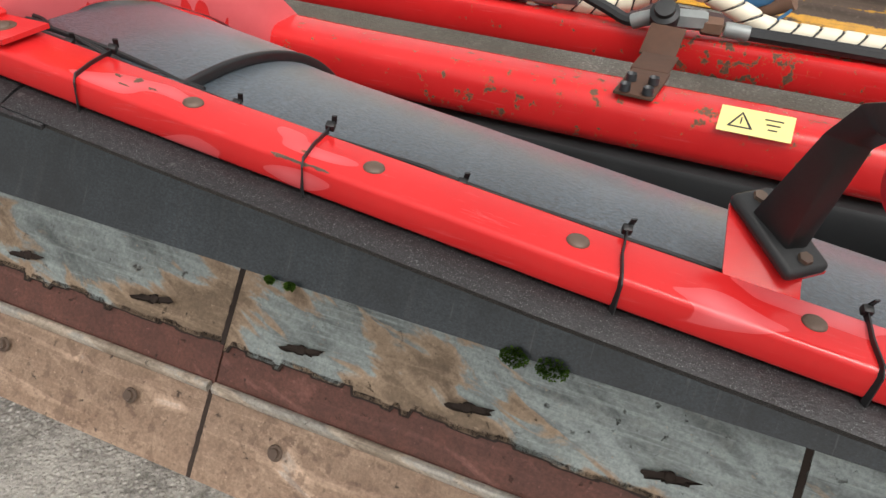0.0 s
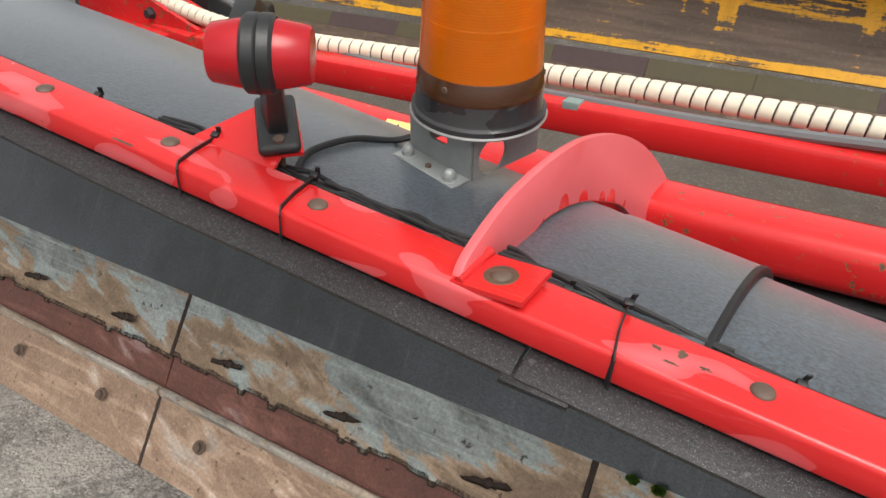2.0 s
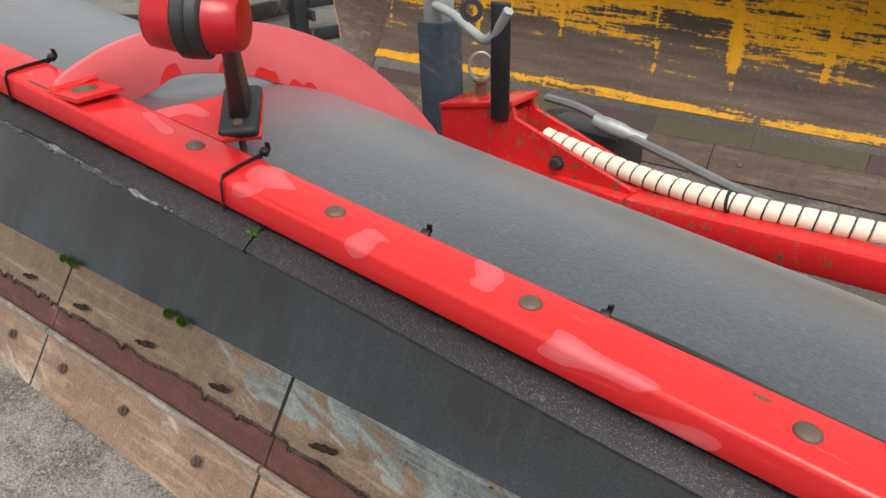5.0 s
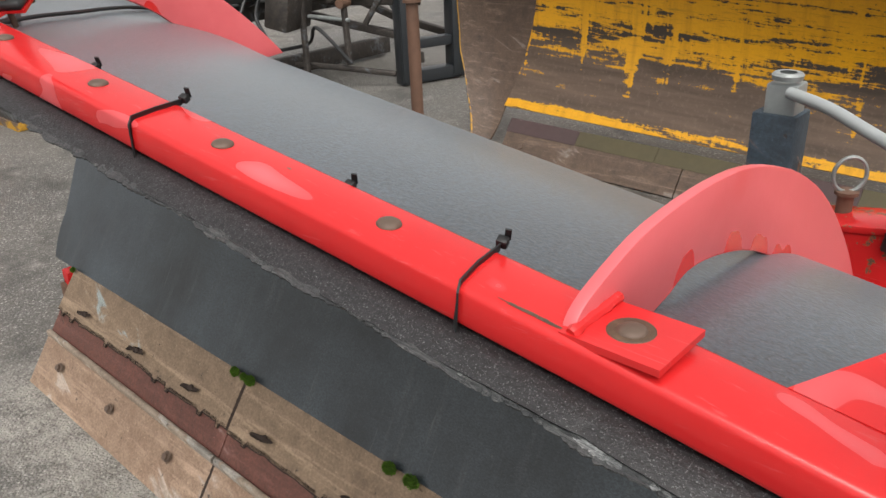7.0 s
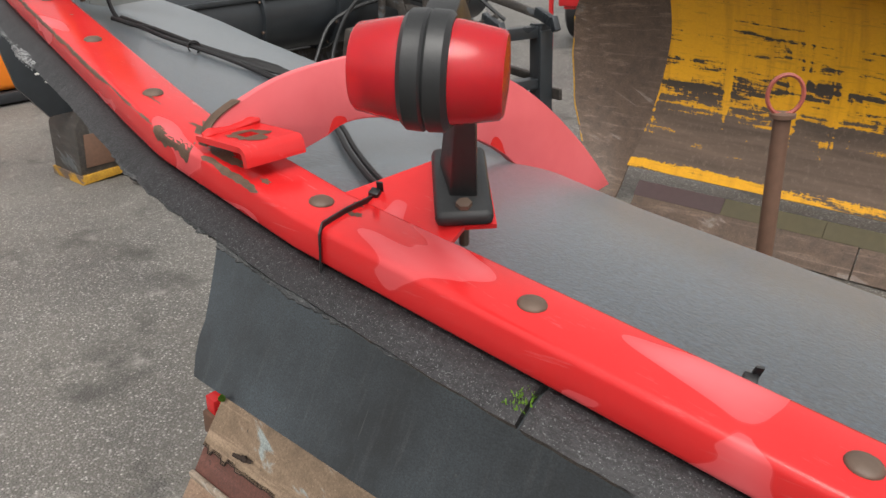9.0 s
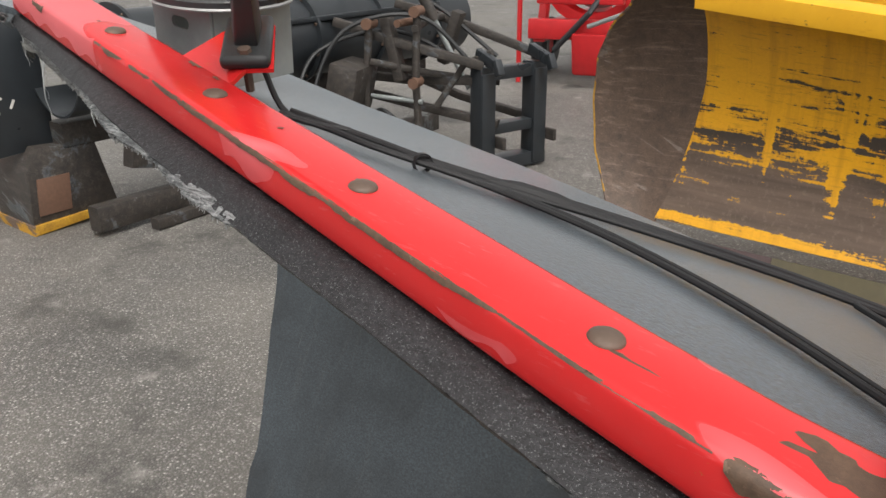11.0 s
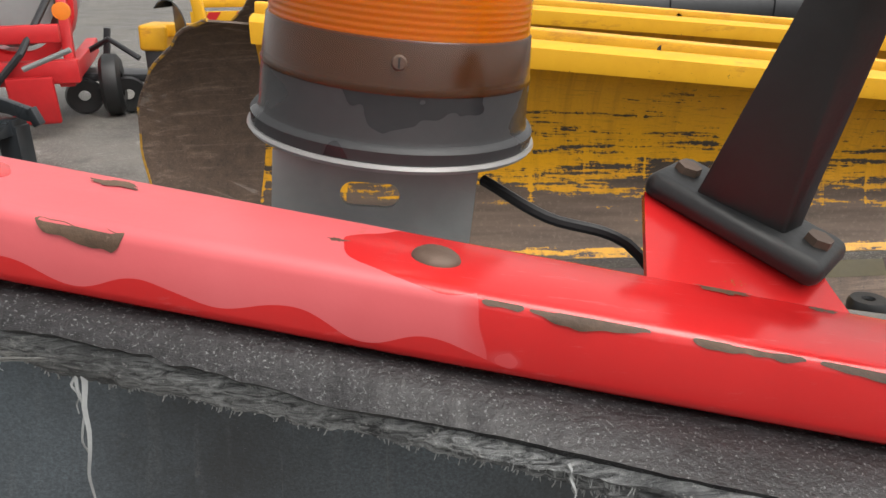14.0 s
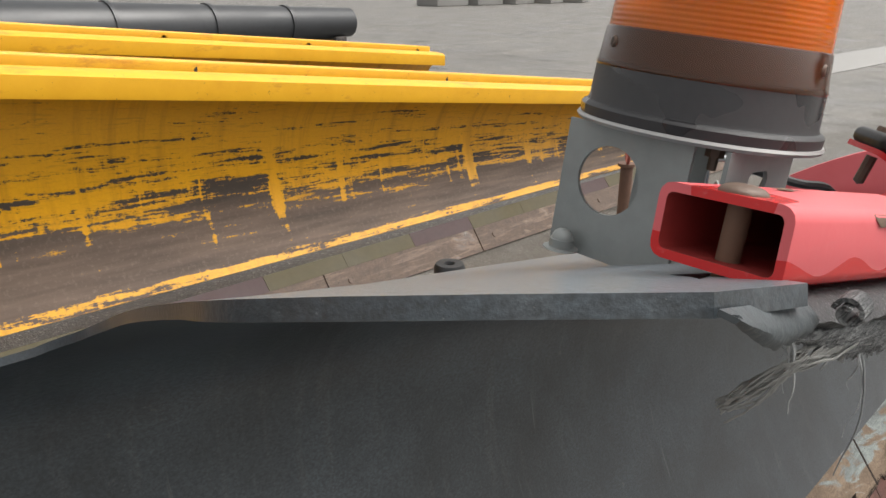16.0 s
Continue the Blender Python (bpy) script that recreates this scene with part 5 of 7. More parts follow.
# ---- cables and ties on the rail ----
def on_curl(x, y, lift=0.004):
    """The point on top of the curl at (x, y)."""
    lo, hi = 0.4, 1.0
    for _ in range(40):
        m = (lo + hi) / 2
        if curl(x, m)[0] > y:
            lo = m
        else:
            hi = m
    return Vector((x, y, curl(x, lo)[1] + lift + 0.0095))


def cable(name, pts, r, label, group="", mat=None, n=6):
    t = part(name, sweep(smooth_line(pts, n), ring(r, 8)), mat or CABLE)
    return tagged(t, label, "cable", group)


rnd = random.Random(5)
for k, (off, r) in enumerate(((0.0350, 0.0040), (0.0435, 0.0038), (0.051, 0.0032))):
    pts = []
    x = 0.95 if k < 2 else 0.25
    stop = (-3.25, -3.10, -0.95)[k]
    while x > stop:
        wob = 0.009 * noise.noise(Vector((x * 6, k * 3.1, 0))) + (0.010 * max(0, noise.noise(Vector((x * 2.3, k, 4)))))
        y = rail_y(x) + off + wob
        pts.append(on_curl(x, y, 0.005 + (0.004 if k == 2 else 0.0)))
        x -= 0.045
    cable("cable", pts, r, "thin black cable tied along the back of the red rail", "cables on the rail", n=3)
for k in range(4):
    pts = []
    for i in range(26):
        x = -0.50 - 0.026 * i
        sway = 0.016 * noise.noise(Vector((x * 9, k * 2.7, 8))) + 0.010 * noise.noise(Vector((x * 23, k * 1.3, 2)))
        pts.append(on_curl(x, rail_y(x) + 0.040 + 0.005 * k + sway, 0.007 + 0.006 * abs(noise.noise(Vector((x * 7, k, 5))))))
    cable("cable", pts, 0.0030, "thin black cable bundled behind the red rail", "cables on the rail", n=3)
for k in range(2):
    pts = []
    for i in range(16):
        x = 0.06 - 0.022 * i
        sway = 0.012 * noise.noise(Vector((x * 11, k * 2.7, 3)))
        pts.append(on_curl(x, rail_y(x) + 0.040 + 0.010 * k + sway, 0.006 + 0.005 * k))
    cable("cable", pts, 0.0036, "thin black cable looping behind the red rail", "cables on the rail", n=3)
cable("cable", [on_curl(-0.960, 0.632), on_curl(-0.978, 0.666), on_curl(-0.982, 0.699), on_curl(-0.973, 0.75), on_curl(-0.945, 0.800), Vector((-0.905, 0.83, 0.845))], 0.0042, "black cable curving up to the amber beacon")
A_PTS = [(-3.99, 0.64), (-3.95, 0.66), (-3.90, 0.672), (-3.852, 0.684), (-3.80, 0.715), (-3.72, 0.76), (-3.64, 0.81), (-3.55, 0.86), (-3.45, 0.90)]
for k in range(2):
    cable("cable", [on_curl(x, y + 0.011 * k + 0.004 * math.sin(9 * i + k), 0.006 + 0.003 * k) for i, (x, y) in enumerate(A_PTS)], 0.0035, "black cable over the curled mouldboard to the end lamp", "end cables")
B_PTS = [(-3.86, 0.690), (-3.78, 0.712), (-3.68, 0.715), (-3.58, 0.690), (-3.50, 0.652), (-3.43, 0.610), (-3.36, 0.575), (-3.30, 0.552), (-3.262, 0.512)]
for k in range(2):
    cable("cable", [on_curl(x, y + 0.010 * k, 0.005) for x, y in B_PTS], 0.0030, "black cable passing under the loose red rib", "end cables")
cable("cable", [on_curl(x, y, 0.005) for x, y in ((-3.50, 0.87), (-3.45, 0.80), (-3.40, 0.735), (-3.35, 0.665), (-3.31, 0.59), (-3.27, 0.53))], 0.0031, "black cable across the curled mouldboard", "end cables")
cable("cable", [Vector((-4.10, 0.70, 1.375)), Vector((-4.07, 0.668, 1.362)), Vector((-4.03, 0.655, 1.350)), on_curl(-3.99, 0.65, 0.006), on_curl(-3.93, 0.675, 0.010)], 0.0032, "thin black cable from the end beacon")
# taped splice on the bundle
tagged(part("cable_splice", sweep([on_curl(-3.80, 0.722, 0.008), on_curl(-3.775, 0.736, 0.009), on_curl(-3.745, 0.752, 0.009), on_curl(-3.715, 0.768, 0.008)], ring(0.007, 8), scale=[0.4, 1, 1, 0.35]), CABLE), "taped black splice on the cable bundle", "cable splice")


def cable_tie(x, strap):
    """A nylon tie: a strap round the rail with its square head and tail, or only a head on the cables behind it."""
    t = thing("cable_tie", "black nylon tie strapped round the red rail" if strap else "black nylon tie bundling the cables", "cable tie", "ties on the rail")
    t.matrix_world = rail_at(x)
    w, h = RAIL_W / 2 + 0.0012, RAIL_H + 0.002
    yh = w + 0.002
    if strap:
        path = [(0, yh, 0.002), (0.001, w, 0.0016), (0.004, 0.0, 0.0016), (0.010, -w + 0.003, 0.0016), (0.011, -w, -0.003), (0.012, -w, -h), (0.008, 0, -h - 0.001)]
        part("strap", sweep([Vector(p) for p in path], [(-0.0008, -0.0032), (0.0008, -0.0032), (0.0008, 0.0032), (-0.0008, 0.0032)]), CABLE, t)
    low = 0.0 if strap else -0.011
    head = part("head", box((0.009, 0.008, 0.008), Matrix.Translation((0, yh + 0.003, 0.004 + low)) @ pose(0, 0, 0, 20, 0, 15), 0.0015), CABLE, t)
    part("tail", box((0.005, 0.0015, 0.012), Matrix.Translation((0.002, yh + 0.006, 0.010 + low)) @ pose(0, 0, 0, 25, 0, 30)), CABLE, t)
    return t


for x, strap in ((0.148, 1), (-0.047, 1), (-0.199, 0), (-0.337, 1), (-0.442, 0), (-0.586, 1), (-0.640, 0), (-0.918, 1), (-1.048, 1), (-1.227, 0), (-1.418, 1), (-1.631, 0), (-1.813, 0), (-2.022, 1), (-2.399, 1), (-2.554, 0), (-2.784, 1), (-2.95, 0), (-3.255, 1)):
    cable_tie(x, strap)
tagged(part("cable_tie", turned([(0.0080, -0.003), (0.0095, -0.003), (0.0095, 0.003), (0.0080, 0.003)], 14, Matrix.Translation(on_curl(-3.852, 0.689, 0.006)) @ pose(0, 0, 0, 90, 0, 60)), CABLE), "black nylon tie round the end cable bundle", "cable tie")

# the face is lined with a second sheet beyond a vertical seam
rows = []
for x in (1.2, 0.6, 0.0, -0.30, -0.48, -0.535):
    r = []
    for i in range(14):
        t = 0.012 + 0.5 * i / 13
        y, z = curl(x, t)
        y2, z2 = curl(x, t + 0.01)
        n = Vector((0, -(z2 - z), y2 - y)).normalized()
        r.append(Vector((x, y, z)) + n * 0.0035 * (1 if n.y < 0 else -1))
    rows.append(r)
part("face_sheet", sheet(rows, 0.003), FRONT, plough, "second layer of black plastic on the face")

# the end of the upper sheet laps over the next one
rows, edge = [], []
for i in range(30):
    t = 0.985 - 0.60 * i / 29
    r = []
    for x in (-0.524, -0.56, -0.60, -0.64, -0.68):
        y, z = curl(x, t)
        z += step_down(x, t)
        y2, z2 = curl(x, t - 0.01)
        n = Vector((0, z - z2 - step_down(x, t), y2 - y)).normalized()
        if n.z < 0:
            n = -n
        r.append(Vector((x, y, z)) + n * 0.0025)
        if x == -0.524:
            edge.append(Vector((x + 0.003, y, z)) + n * 0.0035)
    rows.append(r)
part("sheet_overlap", sheet(rows, 0.007), SHEET, plough, "lapped end of the upper plastic sheet")
# black strip put in for the shade of the recessed gap
part("gap_shade_strip", sweep(edge[1:27], rrect(0.009, 0.013, 0.003)), CABLE, plough, "black strip standing in for the shaded gap at the lap")
# small loose flap at the lip
bm = box((0.062, 0.03, 0.006), Matrix(), 0.001)
fl = part("loose_flap", bm, LIP, plough, "loose end of black rubber strip")
fl.matrix_world = rail_at(-0.625, -0.047, -RAIL_H - 0.014) @ pose(0, 0, 0, 8, 0, 3)

# ---- the plough's push frame behind the blade ----
def bar(name, pts, w, h, r, mat, parent, label="", n=2):
    return part(name, sweep(pts, rrect(w, h, r, n)), mat, parent, label)


bar("cross_tube", [(1.4, 1.150, 0.628), (0.3, 1.140, 0.632), (-0.6, 1.131, 0.636), (-0.9, 1.131, 0.642), (-1.2, 1.136, 0.654), (-1.45, 1.136, 0.668), (-1.62, 1.136, 0.684)], 0.098, 0.082, 0.026, RED_FRAME, plough, "red pressed cross tube with rust spots", 4)
bar("push_beam", [(1.5, 1.425, 0.643), (-0.4, 1.425, 0.645), (-1.2, 1.428, 0.647), (-2.02, 1.41, 0.658)], 0.075, 0.062, 0.010, RED_FRAME, plough, "red square push beam with scuffed edge")
bar("push_beam", [(-2.00, 1.40, 0.652), (-2.20, 1.43, 0.66), (-2.46, 1.44, 0.66), (-2.62, 1.45, 0.62)], 0.080, 0.080, 0.010, RED_FRAME, plough, "red square push beam")
# upright hinge box with sloping web
web = bmesh.new()
for yy in (1.395, 1.475):
    vs = [(-2.47, 0.64), (-2.47, 0.80), (-2.28, 0.832), (-2.27, 0.80), (-2.00, 0.70), (-2.00, 0.64)]
    a = [web.verts.new((x, yy - 0.006, z)) for x, z in vs]
    b = [web.verts.new((x, yy + 0.006, z)) for x, z in vs]
    web.faces.new(a)
    web.faces.new(b[::-1])
    for i in range(len(vs)):
        j = (i + 1) % len(vs)
        web.faces.new((a[i], b[i], b[j], a[j]))
part("hinge_cheek", web, RED_FRAME, plough, "red hinge cheeks with sloping top")
part("hinge_cap", box((0.20, 0.10, 0.012), pose(-2.372, 1.435, 0.816, 0, -9.5, 0), 0.002), RED_FRAME, plough)
part("hinge_block", box((0.17, 0.07, 0.16), pose(-2.375, 1.435, 0.725), 0.003), RED_FRAME, plough)
part("side_shelf", box((0.26, 0.06, 0.010), pose(-2.22, 1.365, 0.685, 0, 3, 0), 0.002), RED_FRAME, plough)
part("hinge_bolt", turned([(0, 0.014), (0.012, 0.014), (0.013, 0), (0.018, -0.001), (0.018, -0.004)], 6, pose(-2.165, 1.387, 0.725, 90, 0, 0)), BLACKP, plough)
# long black rubber strip under the tube
bar("rubber_strip", [(1.4, 1.12, 0.535), (-0.4, 1.11, 0.54), (-1.4, 1.10, 0.55)], 0.06, 0.10, 0.012, BLACK, plough, "black rubber strip under the tube")
# hose clamp bracket on the tube
cl = part("hose_bracket", box((0.056, 0.105, 0.005), pose(-0.126, 1.142, 0.680, 0, 0, -3), 0.001), RUST_DARK, plough, "rusty folded hose bracket with four socket screws")
part("bracket_web", box((0.056, 0.100, 0.005), pose(-0.126, 1.240, 0.677, -5, 0, 0), 0.001), RUST_DARK, cl)
part("bracket_upright", box((0.057, 0.062, 0.005), pose(-0.130, 1.312, 0.688, 32, 0, -4), 0.001), RUST_DARK, cl)
for dx in (-0.016, 0.016):
    for dy in (-0.018, 0.016):
        part("socket_screw", turned([(0.004, 0.006), (0.0075, 0.010), (0.008, 0.0)], 12, pose(-0.126 + dx, 1.118 + dy * 1.2, 0.684)), BLACKP, cl)
valve = thing("hose_coupling", "rusty and black hydraulic couplings on the red beam", "coupling")
part("body", turned([(0, -0.024), (0.021, -0.024), (0.024, -0.01), (0.024, 0.016), (0.017, 0.020), (0.016, 0.028), (0, 0.029)], 20, pose(-0.142, 1.372, 0.708, 40, 0, 0)), BLACK, valve)
part("nut", turned([(0, -0.026), (0.014, -0.026), (0.017, -0.022), (0.017, 0.020), (0.014, 0.026), (0, 0.026)], 6, pose(-0.102, 1.388, 0.706, 0, 90, 12)), GALV, valve)
part("elbow", sweep(smooth_line([(-0.155, 1.385, 0.704), (-0.178, 1.386, 0.696), (-0.195, 1.387, 0.688)], 4), ring(0.013, 10)), GALV, valve)
part("nut", turned([(0, -0.018), (0.014, -0.018), (0.016, -0.014), (0.016, 0.014), (0, 0.018)], 6, pose(-0.066, 1.394, 0.699, 0, 92, 10)), RUST, valve)
part("ferrule", turned([(0, -0.022), (0.012, -0.022), (0.013, -0.018), (0.013, 0.018), (0, 0.022)], 16, pose(-0.026, 1.400, 0.695, 0, 94, 8)), GALV, valve)
part("nut", turned([(0, -0.012), (0.015, -0.012), (0.016, 0.0), (0.012, 0.012), (0, 0.012)], 6, pose(-0.146, 1.398, 0.740, 15, 0, 0)), RUST, valve)
blue = thing("blue_coupling", "bright blue dust cap on a rusty coupling", "coupling")
part("cap", turned([(0, -0.026), (0.019, -0.026), (0.022, -0.012), (0.022, 0.018), (0.018, 0.027), (0, 0.028)], 20, pose(-0.012, 1.475, 0.738, 20, 60, 10)), plain("blue_plastic", (0.03, 0.14, 0.32), 0.45, 0, 0.2, 30), blue)
part("stem", turned([(0, -0.02), (0.015, -0.02), (0.015, 0.035), (0, 0.035)], 12, pose(0.016, 1.470, 0.724, 20, 60, 10)), RUST, blue)
part("cord", sweep(smooth_line([(0.0, 1.462, 0.760), (0.030, 1.455, 0.752), (0.044, 1.455, 0.728), (0.030, 1.450, 0.710), (0.036, 1.450, 0.694)], 6), ring(0.003, 6)), plain("blue_cord", (0.03, 0.12, 0.25), 0.6, 0, 0.2, 60), blue)


# ---- hydraulic hoses with spiral guard ----
def spiral_hose(pts, r, pitch, lean, label):
    """A black hose wound with a cream plastic strip: each turn of the strip stands proud."""
    t = thing("hydraulic_hose", label, "hose", "hoses on the push beam")
    line = smooth_line(pts, 14)
    part("hose", sweep(line, ring(r * 0.86, 10)), BLACK, t)
    fr = frames(line)
    d = [0.0]
    for a, b in zip(fr, fr[1:]):
        d.append(d[-1] + (b[0] - a[0]).length)
    def at(s):
        k = min(max(np.searchsorted(d, s) - 1, 0), len(d) - 2)
        q = (s - d[k]) / max(d[k + 1] - d[k], 1e-9)
        return fr[k][0].lerp(fr[k + 1][0], q), fr[k][1].lerp(fr[k + 1][1], q).normalized(), fr[k][2].lerp(fr[k + 1][2], q).normalized()
    s = 0.0
    while s < d[-1] - pitch:
        bm = bmesh.new()
        rings = []
        wd = pitch * 0.90
        for q, rr in ((0.0, r * 0.84), (0.06, r * 0.97), (0.2, r), (0.8, r), (0.94, r * 0.97), (1.0, r * 0.84)):
            row = []
            for i in range(12):
                a = 2 * math.pi * i / 12
                p, sd, up = at(s + q * wd + pitch * lean * math.sin(a))
                row.append(bm.verts.new(p + sd * (rr * math.cos(a)) + up * (rr * math.sin(a))))
            rings.append(row)
        for a_, b_ in zip(rings, rings[1:]):
            for i in range(12):
                j = (i + 1) % 12
                bm.faces.new((a_[i], a_[j], b_[j], b_[i]))
        part("spiral_turn", bm, CREAM, t)
        s += pitch
    return t


spiral_hose([(-2.246, 1.470, 0.746), (-2.12, 1.455, 0.725), (-1.98, 1.443, 0.708), (-1.82, 1.436, 0.700), (-1.6, 1.455, 0.695), (-1.35, 1.475, 0.692), (-1.1, 1.480, 0.698), (-0.85, 1.475, 0.700), (-0.62, 1.468, 0.700), (-0.43, 1.462, 0.700)], 0.021, 0.029, 0.10, "hydraulic hose wound with cream spiral guard")
spiral_hose([(-0.335, 1.44, 0.690), (-0.271, 1.44, 0.689), (-0.226, 1.44, 0.700), (-0.192, 1.44, 0.718), (-0.160, 1.44, 0.735), (-0.127, 1.44, 0.744), (-0.091, 1.44, 0.739), (-0.054, 1.44, 0.727), (-0.015, 1.44, 0.710), (0.03, 1.44, 0.696), (0.2, 1.44, 0.694), (0.5, 1.44, 0.694), (0.8, 1.44, 0.694)], 0.0185, 0.034, 0.35, "hydraulic hose wound with loose cream spiral guard")
cable("pressure_hose", [(-2.30, 1.56, 0.80), (-2.2, 1.55, 0.79), (-2.08, 1.53, 0.757), (-1.95, 1.50, 0.735), (-1.80, 1.48, 0.705), (-1.5, 1.44, 0.676), (-1.1, 1.435, 0.675), (-0.7, 1.425, 0.678), (-0.46, 1.42, 0.690), (-0.30, 1.42, 0.70)], 0.010, "grey pressure hose along the red beam", mat=GREYH)
cable("pressure_hose", [(-0.335, 1.425, 0.722), (-0.313, 1.402, 0.726), (-0.277, 1.398, 0.713), (-0.236, 1.394, 0.699), (-0.210, 1.390, 0.690), (-0.190, 1.387, 0.690)], 0.0105, "short black hose into the coupling", mat=BLACK)
cable("pressure_hose", [(-0.012, 1.401, 0.694), (0.06, 1.405, 0.693), (0.2, 1.41, 0.690), (0.5, 1.41, 0.688), (0.9, 1.41, 0.688)], 0.0115, "black pressure hose along the beam", mat=BLACK)
for p in ((-0.405, 1.435, 0.692), (-0.355, 1.435, 0.693)):
    tagged(part("hose_fitting", turned([(0, -0.028), (0.015, -0.028), (0.017, -0.02), (0.017, 0.004), (0.013, 0.008), (0.013, 0.028), (0, 0.028)], 6, pose(*p, 0, 90, 5)), GALV), "zinc-plated hexagonal hose fitting", "fitting", "fittings on the hose")
tagged(part("hose_fitting", turned([(0, -0.06), (0.014, -0.06), (0.018, -0.03), (0.018, 0.0), (0.014, 0.02), (0.014, 0.06), (0, 0.06)], 10, pose(-2.10, 1.53, 0.765, 0, 105, 8)), GALV), "grey crimped hose fitting", "fitting", "fittings on the hose")
for x in (-1.100, -0.982):
    c = tagged(part("pipe_clip", box((0.034, 0.03, 0.022), pose(x, 1.405, 0.672), 0.003), plain("green_grey_plastic", (0.20, 0.27, 0.25), 0.5, 0, 0.2, 40)), "pale green plastic pipe clip on the red beam", "pipe clip", "pipe clips")
tagged(part("cable_tie", turned([(0.0215, -0.003), (0.0235, -0.003), (0.0235, 0.003), (0.0215, 0.003)], 16, pose(-1.823, 1.436, 0.700, 0, 86, 3)), CABLE), "black tie round the cream hose", "cable tie")


# ---- warning stickers on the tube ----
def sticker(x, y, z, tilt, turn):
    t = thing("warning_sticker", "faded yellow warning sticker with black triangle", "sticker", "stickers on the red tube")
    t.matrix_world = pose(x, y, z, tilt, 0, turn)
    part("label_sheet", box((0.095, 0.042, 0.0008)), STICK, t)
    bm = bmesh.new()
    tri = [(-0.036, -0.012), (-0.002, -0.012), (-0.019, 0.015)]
    ins = [(-0.031, -0.0095), (-0.007, -0.0095), (-0.019, 0.0105)]
    o, i_ = [bm.verts.new((a, b, 0.0008)) for a, b in tri], [bm.verts.new((a, b, 0.0008)) for a, b in ins]
    for k in range(3):
        bm.faces.new((o[k], o[(k + 1) % 3], i_[(k + 1) % 3], i_[k]))
    part("triangle", bm, INK, t)
    part("mark", box((0.0018, 0.011, 0.0004), pose(-0.019, 0.0, 0.0008)), INK, t)
    for k in range(3):
        part("text_bar", box((0.024 - 0.006 * k, 0.0022, 0.0004), pose(0.022, 0.009 - 0.008 * k, 0.0008)), INK, t)
    return t


sticker(0.036, 1.1003, 0.6708, 30, 0.5)
sticker(-1.160, 1.0988, 0.6908, 30, 0)

# ---- parking jack, pins ----
jack = thing("parking_jack", "blue-grey parking jack with cranked grey handle", "jack")
part("post", box((0.075, 0.07, 0.98), pose(-2.535, 1.475, 0.475), 0.004), BLUE, jack, "chipped blue-grey square post")
part("socket", box((0.052, 0.05, 0.06), pose(-2.53, 1.47, 0.985), 0.004), GALV, jack)
part("cap", turned([(0.014, 0.0), (0.024, 0.0), (0.026, 0.008), (0.022, 0.012), (0.014, 0.012)], 20, pose(-2.527, 1.458, 1.022)), GALV, jack)
part("handle", sweep(smooth_line([(-2.515, 1.44, 1.005), (-2.44, 1.41, 0.995), (-2.36, 1.37, 0.975), (-2.315, 1.35, 0.967), (-2.285, 1.345, 0.985), (-2.244, 1.331, 1.032)], 6), ring(0.010, 10)), plain("grey_paint", (0.30, 0.32, 0.32), 0.45, 0, 0.25, 30), jack, "grey painted tube handle")
lev = thing("lock_lever", "black steel lock lever on the red hinge", "lever")
part("blade", box((0.040, 0.012, 0.26), pose(-2.285, 1.36, 0.92, 14, 5, 20), 0.004), BLACKP, lev)
part("loop", turned([(0.012, -0.006), (0.022, -0.006), (0.022, 0.006), (0.012, 0.006)], 16, pose(-2.300, 1.29, 1.035, 90, 0, 30)), BLACKP, lev)


def ring_pin(x, y, z0, z1, r, mat, rmat, label):
    t = thing("ring_pin", label, "pin", "pins with rings")
    part("shank", turned([(0, z0), (0.013, z0), (0.013, z1), (0.019, z1 + 0.002), (0.019, z1 + 0.008), (0, z1 + 0.01)], 14, pose(x, y, 0)), mat, t)
    pts = [Vector((x + r * math.sin(2 * math.pi * i / 20) * 0.7, y + r * math.sin(2 * math.pi * i / 20) * 0.5, z1 + 0.006 + r - r * math.cos(2 * math.pi * i / 20))) for i in range(21)]
    part("ring", sweep(pts, ring(0.0035, 6), caps=False), rmat, t)
    return t


ring_pin(-2.405, 1.455, 0.70, 0.845, 0.030, RUST, GALV, "rusty pin with bright ring in the red hinge")
ring_pin(-3.230, 1.290, 0.0, 1.125, 0.030, RUST, plain("faded_red", (0.30, 0.07, 0.05), 0.6, 0, 0.4, 50), "tall rusty rod with red ring on top")
knob = thing("rubber_buffer", "black round rubber buffer on a stub", "buffer")
part("stub", turned([(0, 0), (0.03, 0), (0.03, 0.46), (0, 0.46)], 16, pose(-2.706, 2.287, 0)), BLACKP, knob)
part("pad", turned([(0.012, 0.45), (0.055, 0.45), (0.058, 0.47), (0.058, 0.49), (0.05, 0.505), (0.02, 0.505), (0.016, 0.495)], 24, pose(-2.706, 2.287, 0)), BLACK, knob)
bar("hitch_block", [(-2.30, 1.62, 0.70), (-2.1, 1.58, 0.70)], 0.10, 0.09, 0.02, BLACKP, plough, "black greasy hitch block")


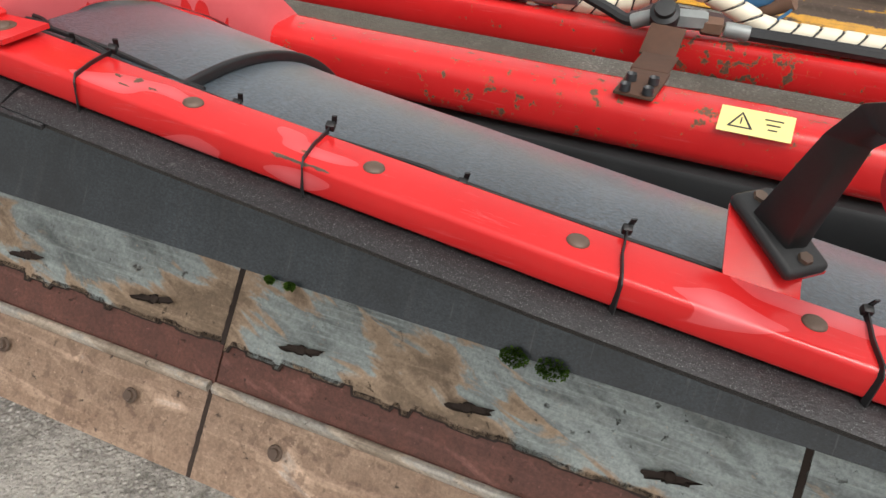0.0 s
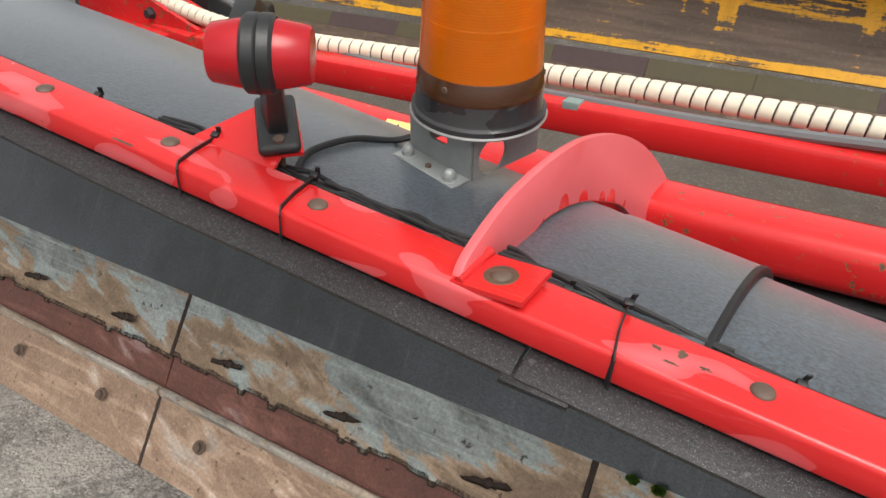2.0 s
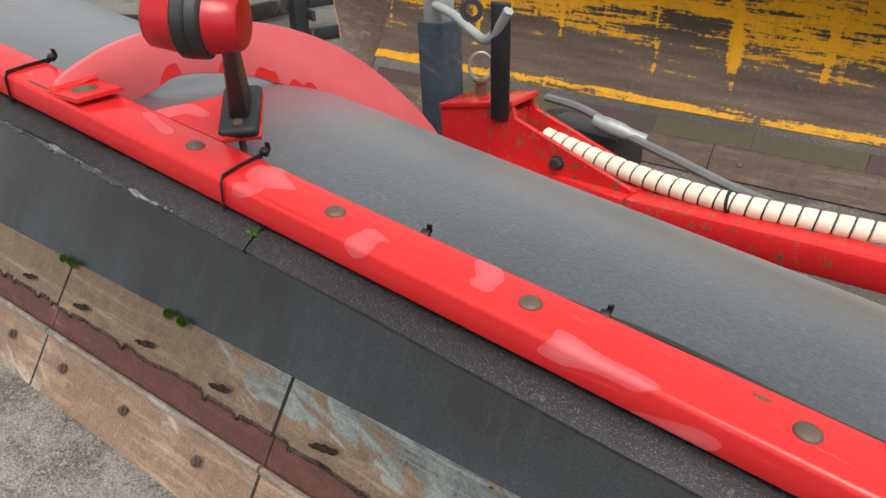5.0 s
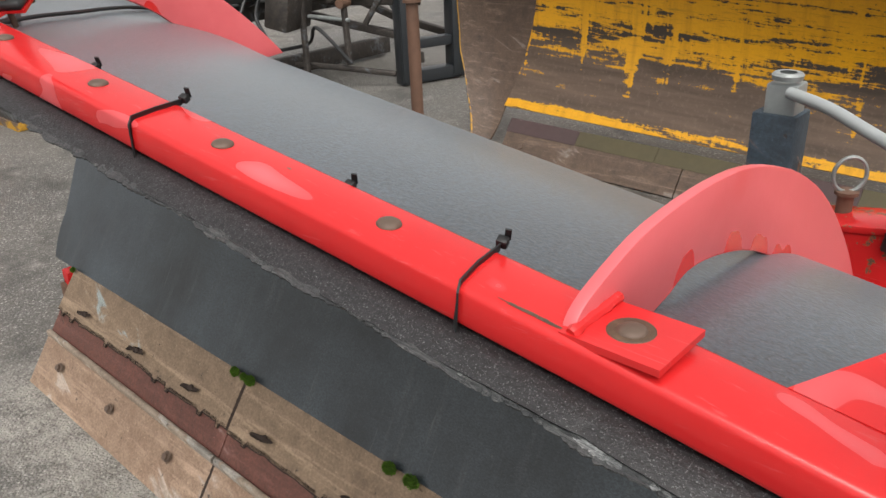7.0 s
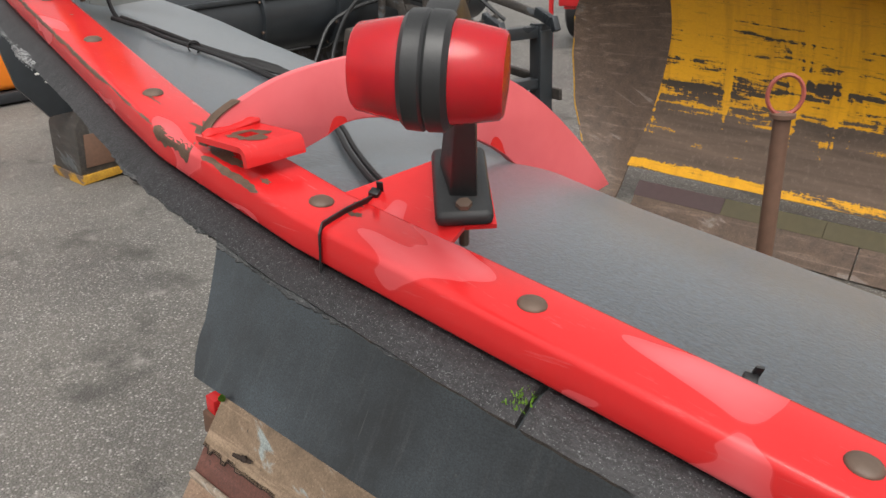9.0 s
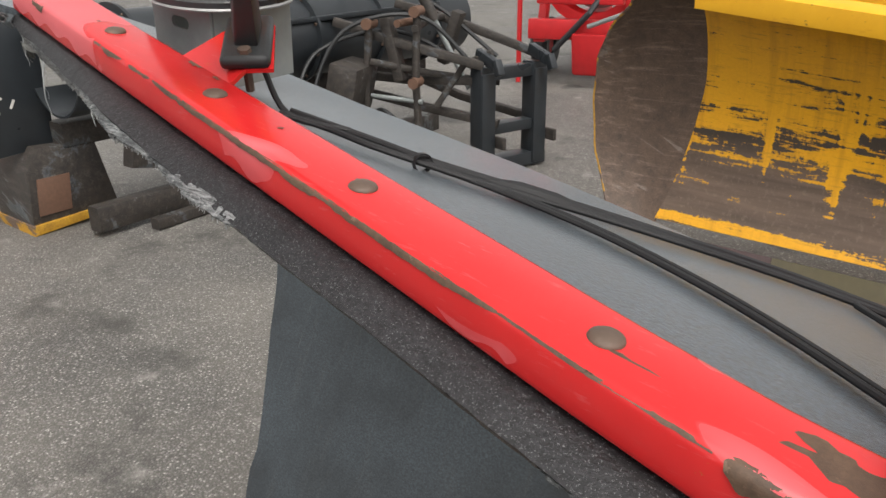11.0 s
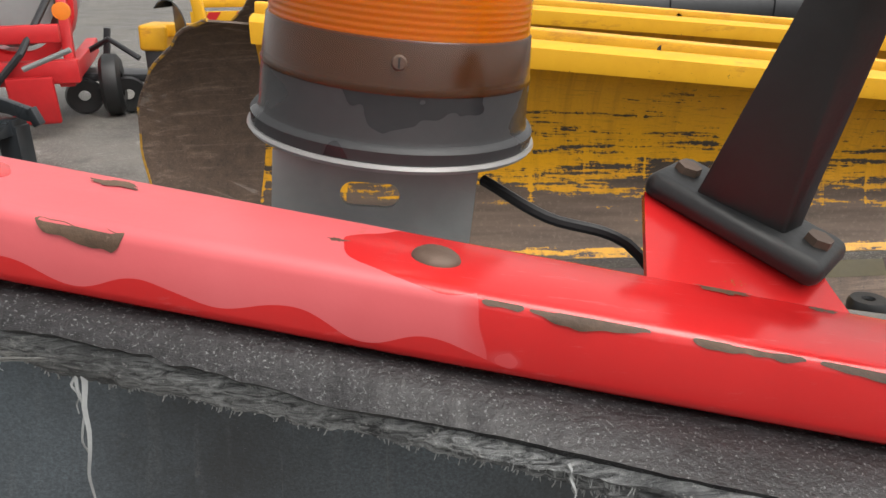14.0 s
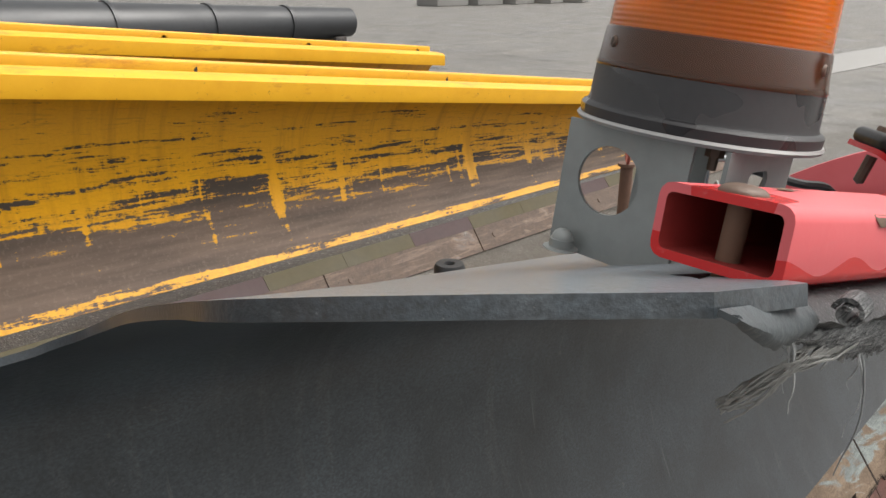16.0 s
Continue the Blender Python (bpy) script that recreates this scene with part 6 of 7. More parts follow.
# ---- moss tufts on the wear plates ----
def tuft(x, size, seed):
    rr = random.Random(seed)
    bm = bmesh.new()
    for _ in range(320):
        a, q = rr.uniform(0, 6.283), rr.random() ** 0.5
        px, py = q * size * math.cos(a) * 1.15, q * size * 0.75 * math.sin(a)
        h = size * 0.8 * (1 - q * q) + rr.uniform(0, 0.003)
        w = rr.uniform(0.0014, 0.0030)
        tw = rr.uniform(0, 3.14)
        dx, dy = w * math.cos(tw), w * math.sin(tw)
        lx, ly = rr.uniform(-0.004, 0.004), rr.uniform(-0.004, 0.004)
        v = [bm.verts.new((px - dx, py - dy, -0.002)), bm.verts.new((px + dx, py + dy, -0.002)), bm.verts.new((px + lx, py + ly, h))]
        bm.faces.new(v)
    t = part("moss", bm, MOSS, None, "", False)
    tagged(t, "small green moss tuft on the wear plate joint", "moss", "moss tufts")
    t.matrix_world = slope_frame(x, UP0, UP1, 0.02) @ pose(0, 0, 0.013)
    return t


def lip_moss(x, w, seed):
    rr = random.Random(seed)
    bm = bmesh.new()
    for _ in range(60):
        px_, py_ = rr.gauss(0, 0.004), rr.uniform(-w, 0.0)
        a = rr.uniform(0, 3.14)
        q = rr.uniform(0.0005, 0.0012)
        v = [bm.verts.new((px_ - q * math.cos(a), py_ - q * math.sin(a), -0.002)), bm.verts.new((px_ + q * math.cos(a), py_ + q * math.sin(a), -0.002)), bm.verts.new((px_ + rr.uniform(-0.002, 0.002), py_ + rr.uniform(-0.002, 0.002), rr.uniform(0.0005, 0.002)))]
        bm.faces.new(v)
    t = part("moss", bm, MOSS, None, "", False)
    tagged(t, "thin green moss along the seam of the rubber lip", "moss", "moss on the lip")
    t.matrix_world = rail_at(x, -0.032, -RAIL_H - 0.003)


for k, (x, w) in enumerate(((-3.052, 0.022), (-1.963, 0.010))):
    lip_moss(x, w, 40 + k)
for k, (x, sz) in enumerate(((-0.205, 0.020), (-0.145, 0.022), (-2.985, 0.016), (-2.925, 0.017), (-3.515, 0.014), (-3.455, 0.016), (-4.40, 0.010), (-0.60, 0.009), (-0.64, 0.008), (-3.48, 0.010))):
    tuft(x, sz, k)


# ---- the yellow ploughs ----
def far_curl(h, y0, t):
    p = [(y0, 0.02), (y0 + 0.36, 0.22), (y0 + 0.46, 0.86 * h), (y0 + 0.08, h)]
    s = 1 - t
    return tuple(s ** 3 * a + 3 * s * s * t * b + 3 * s * t * t * c + t ** 3 * d for a, b, c, d in zip(*p))


RUBBERS = [plain("olive_strip", (0.072, 0.060, 0.030), 0.7, 0, 0.4, 30), plain("purple_strip", (0.060, 0.036, 0.036), 0.7, 0, 0.4, 30)]
DOTS = plain("yellow_dots", (0.30, 0.19, 0.02), 0.6, 0, 0.3, 60)


def yellow_plough(x0, x1, h0, h1, y0, y1, label, detail=True):
    """A tapering yellow plough blade lying parallel to the red one, its high end at x0."""
    t = thing("yellow_snow_plough", label, "snow plough", "yellow ploughs in rows")

    def at(u):
        return x0 + (x1 - x0) * u, h0 + (h1 - h0) * u, y0 + (y1 - y0) * u
    rows, rows2 = [], []
    ts = np.linspace(0.20, 1, 30)
    for u in np.linspace(0, 1, 50):
        x, h, y = at(u)
        rows.append([(x - (1 - u) ** 3 * 0.13 * max(0.0, 1 - (v - 0.2) / 0.45) ** 1.3, *far_curl(h, y, v)) for v in ts])
        yy, zz = far_curl(h, y, 1.0)
        rows2.append([(x, yy - 0.012, zz - 0.075), (x, yy - 0.016, zz - 0.05), (x, yy - 0.014, zz + 0.004), (x, yy + 0.004, zz + 0.014), (x, yy + 0.10, zz + 0.022)])
    part("mouldboard", sheet(rows, 0.012, uv="one"), YEL, t, "yellow blade face scoured to brown steel in bands")
    part("top_flange", sheet(rows2, 0.008), YELP, t, "plain yellow top flange with rust specks")
    pts = [(at(u)[0], far_curl(at(u)[1], at(u)[2], 1.0)[0] + 0.20, at(u)[1] + 0.03) for u in (0, 0.5, 1)]
    beam = part("back_beam", sweep(pts, rrect(0.08, 0.08, 0.01)), YELP, t, "yellow stiffening beam")
    for u in np.linspace(0.03, 0.97, 5):
        p = at(u)
        part("plug", turned([(0, 0.02), (0.018, 0.02), (0.02, 0)], 10, pose(p[0], far_curl(p[1], p[2], 1.0)[0] + 0.18, p[1] + 0.03, 90, 0, 0)), BLACKP, beam)
    n = 6
    for k in range(n):
        a, _, ya = at(k / n)
        b, _, yb_ = at((k + 1) / n)
        rr = [[(a + 0.004, ya - 0.045 + 0.085 * q, 0.002 + 0.12 * q) for q in (0, 0.5, 1)], [(b - 0.004, yb_ - 0.045 + 0.085 * q, 0.002 + 0.12 * q) for q in (0, 0.5, 1)]]
        e = part("cutting_edge", sheet(rr, 0.012), WING, t, "brown rusty cutting edge", False)
        if not detail:
            continue
        for m in range(4):
            s = (m + 0.5) / 4
            ob = part("edge_bolt", turned([(0, 0.008), (0.013, 0.008), (0.017, 0)], 8), BOLT, e)
            ob.matrix_world = Matrix.Translation((a + (b - a) * s, ya - 0.014, 0.068)) @ pose(0, 0, 0, 54, 0, 0)
    if detail:
        m = 14
        for k in range(m):
            a, _, ya = at(k / m)
            b, _, yb_ = at((k + 1) / m)
            rr = [[(a + 0.001, ya + 0.036 + 0.05 * q, 0.116 + 0.062 * q) for q in (0, 1)], [(b - 0.001, yb_ + 0.036 + 0.05 * q, 0.116 + 0.062 * q) for q in (0, 1)]]
            e = part("backing_strip", sheet(rr, 0.014), RUBBERS[0 if k % 3 else 1], t, "olive strip with yellow dots" if k % 3 else "purple-brown strip", False)
            for s in (0.2, 0.5, 0.8):
                ob = part("dot", turned([(0, 0.0012), (0.007, 0.001), (0.009, 0)], 8), DOTS, e)
                ob.matrix_world = Matrix.Translation((a + (b - a) * s, ya + 0.055, 0.156)) @ pose(0, 0, 0, 52, 0, 0)
    # rounded steel end wing carrying the blade outwards, creased from its top corner down
    rows3 = []
    zz_, dx_ = [0.0, 0.05, 0.25, 0.47, 0.70, 0.90, 1.05, 1.17, 1.25], [0.16, 0.22, 0.37, 0.49, 0.53, 0.51, 0.42, 0.26, 0.03]
    for v in np.linspace(0.04, 1, 34):
        yy, zz = far_curl(h0, y0, v)
        w = float(np.interp(zz * 1.21 / h0, zz_, dx_))
        row = []
        for q in np.linspace(0, 1, 12):
            fold = max(0.0, 1 - abs(q - (0.25 + 0.75 * v)) / 0.5)
            row.append((x0 - 0.125 * max(0.0, min(1.0, 1 - (v - 0.2) / 0.45)) ** 1.3 * (1 - q) - q * w, yy - 0.07 * q * q + 0.025 * fold * w, zz + 0.02 * q * (v > 0.9)))
        rows3.append(row)
    part("end_wing", sheet(rows3, 0.008), WING, t, "rounded brown steel end wing")
    edge = [Vector(r[-1]) for r in rows3]
    part("wing_edge", sweep(edge, ring(0.009, 6)), YEDGE, t, "worn yellow edge of the end wing")
    return t


YEDGE = worn_steel("yellow_rim", (0.50, 0.27, 0.02), (0.30, 0.15, 0.015), (0.12, 0.08, 0.06), 0.50, 0.2)
yellow_plough(-4.63, 1.7, 1.265, 0.565, 3.34, 3.14, "yellow snow plough blade scoured to brown steel")
yellow_plough(-4.60, 0.18, 1.31, 0.85, 5.02, 5.02, "yellow snow plough parked behind another", False)


# ---- the yard behind: black plough on its carrier, frames, machines ----
DARK = plain("black_gloss_paint", (0.024, 0.028, 0.032), 0.32, 0, 0.5, 14, 0.25)
DIRTY = worn_steel("dirty_black_steel", (0.052, 0.042, 0.035), (0.018, 0.017, 0.016), (0.06, 0.065, 0.07), 0.58, 0.3)
ORANGE = plain("orange_paint", (0.75, 0.20, 0.015), 0.4, 0, 0.25, 10, 0.15)
REDM = plain("red_machine_paint", (0.52, 0.018, 0.022), 0.36, 0, 0.4, 12, 0.2)
PALE = plain("pale_concrete", (0.27, 0.265, 0.255), 0.85, 0, 0.2, 12, 0.5)
GREYP = plain("grey_tank_paint", (0.27, 0.28, 0.28), 0.42, 0, 0.3, 8, 0.15)
WHITE = plain("white_marking", (0.62, 0.60, 0.56), 0.7, 0, 0.25, 40, 0.3)

black = thing("black_snow_plough", "black snow plough lying on its back with ribbed curl", "snow plough")
CY, CZ, CR = -7.42, 0.88, 0.245
prof = []
for k in range(30):
    a = radians(-150 + 285 * k / 29)
    prof.append((CY + CR * math.cos(a), CZ + CR * math.sin(a)))
rows = []
for y in np.linspace(2.05, 5.3, 14):
    sc = 1.0 + 0.02 * (y - 2)
    rows.append([(CY + (px_ - CY) * sc, y, CZ + (pz_ - CZ) * sc) for px_, pz_ in prof])
part("curled_blade", sheet(rows, 0.012), DARK, black, "curled black blade with damp sheen")
for k, y in enumerate((2.42, 3.05, 3.66, 4.28, 4.90)):
    bm = turned([(CR + 0.005, -0.010), (CR + 0.055, -0.010), (CR + 0.055, 0.010), (CR + 0.005, 0.010)], 40, pose(CY, y, CZ, 90, 0, 0))
    part("ring_rib", bm, DARK, black, "flat black ring rib")
    for m in range(7):
        a = radians(-60 + 40 * m)
        part("rib_bolt", turned([(0, 0.010), (0.010, 0.010), (0.011, 0)], 6, pose(CY + (CR + 0.03) * math.cos(a), y - 0.012, CZ + (CR + 0.03) * math.sin(a), 90, 0, 0)), BOLT, black)
bar("tie_bar", [(-7.17, 2.45, 0.99), (-7.17, 3.05, 1.00), (-7.16, 4.9, 1.02)], 0.03, 0.03, 0.004, DARK, black)
bar("spine", [(-7.62, 2.1, 0.50), (-7.62, 5.2, 0.52)], 0.16, 0.14, 0.02, DIRTY, black, "heavy dirty black spine")
for y in (2.6, 3.4, 4.2):
    part("web", prism([(0.0, 0.0), (0.0, 0.16), (0.3, 0.1), (0.3, 0.0)], -0.008, 0.008), DIRTY, black).matrix_world = Matrix.Translation((-7.62, y, 0.56)) @ pose(0, 0, 0, 0, 0, 90)
bar("ground_beam", [(-7.26, 2.05, 0.10), (-7.28, 3.2, 0.10), (-7.30, 5.0, 0.10)], 0.10, 0.14, 0.012, DIRTY, black, "dirty black beam lying along the ground")
bar("ground_rail", [(-7.10, 2.30, 0.035), (-7.14, 3.0, 0.035), (-7.18, 3.5, 0.035)], 0.07, 0.06, 0.006, DIRTY, black, "dirty black rail beside the beam")
bar("carrier_beam", [(-7.25, 2.30, 0.42), (-7.25, 2.85, 0.31), (-7.27, 3.6, 0.16)], 0.10, 0.17, 0.012, DIRTY, black, "dirty black carrier beam")
# end shoe with yellow foot
shoe = part("end_shoe", prism([(1.86, 0.05), (1.88, 0.34), (1.96, 0.46), (2.28, 0.44), (2.36, 0.06)], -7.95, -7.55, 0.01), DIRTY, black, "scuffed steel end shoe")
part("shoe_foot", prism([(1.85, 0.0), (1.85, 0.055), (2.36, 0.075), (2.38, 0.035), (2.30, 0.03)], -7.97, -7.53, 0.004), YEDGE, shoe, "yellow foot edge")
part("shoe_plate", prism([(1.90, 0.10), (1.92, 0.30), (2.10, 0.30), (2.08, 0.10)], -7.55, -7.54, 0.002), RUST, shoe)
part("end_blade", prism([(1.80, 0.42), (1.66, 0.62), (1.62, 0.86), (1.72, 1.06), (1.95, 1.14), (2.12, 1.10), (2.12, 0.44)], -7.70, -7.66, 0.006), DARK, black, "black end of the blade with white scuffs")
for k, (y, z) in enumerate(((1.80, 0.68), (1.86, 0.72), (1.84, 0.64), (1.93, 0.69))):
    part("scuff", box((0.004, 0.05, 0.012), pose(-7.657, y, z, 20 * k, 0, 0)), WHITE, black, "white scuff")
    
# black coupling frame
frame_ = thing("coupling_frame", "black steel coupling frame with hooks standing on asphalt", "coupling frame")
fm = Matrix.Translation((-6.29, 4.22, 0)) @ pose(0, 0, 0, 0, 0, -17)


def fbox(name, size, at, rot=(0, 0, 0), mat=DARK, bev=0.006, par=None):
    ob = part(name, box(size, pose(*at, *rot), bev), mat, par or frame_)
    ob.matrix_world = fm
    return ob


for y in (0.0, 0.44):
    fbox("upright", (0.12, 0.070, 0.70), (0, y, 0.36))
    fbox("upright_flange", (0.02, 0.11, 0.64), (0.062, y + 0.02, 0.35))
    fbox("hook", (0.20, 0.05, 0.07), (0.06, y + 0.01, 0.76), (0, 18, 0))
    fbox("hook", (0.05, 0.05, 0.10), (0.17, y + 0.01, 0.72), (0, -25, 0))
    fbox("lug", (0.10, 0.03, 0.08), (0.10, y + 0.09, 0.22), (0, 0, 0), DIRTY)
fbox("cross_bar", (0.12, 0.56, 0.09), (0, 0.25, 0.06))
fbox("cross_bar", (0.10, 0.50, 0.07), (0, 0.25, 0.30))
fbox("cross_bar", (0.09, 0.56, 0.08), (0, 0.25, 0.66))
for pts in (([(-6.25, 4.2, 0.72), (-6.75, 3.95, 0.86), (-7.15, 3.8, 0.98)]), ([(-6.25, 4.25, 0.62), (-6.8, 4.1, 0.60), (-7.2, 4.0, 0.62)]), ([(-6.1, 4.75, 0.72), (-6.7, 4.5, 0.95), (-7.1, 4.35, 1.06)]), ([(-6.2, 4.3, 0.34), (-6.7, 4.15, 0.42), (-7.25, 4.05, 0.50)]), ([(-6.2, 4.75, 0.30), (-6.8, 4.7, 0.40), (-7.3, 4.7, 0.52)])):
    bar("strut", pts, 0.055, 0.055, 0.006, DIRTY, frame_, "dirty steel strut")
for pts in ([(-6.55, 3.92, 0.18), (-6.60, 3.95, 0.60), (-6.62, 4.0, 1.06)], [(-6.85, 3.75, 0.10), (-6.88, 3.78, 0.55), (-6.86, 3.82, 1.00)], [(-6.60, 3.95, 0.95), (-6.75, 4.30, 0.98), (-6.80, 4.70, 0.98)], [(-6.30, 4.15, 0.10), (-6.65, 3.95, 0.14), (-7.05, 3.80, 0.16)], [(-6.55, 4.10, 0.45), (-6.40, 4.20, 0.72), (-6.22, 4.25, 0.80)], [(-6.85, 3.8, 0.75), (-6.6, 4.1, 0.66), (-6.3, 4.45, 0.58)]):
    bar("tube", pts, 0.042, 0.042, 0.012, DIRTY, frame_, "black tubular brace")
for x, y, z in ((-6.62, 4.0, 1.05), (-6.86, 3.82, 0.98), (-6.60, 3.95, 0.62)):
    part("pivot", turned([(0, -0.06), (0.035, -0.06), (0.035, 0.06), (0, 0.06)], 14, pose(x, y, z, 90, 0, 20)), RUST, frame_, "rusty pivot boss")
for a, b, r in (((-6.62, 4.18, 0.98), (-6.42, 4.28, 0.55), 0.018), ((-6.95, 3.85, 0.52), (-6.55, 3.95, 0.50), 0.016)):
    ax = (Vector(b) - Vector(a))
    part("cylinder_rod", sweep([Vector(a), Vector(a) + ax * 0.5, Vector(b)], ring(r, 12)), GALV, frame_, "bright cylinder rod")
    part("cylinder", sweep([Vector(a) - ax * 0.5, Vector(a) - ax * 0.2, Vector(a)], ring(r * 2, 14)), DIRTY, frame_)
for k, pts in enumerate(([(-6.30, 4.2, 0.70), (-6.6, 4.0, 1.02), (-6.95, 3.7, 0.95), (-7.05, 3.5, 0.60), (-6.9, 3.45, 0.42)], [(-6.4, 4.35, 0.66), (-6.8, 4.0, 0.92), (-7.1, 3.6, 0.82), (-7.1, 3.35, 0.52)], [(-6.35, 4.5, 0.74), (-6.75, 4.3, 1.08), (-7.1, 4.1, 1.16), (-7.4, 4.0, 1.14)], [(-6.5, 3.9, 0.2), (-6.75, 3.8, 0.45), (-7.0, 3.9, 0.30), (-7.2, 3.7, 0.25)])):
    cable("pressure_hose", pts, 0.014, "black hydraulic hose looping between the frames", "hoses of the coupling frame", BLACK, 8)
bmk = part("valve_block", box((0.20, 0.35, 0.30), pose(-6.95, 3.72, 0.60, 0, 12, 20), 0.02), DIRTY, frame_, "rust-stained valve block")
part("yoke", box((0.07, 0.09, 0.42), pose(-6.78, 3.95, 0.82, 0, -14, 15), 0.01), DIRTY, frame_)
part("yoke", box((0.07, 0.09, 0.36), pose(-6.62, 4.35, 0.86, 0, 20, 10), 0.01), DIRTY, frame_)
part("yoke_pin", turned([(0, -0.1), (0.025, -0.1), (0.025, 0.1), (0, 0.1)], 12, pose(-6.72, 4.0, 0.98, 90, 0, 10)), RUST, frame_)
tagged(part("road_marking", box((0.24, 0.05, 0.005), pose(-6.90, 2.80, 0.0025, 0, 0, 52)), WHITE), "short white mark on the asphalt", "marking")


# orange machine at the yard's edge
om = thing("orange_machine", "orange municipal machine at the edge of the yard", "machine")
part("chassis", box((1.2, 1.5, 0.10), pose(-11.1, 2.0, 0.07), 0.02), BLACKP, om)
part("body", box((1.1, 1.5, 0.62), pose(-11.1, 2.05, 0.44), 0.06, 3), ORANGE, om, "orange body panel")
part("hood", box((0.8, 0.9, 0.35), pose(-11.2, 1.8, 0.92, 0, 8, 0), 0.08, 3), ORANGE, om)
part("step", box((0.5, 0.12, 0.05), pose(-10.5, 2.75, 0.16), 0.01), BLACKP, om)


# red machines with grey drum
def red_machine(x, y, turn, label):
    t = thing("red_trailer_machine", label, "machine", "red machines in the yard")
    t.matrix_world = pose(x, y, 0, 0, 0, turn) @ Matrix.Scale(1.28, 4)

    def p_(name, bm, mat, lab=""):
        return part(name, bm, mat, t, lab)
    p_("drum", turned([(0, -0.75), (0.20, -0.75), (0.31, -0.68), (0.33, -0.4), (0.33, 0.5), (0.29, 0.62), (0, 0.66)], 28, pose(0, 0, 0.92, 90, 0, 0)), GREYP, "grey steel drum")
    p_("hood", turned([(0.34, -0.10), (0.43, -0.10), (0.43, 0.10), (0.34, 0.10)], 28, pose(0, -0.62, 0.90, 90, 0, 0)), REDM, "red drum hoop")
    for s in (-1, 1):
        p_("side_beam", sweep([(s * 0.34, -1.0, 0.42), (s * 0.34, 0.2, 0.45), (s * 0.30, 1.0, 0.45)], rrect(0.10, 0.13, 0.01)), REDM)
        w = p_("wheel", turned([(0.10, -0.07), (0.20, -0.08), (0.24, -0.05), (0.245, 0), (0.24, 0.05), (0.20, 0.08), (0.10, 0.07)], 24, pose(s * 0.55, -0.2, 0.245, 0, 90, 0)), BLACK, "black tyre")
        part("rim", turned([(0, -0.03), (0.06, -0.05), (0.11, -0.04), (0.11, 0.04), (0.06, 0.05), (0, 0.03)], 16, pose(s * 0.55, -0.2, 0.245, 0, 90, 0)), REDM, w)
        p_("upright", box((0.07, 0.09, 0.70), pose(s * 0.36, -0.8, 0.70, -14, 0, 0), 0.01), REDM)
        p_("lamp", turned([(0, 0), (0.06, 0), (0.06, 0.04), (0, 0.05)], 14, pose(s * 0.38, -0.95, 0.86, 90, 0, 0)), ORANGE, "orange reflector")
    p_("cross_beam", box((0.86, 0.10, 0.16), pose(0, -0.98, 0.46), 0.012), REDM)
    p_("cross_beam", box((0.70, 0.09, 0.12), pose(0, -1.02, 0.72), 0.012), REDM)
    p_("guard", box((0.30, 0.03, 0.34), pose(0.12, -1.08, 0.28, 12, 0, 0), 0.02), REDM)
    p_("strut", sweep([(-0.2, -1.02, 0.3), (0.1, -1.1, 0.6), (0.3, -0.9, 0.95)], ring(0.025, 8)), BLACKP)
    p_("rod", sweep([(0.1, -1.12, 0.5), (0.42, -1.16, 0.62)], ring(0.018, 8)), GALV, "bright steel rod")
    p_("pole", sweep([(-0.55, -0.9, 0.0), (-0.55, -0.9, 1.5)], ring(0.022, 8)), REDM, "red upright pole")
    return t


red_machine(-7.60, 8.7, 12, "red trailed machine with a grey drum and wheels")
dm = thing("dark_implement", "black wheeled implement beside the red machine", "implement")
part("frame", box((0.9, 0.5, 0.08), pose(-6.95, 9.0, 0.36, 0, 4, 10), 0.01), BLACKP, dm)
for x in (-7.2, -6.75):
    part("wheel", turned([(0.06, -0.05), (0.17, -0.06), (0.19, 0), (0.17, 0.06), (0.06, 0.05)], 20, pose(x, 8.7, 0.19, 90, 0, 20)), BLACK, dm)
part("mast", box((0.06, 0.06, 0.5), pose(-7.0, 9.0, 0.6, 0, 10, 0), 0.008), BLACKP, dm)
part("arm", sweep([(-7.2, 8.9, 0.6), (-6.9, 8.8, 0.75), (-6.6, 8.75, 0.55)], ring(0.03, 8)), BLACKP, dm)

# yellow vehicle, curved black wing, chevron board
yv = thing("yellow_implement", "yellow steel implement with a black curved wing", "implement")
part("body", box((0.26, 0.5, 0.24), pose(-6.28, 8.4, 0.80, 0, 3, 0), 0.03, 3), YELP, yv, "yellow body")
part("skid", box((0.22, 0.4, 0.70), pose(-6.28, 8.4, 0.35), 0.03), BLACKP, yv)
part("beam", box((1.6, 0.12, 0.12), pose(-5.5, 8.3, 0.86), 0.015), YELP, yv)
part("post", box((0.10, 0.10, 0.8), pose(-5.80, 8.1, 1.05, 0, -6, 0), 0.01), YELP, yv)
rows = []
for v in np.linspace(0, 1, 14):
    a = radians(-70 + 200 * v)
    rows.append([(-6.02 + 0.16 * math.cos(a) * q - 0.02, 7.85 + 0.25 * (1 - q), 0.86 + 0.30 * math.sin(a)) for q in (0, 0.5, 1.0)])
part("black_wing", sheet(rows, 0.012), BLACKP, yv, "curved black wing plate")
board = thing("chevron_board", "red and yellow striped warning board on a yellow machine", "warning board")
part("panel", box((2.0, 0.03, 0.18), pose(-5.3, 10.0, 0.84), 0.004), YELP, board)
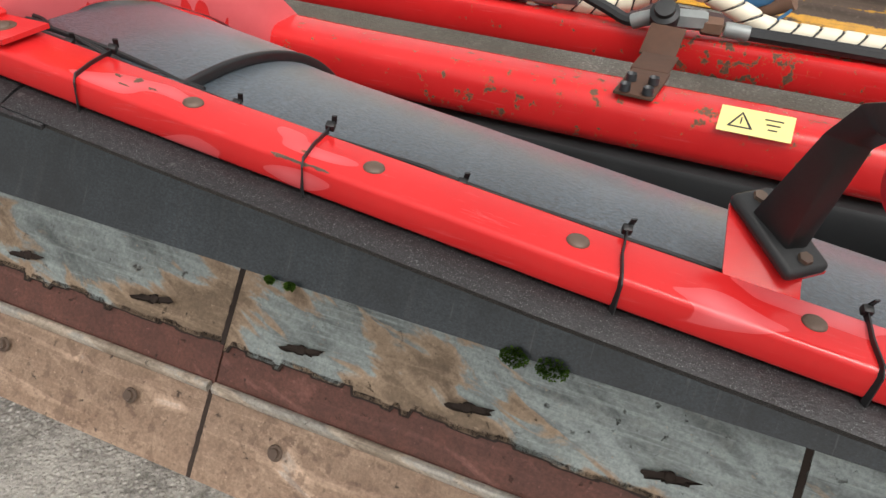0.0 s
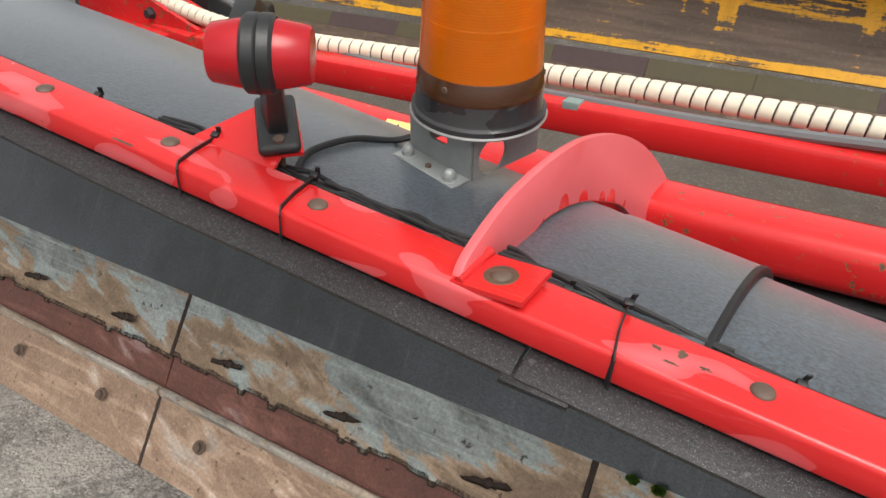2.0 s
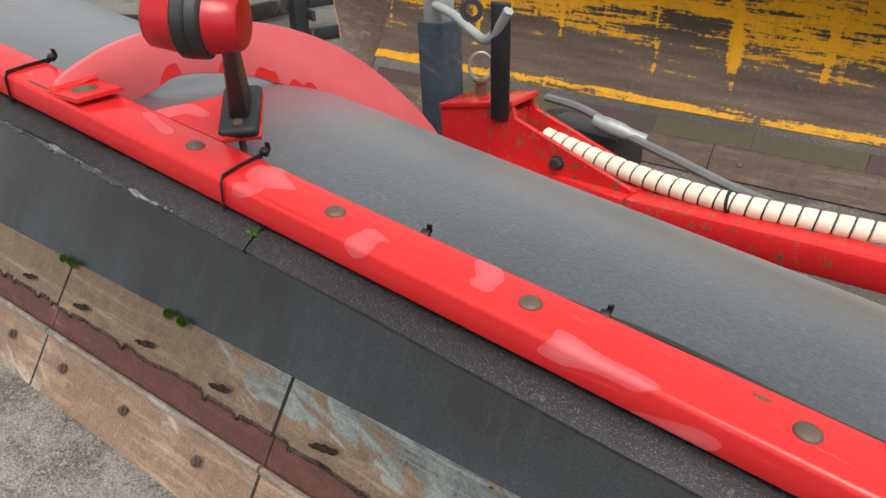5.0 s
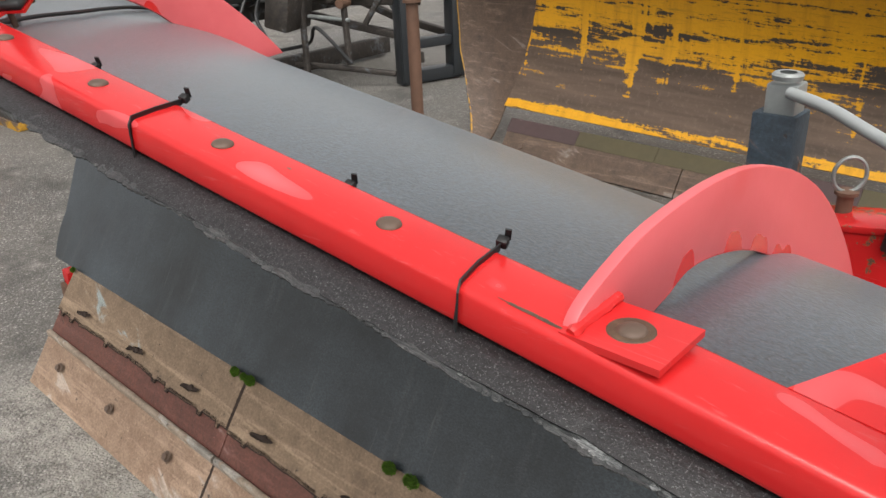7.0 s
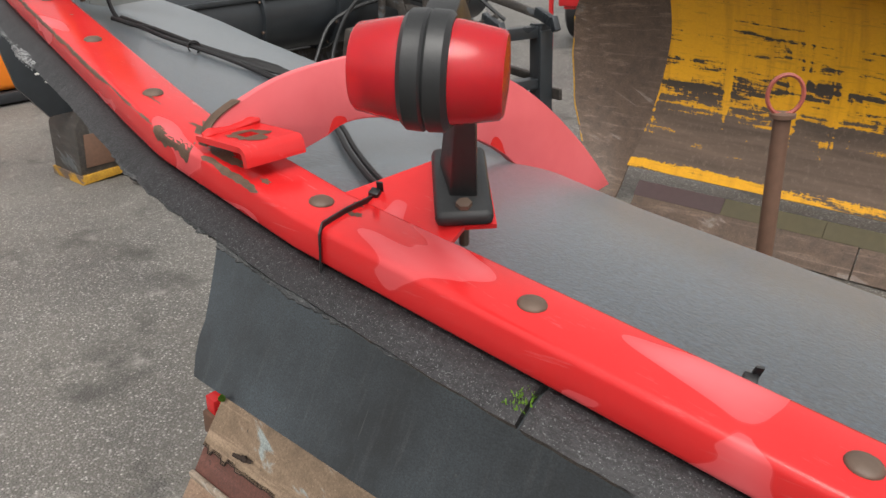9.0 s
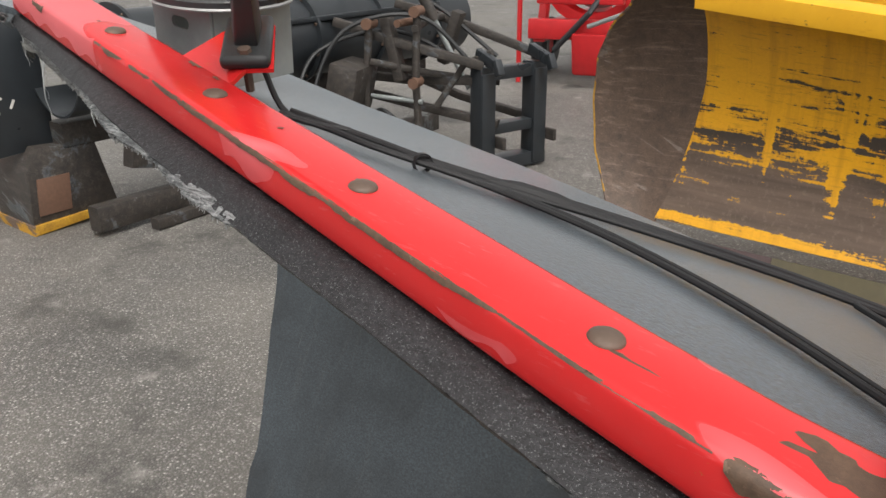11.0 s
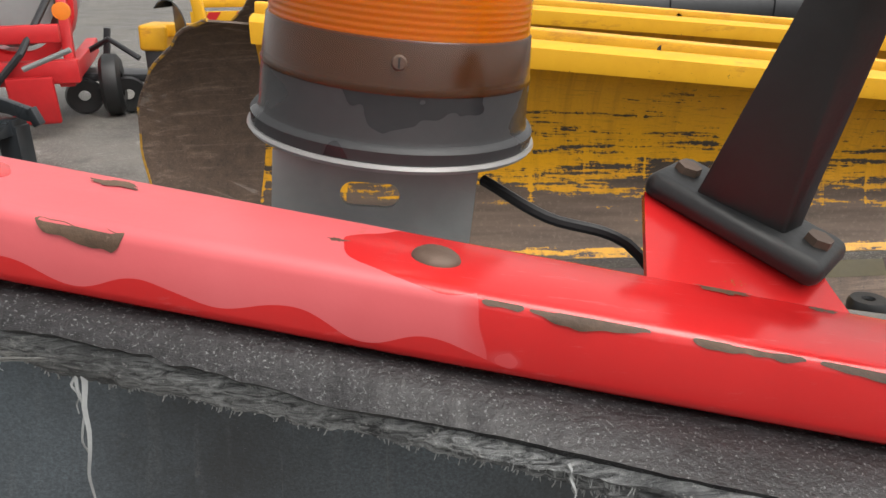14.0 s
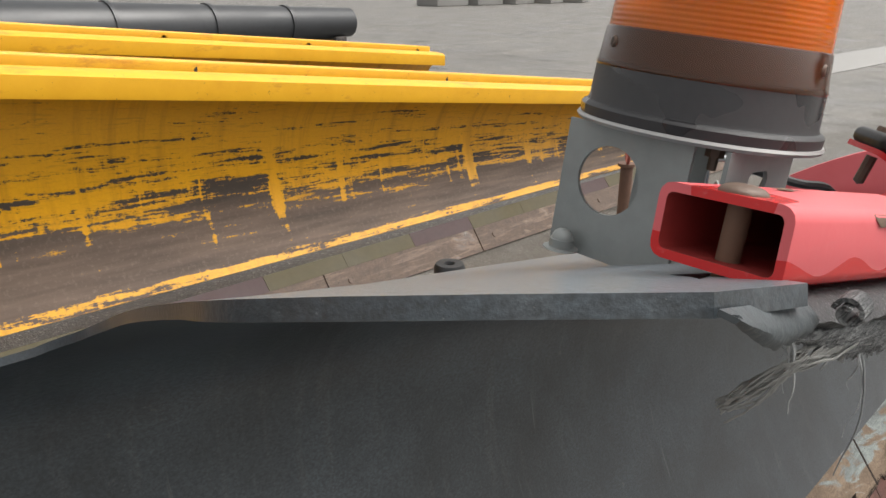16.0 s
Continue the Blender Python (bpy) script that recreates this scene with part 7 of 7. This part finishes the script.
for k in range(6):
    bm = bmesh.new()
    x = -6.2 + 0.33 * k
    vs = [bm.verts.new(p) for p in ((x, 9.981, 0.76), (x + 0.14, 9.981, 0.76), (x + 0.26, 9.981, 0.92), (x + 0.12, 9.981, 0.92))]
    bm.faces.new(vs)
    part("stripe", bm, REDM, board, "red diagonal stripe")
for x in (-6.1, -4.6):
    part("leg", box((0.08, 0.08, 0.76), pose(x, 10.05, 0.38), 0.008), YELP, board)
bar("top_bar", [(-6.2, 10.05, 1.02), (-4.4, 10.05, 1.02)], 0.08, 0.10, 0.01, YELP, board)

# long black curled blade behind the yellow rows
roll = thing("black_curled_blade", "long black curled plough blade with welded seams", "snow plough")
rows = []
for q in np.linspace(0, 1, 24):
    x = -2.35 + 4.8 * q
    r = 0.36 - 0.17 * q
    zc = 0.90 - 0.03 * q
    row = []
    for k in range(22):
        a = radians(-130 + 300 * k / 21)
        row.append((x, 9.1 + r * math.cos(a + 1.57), zc + r * math.sin(a + 1.57)))
    rows.append(row)
part("blade", sheet(rows, 0.015), BLACKP, roll, "tapering black curled blade")
for q in (0.30, 0.55, 0.78):
    r = 0.36 - 0.17 * q
    part("seam", turned([(r, -0.02), (r + 0.018, -0.02), (r + 0.018, 0.02), (r, 0.02)], 28, pose(-2.35 + 4.8 * q, 9.1, 0.90 - 0.03 * q, 0, 90, 0)), BLACKP, roll)
for x in (-2.0, 2.2):
    part("stand", box((0.20, 0.5, 0.70), pose(x, 9.2, 0.35), 0.02), DIRTY, roll)
for k, (x, y, s, mt) in enumerate(((-1.0, 10.4, 0.5, REDM), (-0.2, 10.5, 0.3, YELP), (1.9, 10.6, 0.34, ORANGE), (2.7, 10.6, 0.30, ORANGE), (3.0, 10.9, 0.25, BLACKP), (-3.4, 10.5, 0.6, REDM))):
    mch = thing("parked_implement", "small painted implement in the far row", "implement", "far row of implements")
    part("body", box((s * 1.2, 0.5, s), pose(x, y, 0.62 + s / 2, 0, 6 * (k % 3 - 1), 8), 0.04, 3), mt, mch)
    part("foot", box((s, 0.5, 0.62), pose(x, y, 0.31), 0.02), BLACKP, mch)
    part("arm", sweep([(x - s, y - 0.2, 0.7), (x, y - 0.3, 0.8), (x + s, y - 0.2, 0.6)], ring(0.04, 8)), BLACKP, mch)

# pale concrete strip and far stacks of grey blocks
tagged(part("pavement", box((9.0, 1.3, 0.02), pose(13.0, 5.25, 0.006, 0, 0, -3), 0.003), PALE), "pale concrete strip in the asphalt", "pavement", kind="structure")
for k in range(5):
    blk = part("stone_block", box((2.3, 1.5, 1.0 + 0.35 * (k % 2)), pose(25.0 + 2.6 * k, 29 - 0.2 * k, 0.50 + 0.175 * (k % 2), 0, 0, 6 * k), 0.06), PALE)
    tagged(blk, "grey concrete block at the far edge", "concrete block", "far concrete blocks")
yb2 = thing("yellow_box", "yellow painted steel box far across the yard", "box")
part("body", box((1.4, 1.0, 1.6), pose(28.5, 19.5, 0.8), 0.05), YELP, yb2)
part("plinth", box((1.5, 1.1, 0.14), pose(28.5, 19.5, 0.07), 0.02), BLACKP, yb2)
fence = thing("far_wall", "low grey wall along the far side of the yard", "wall", kind="structure")
part("wall", box((120, 0.5, 2.6), pose(0, 52, 1.3), 0.02), PALE, fence)
for k in range(9):
    part("pier", box((0.8, 0.7, 2.9), pose(-50 + 12 * k, 51.6, 1.45), 0.03), GREYP, fence)
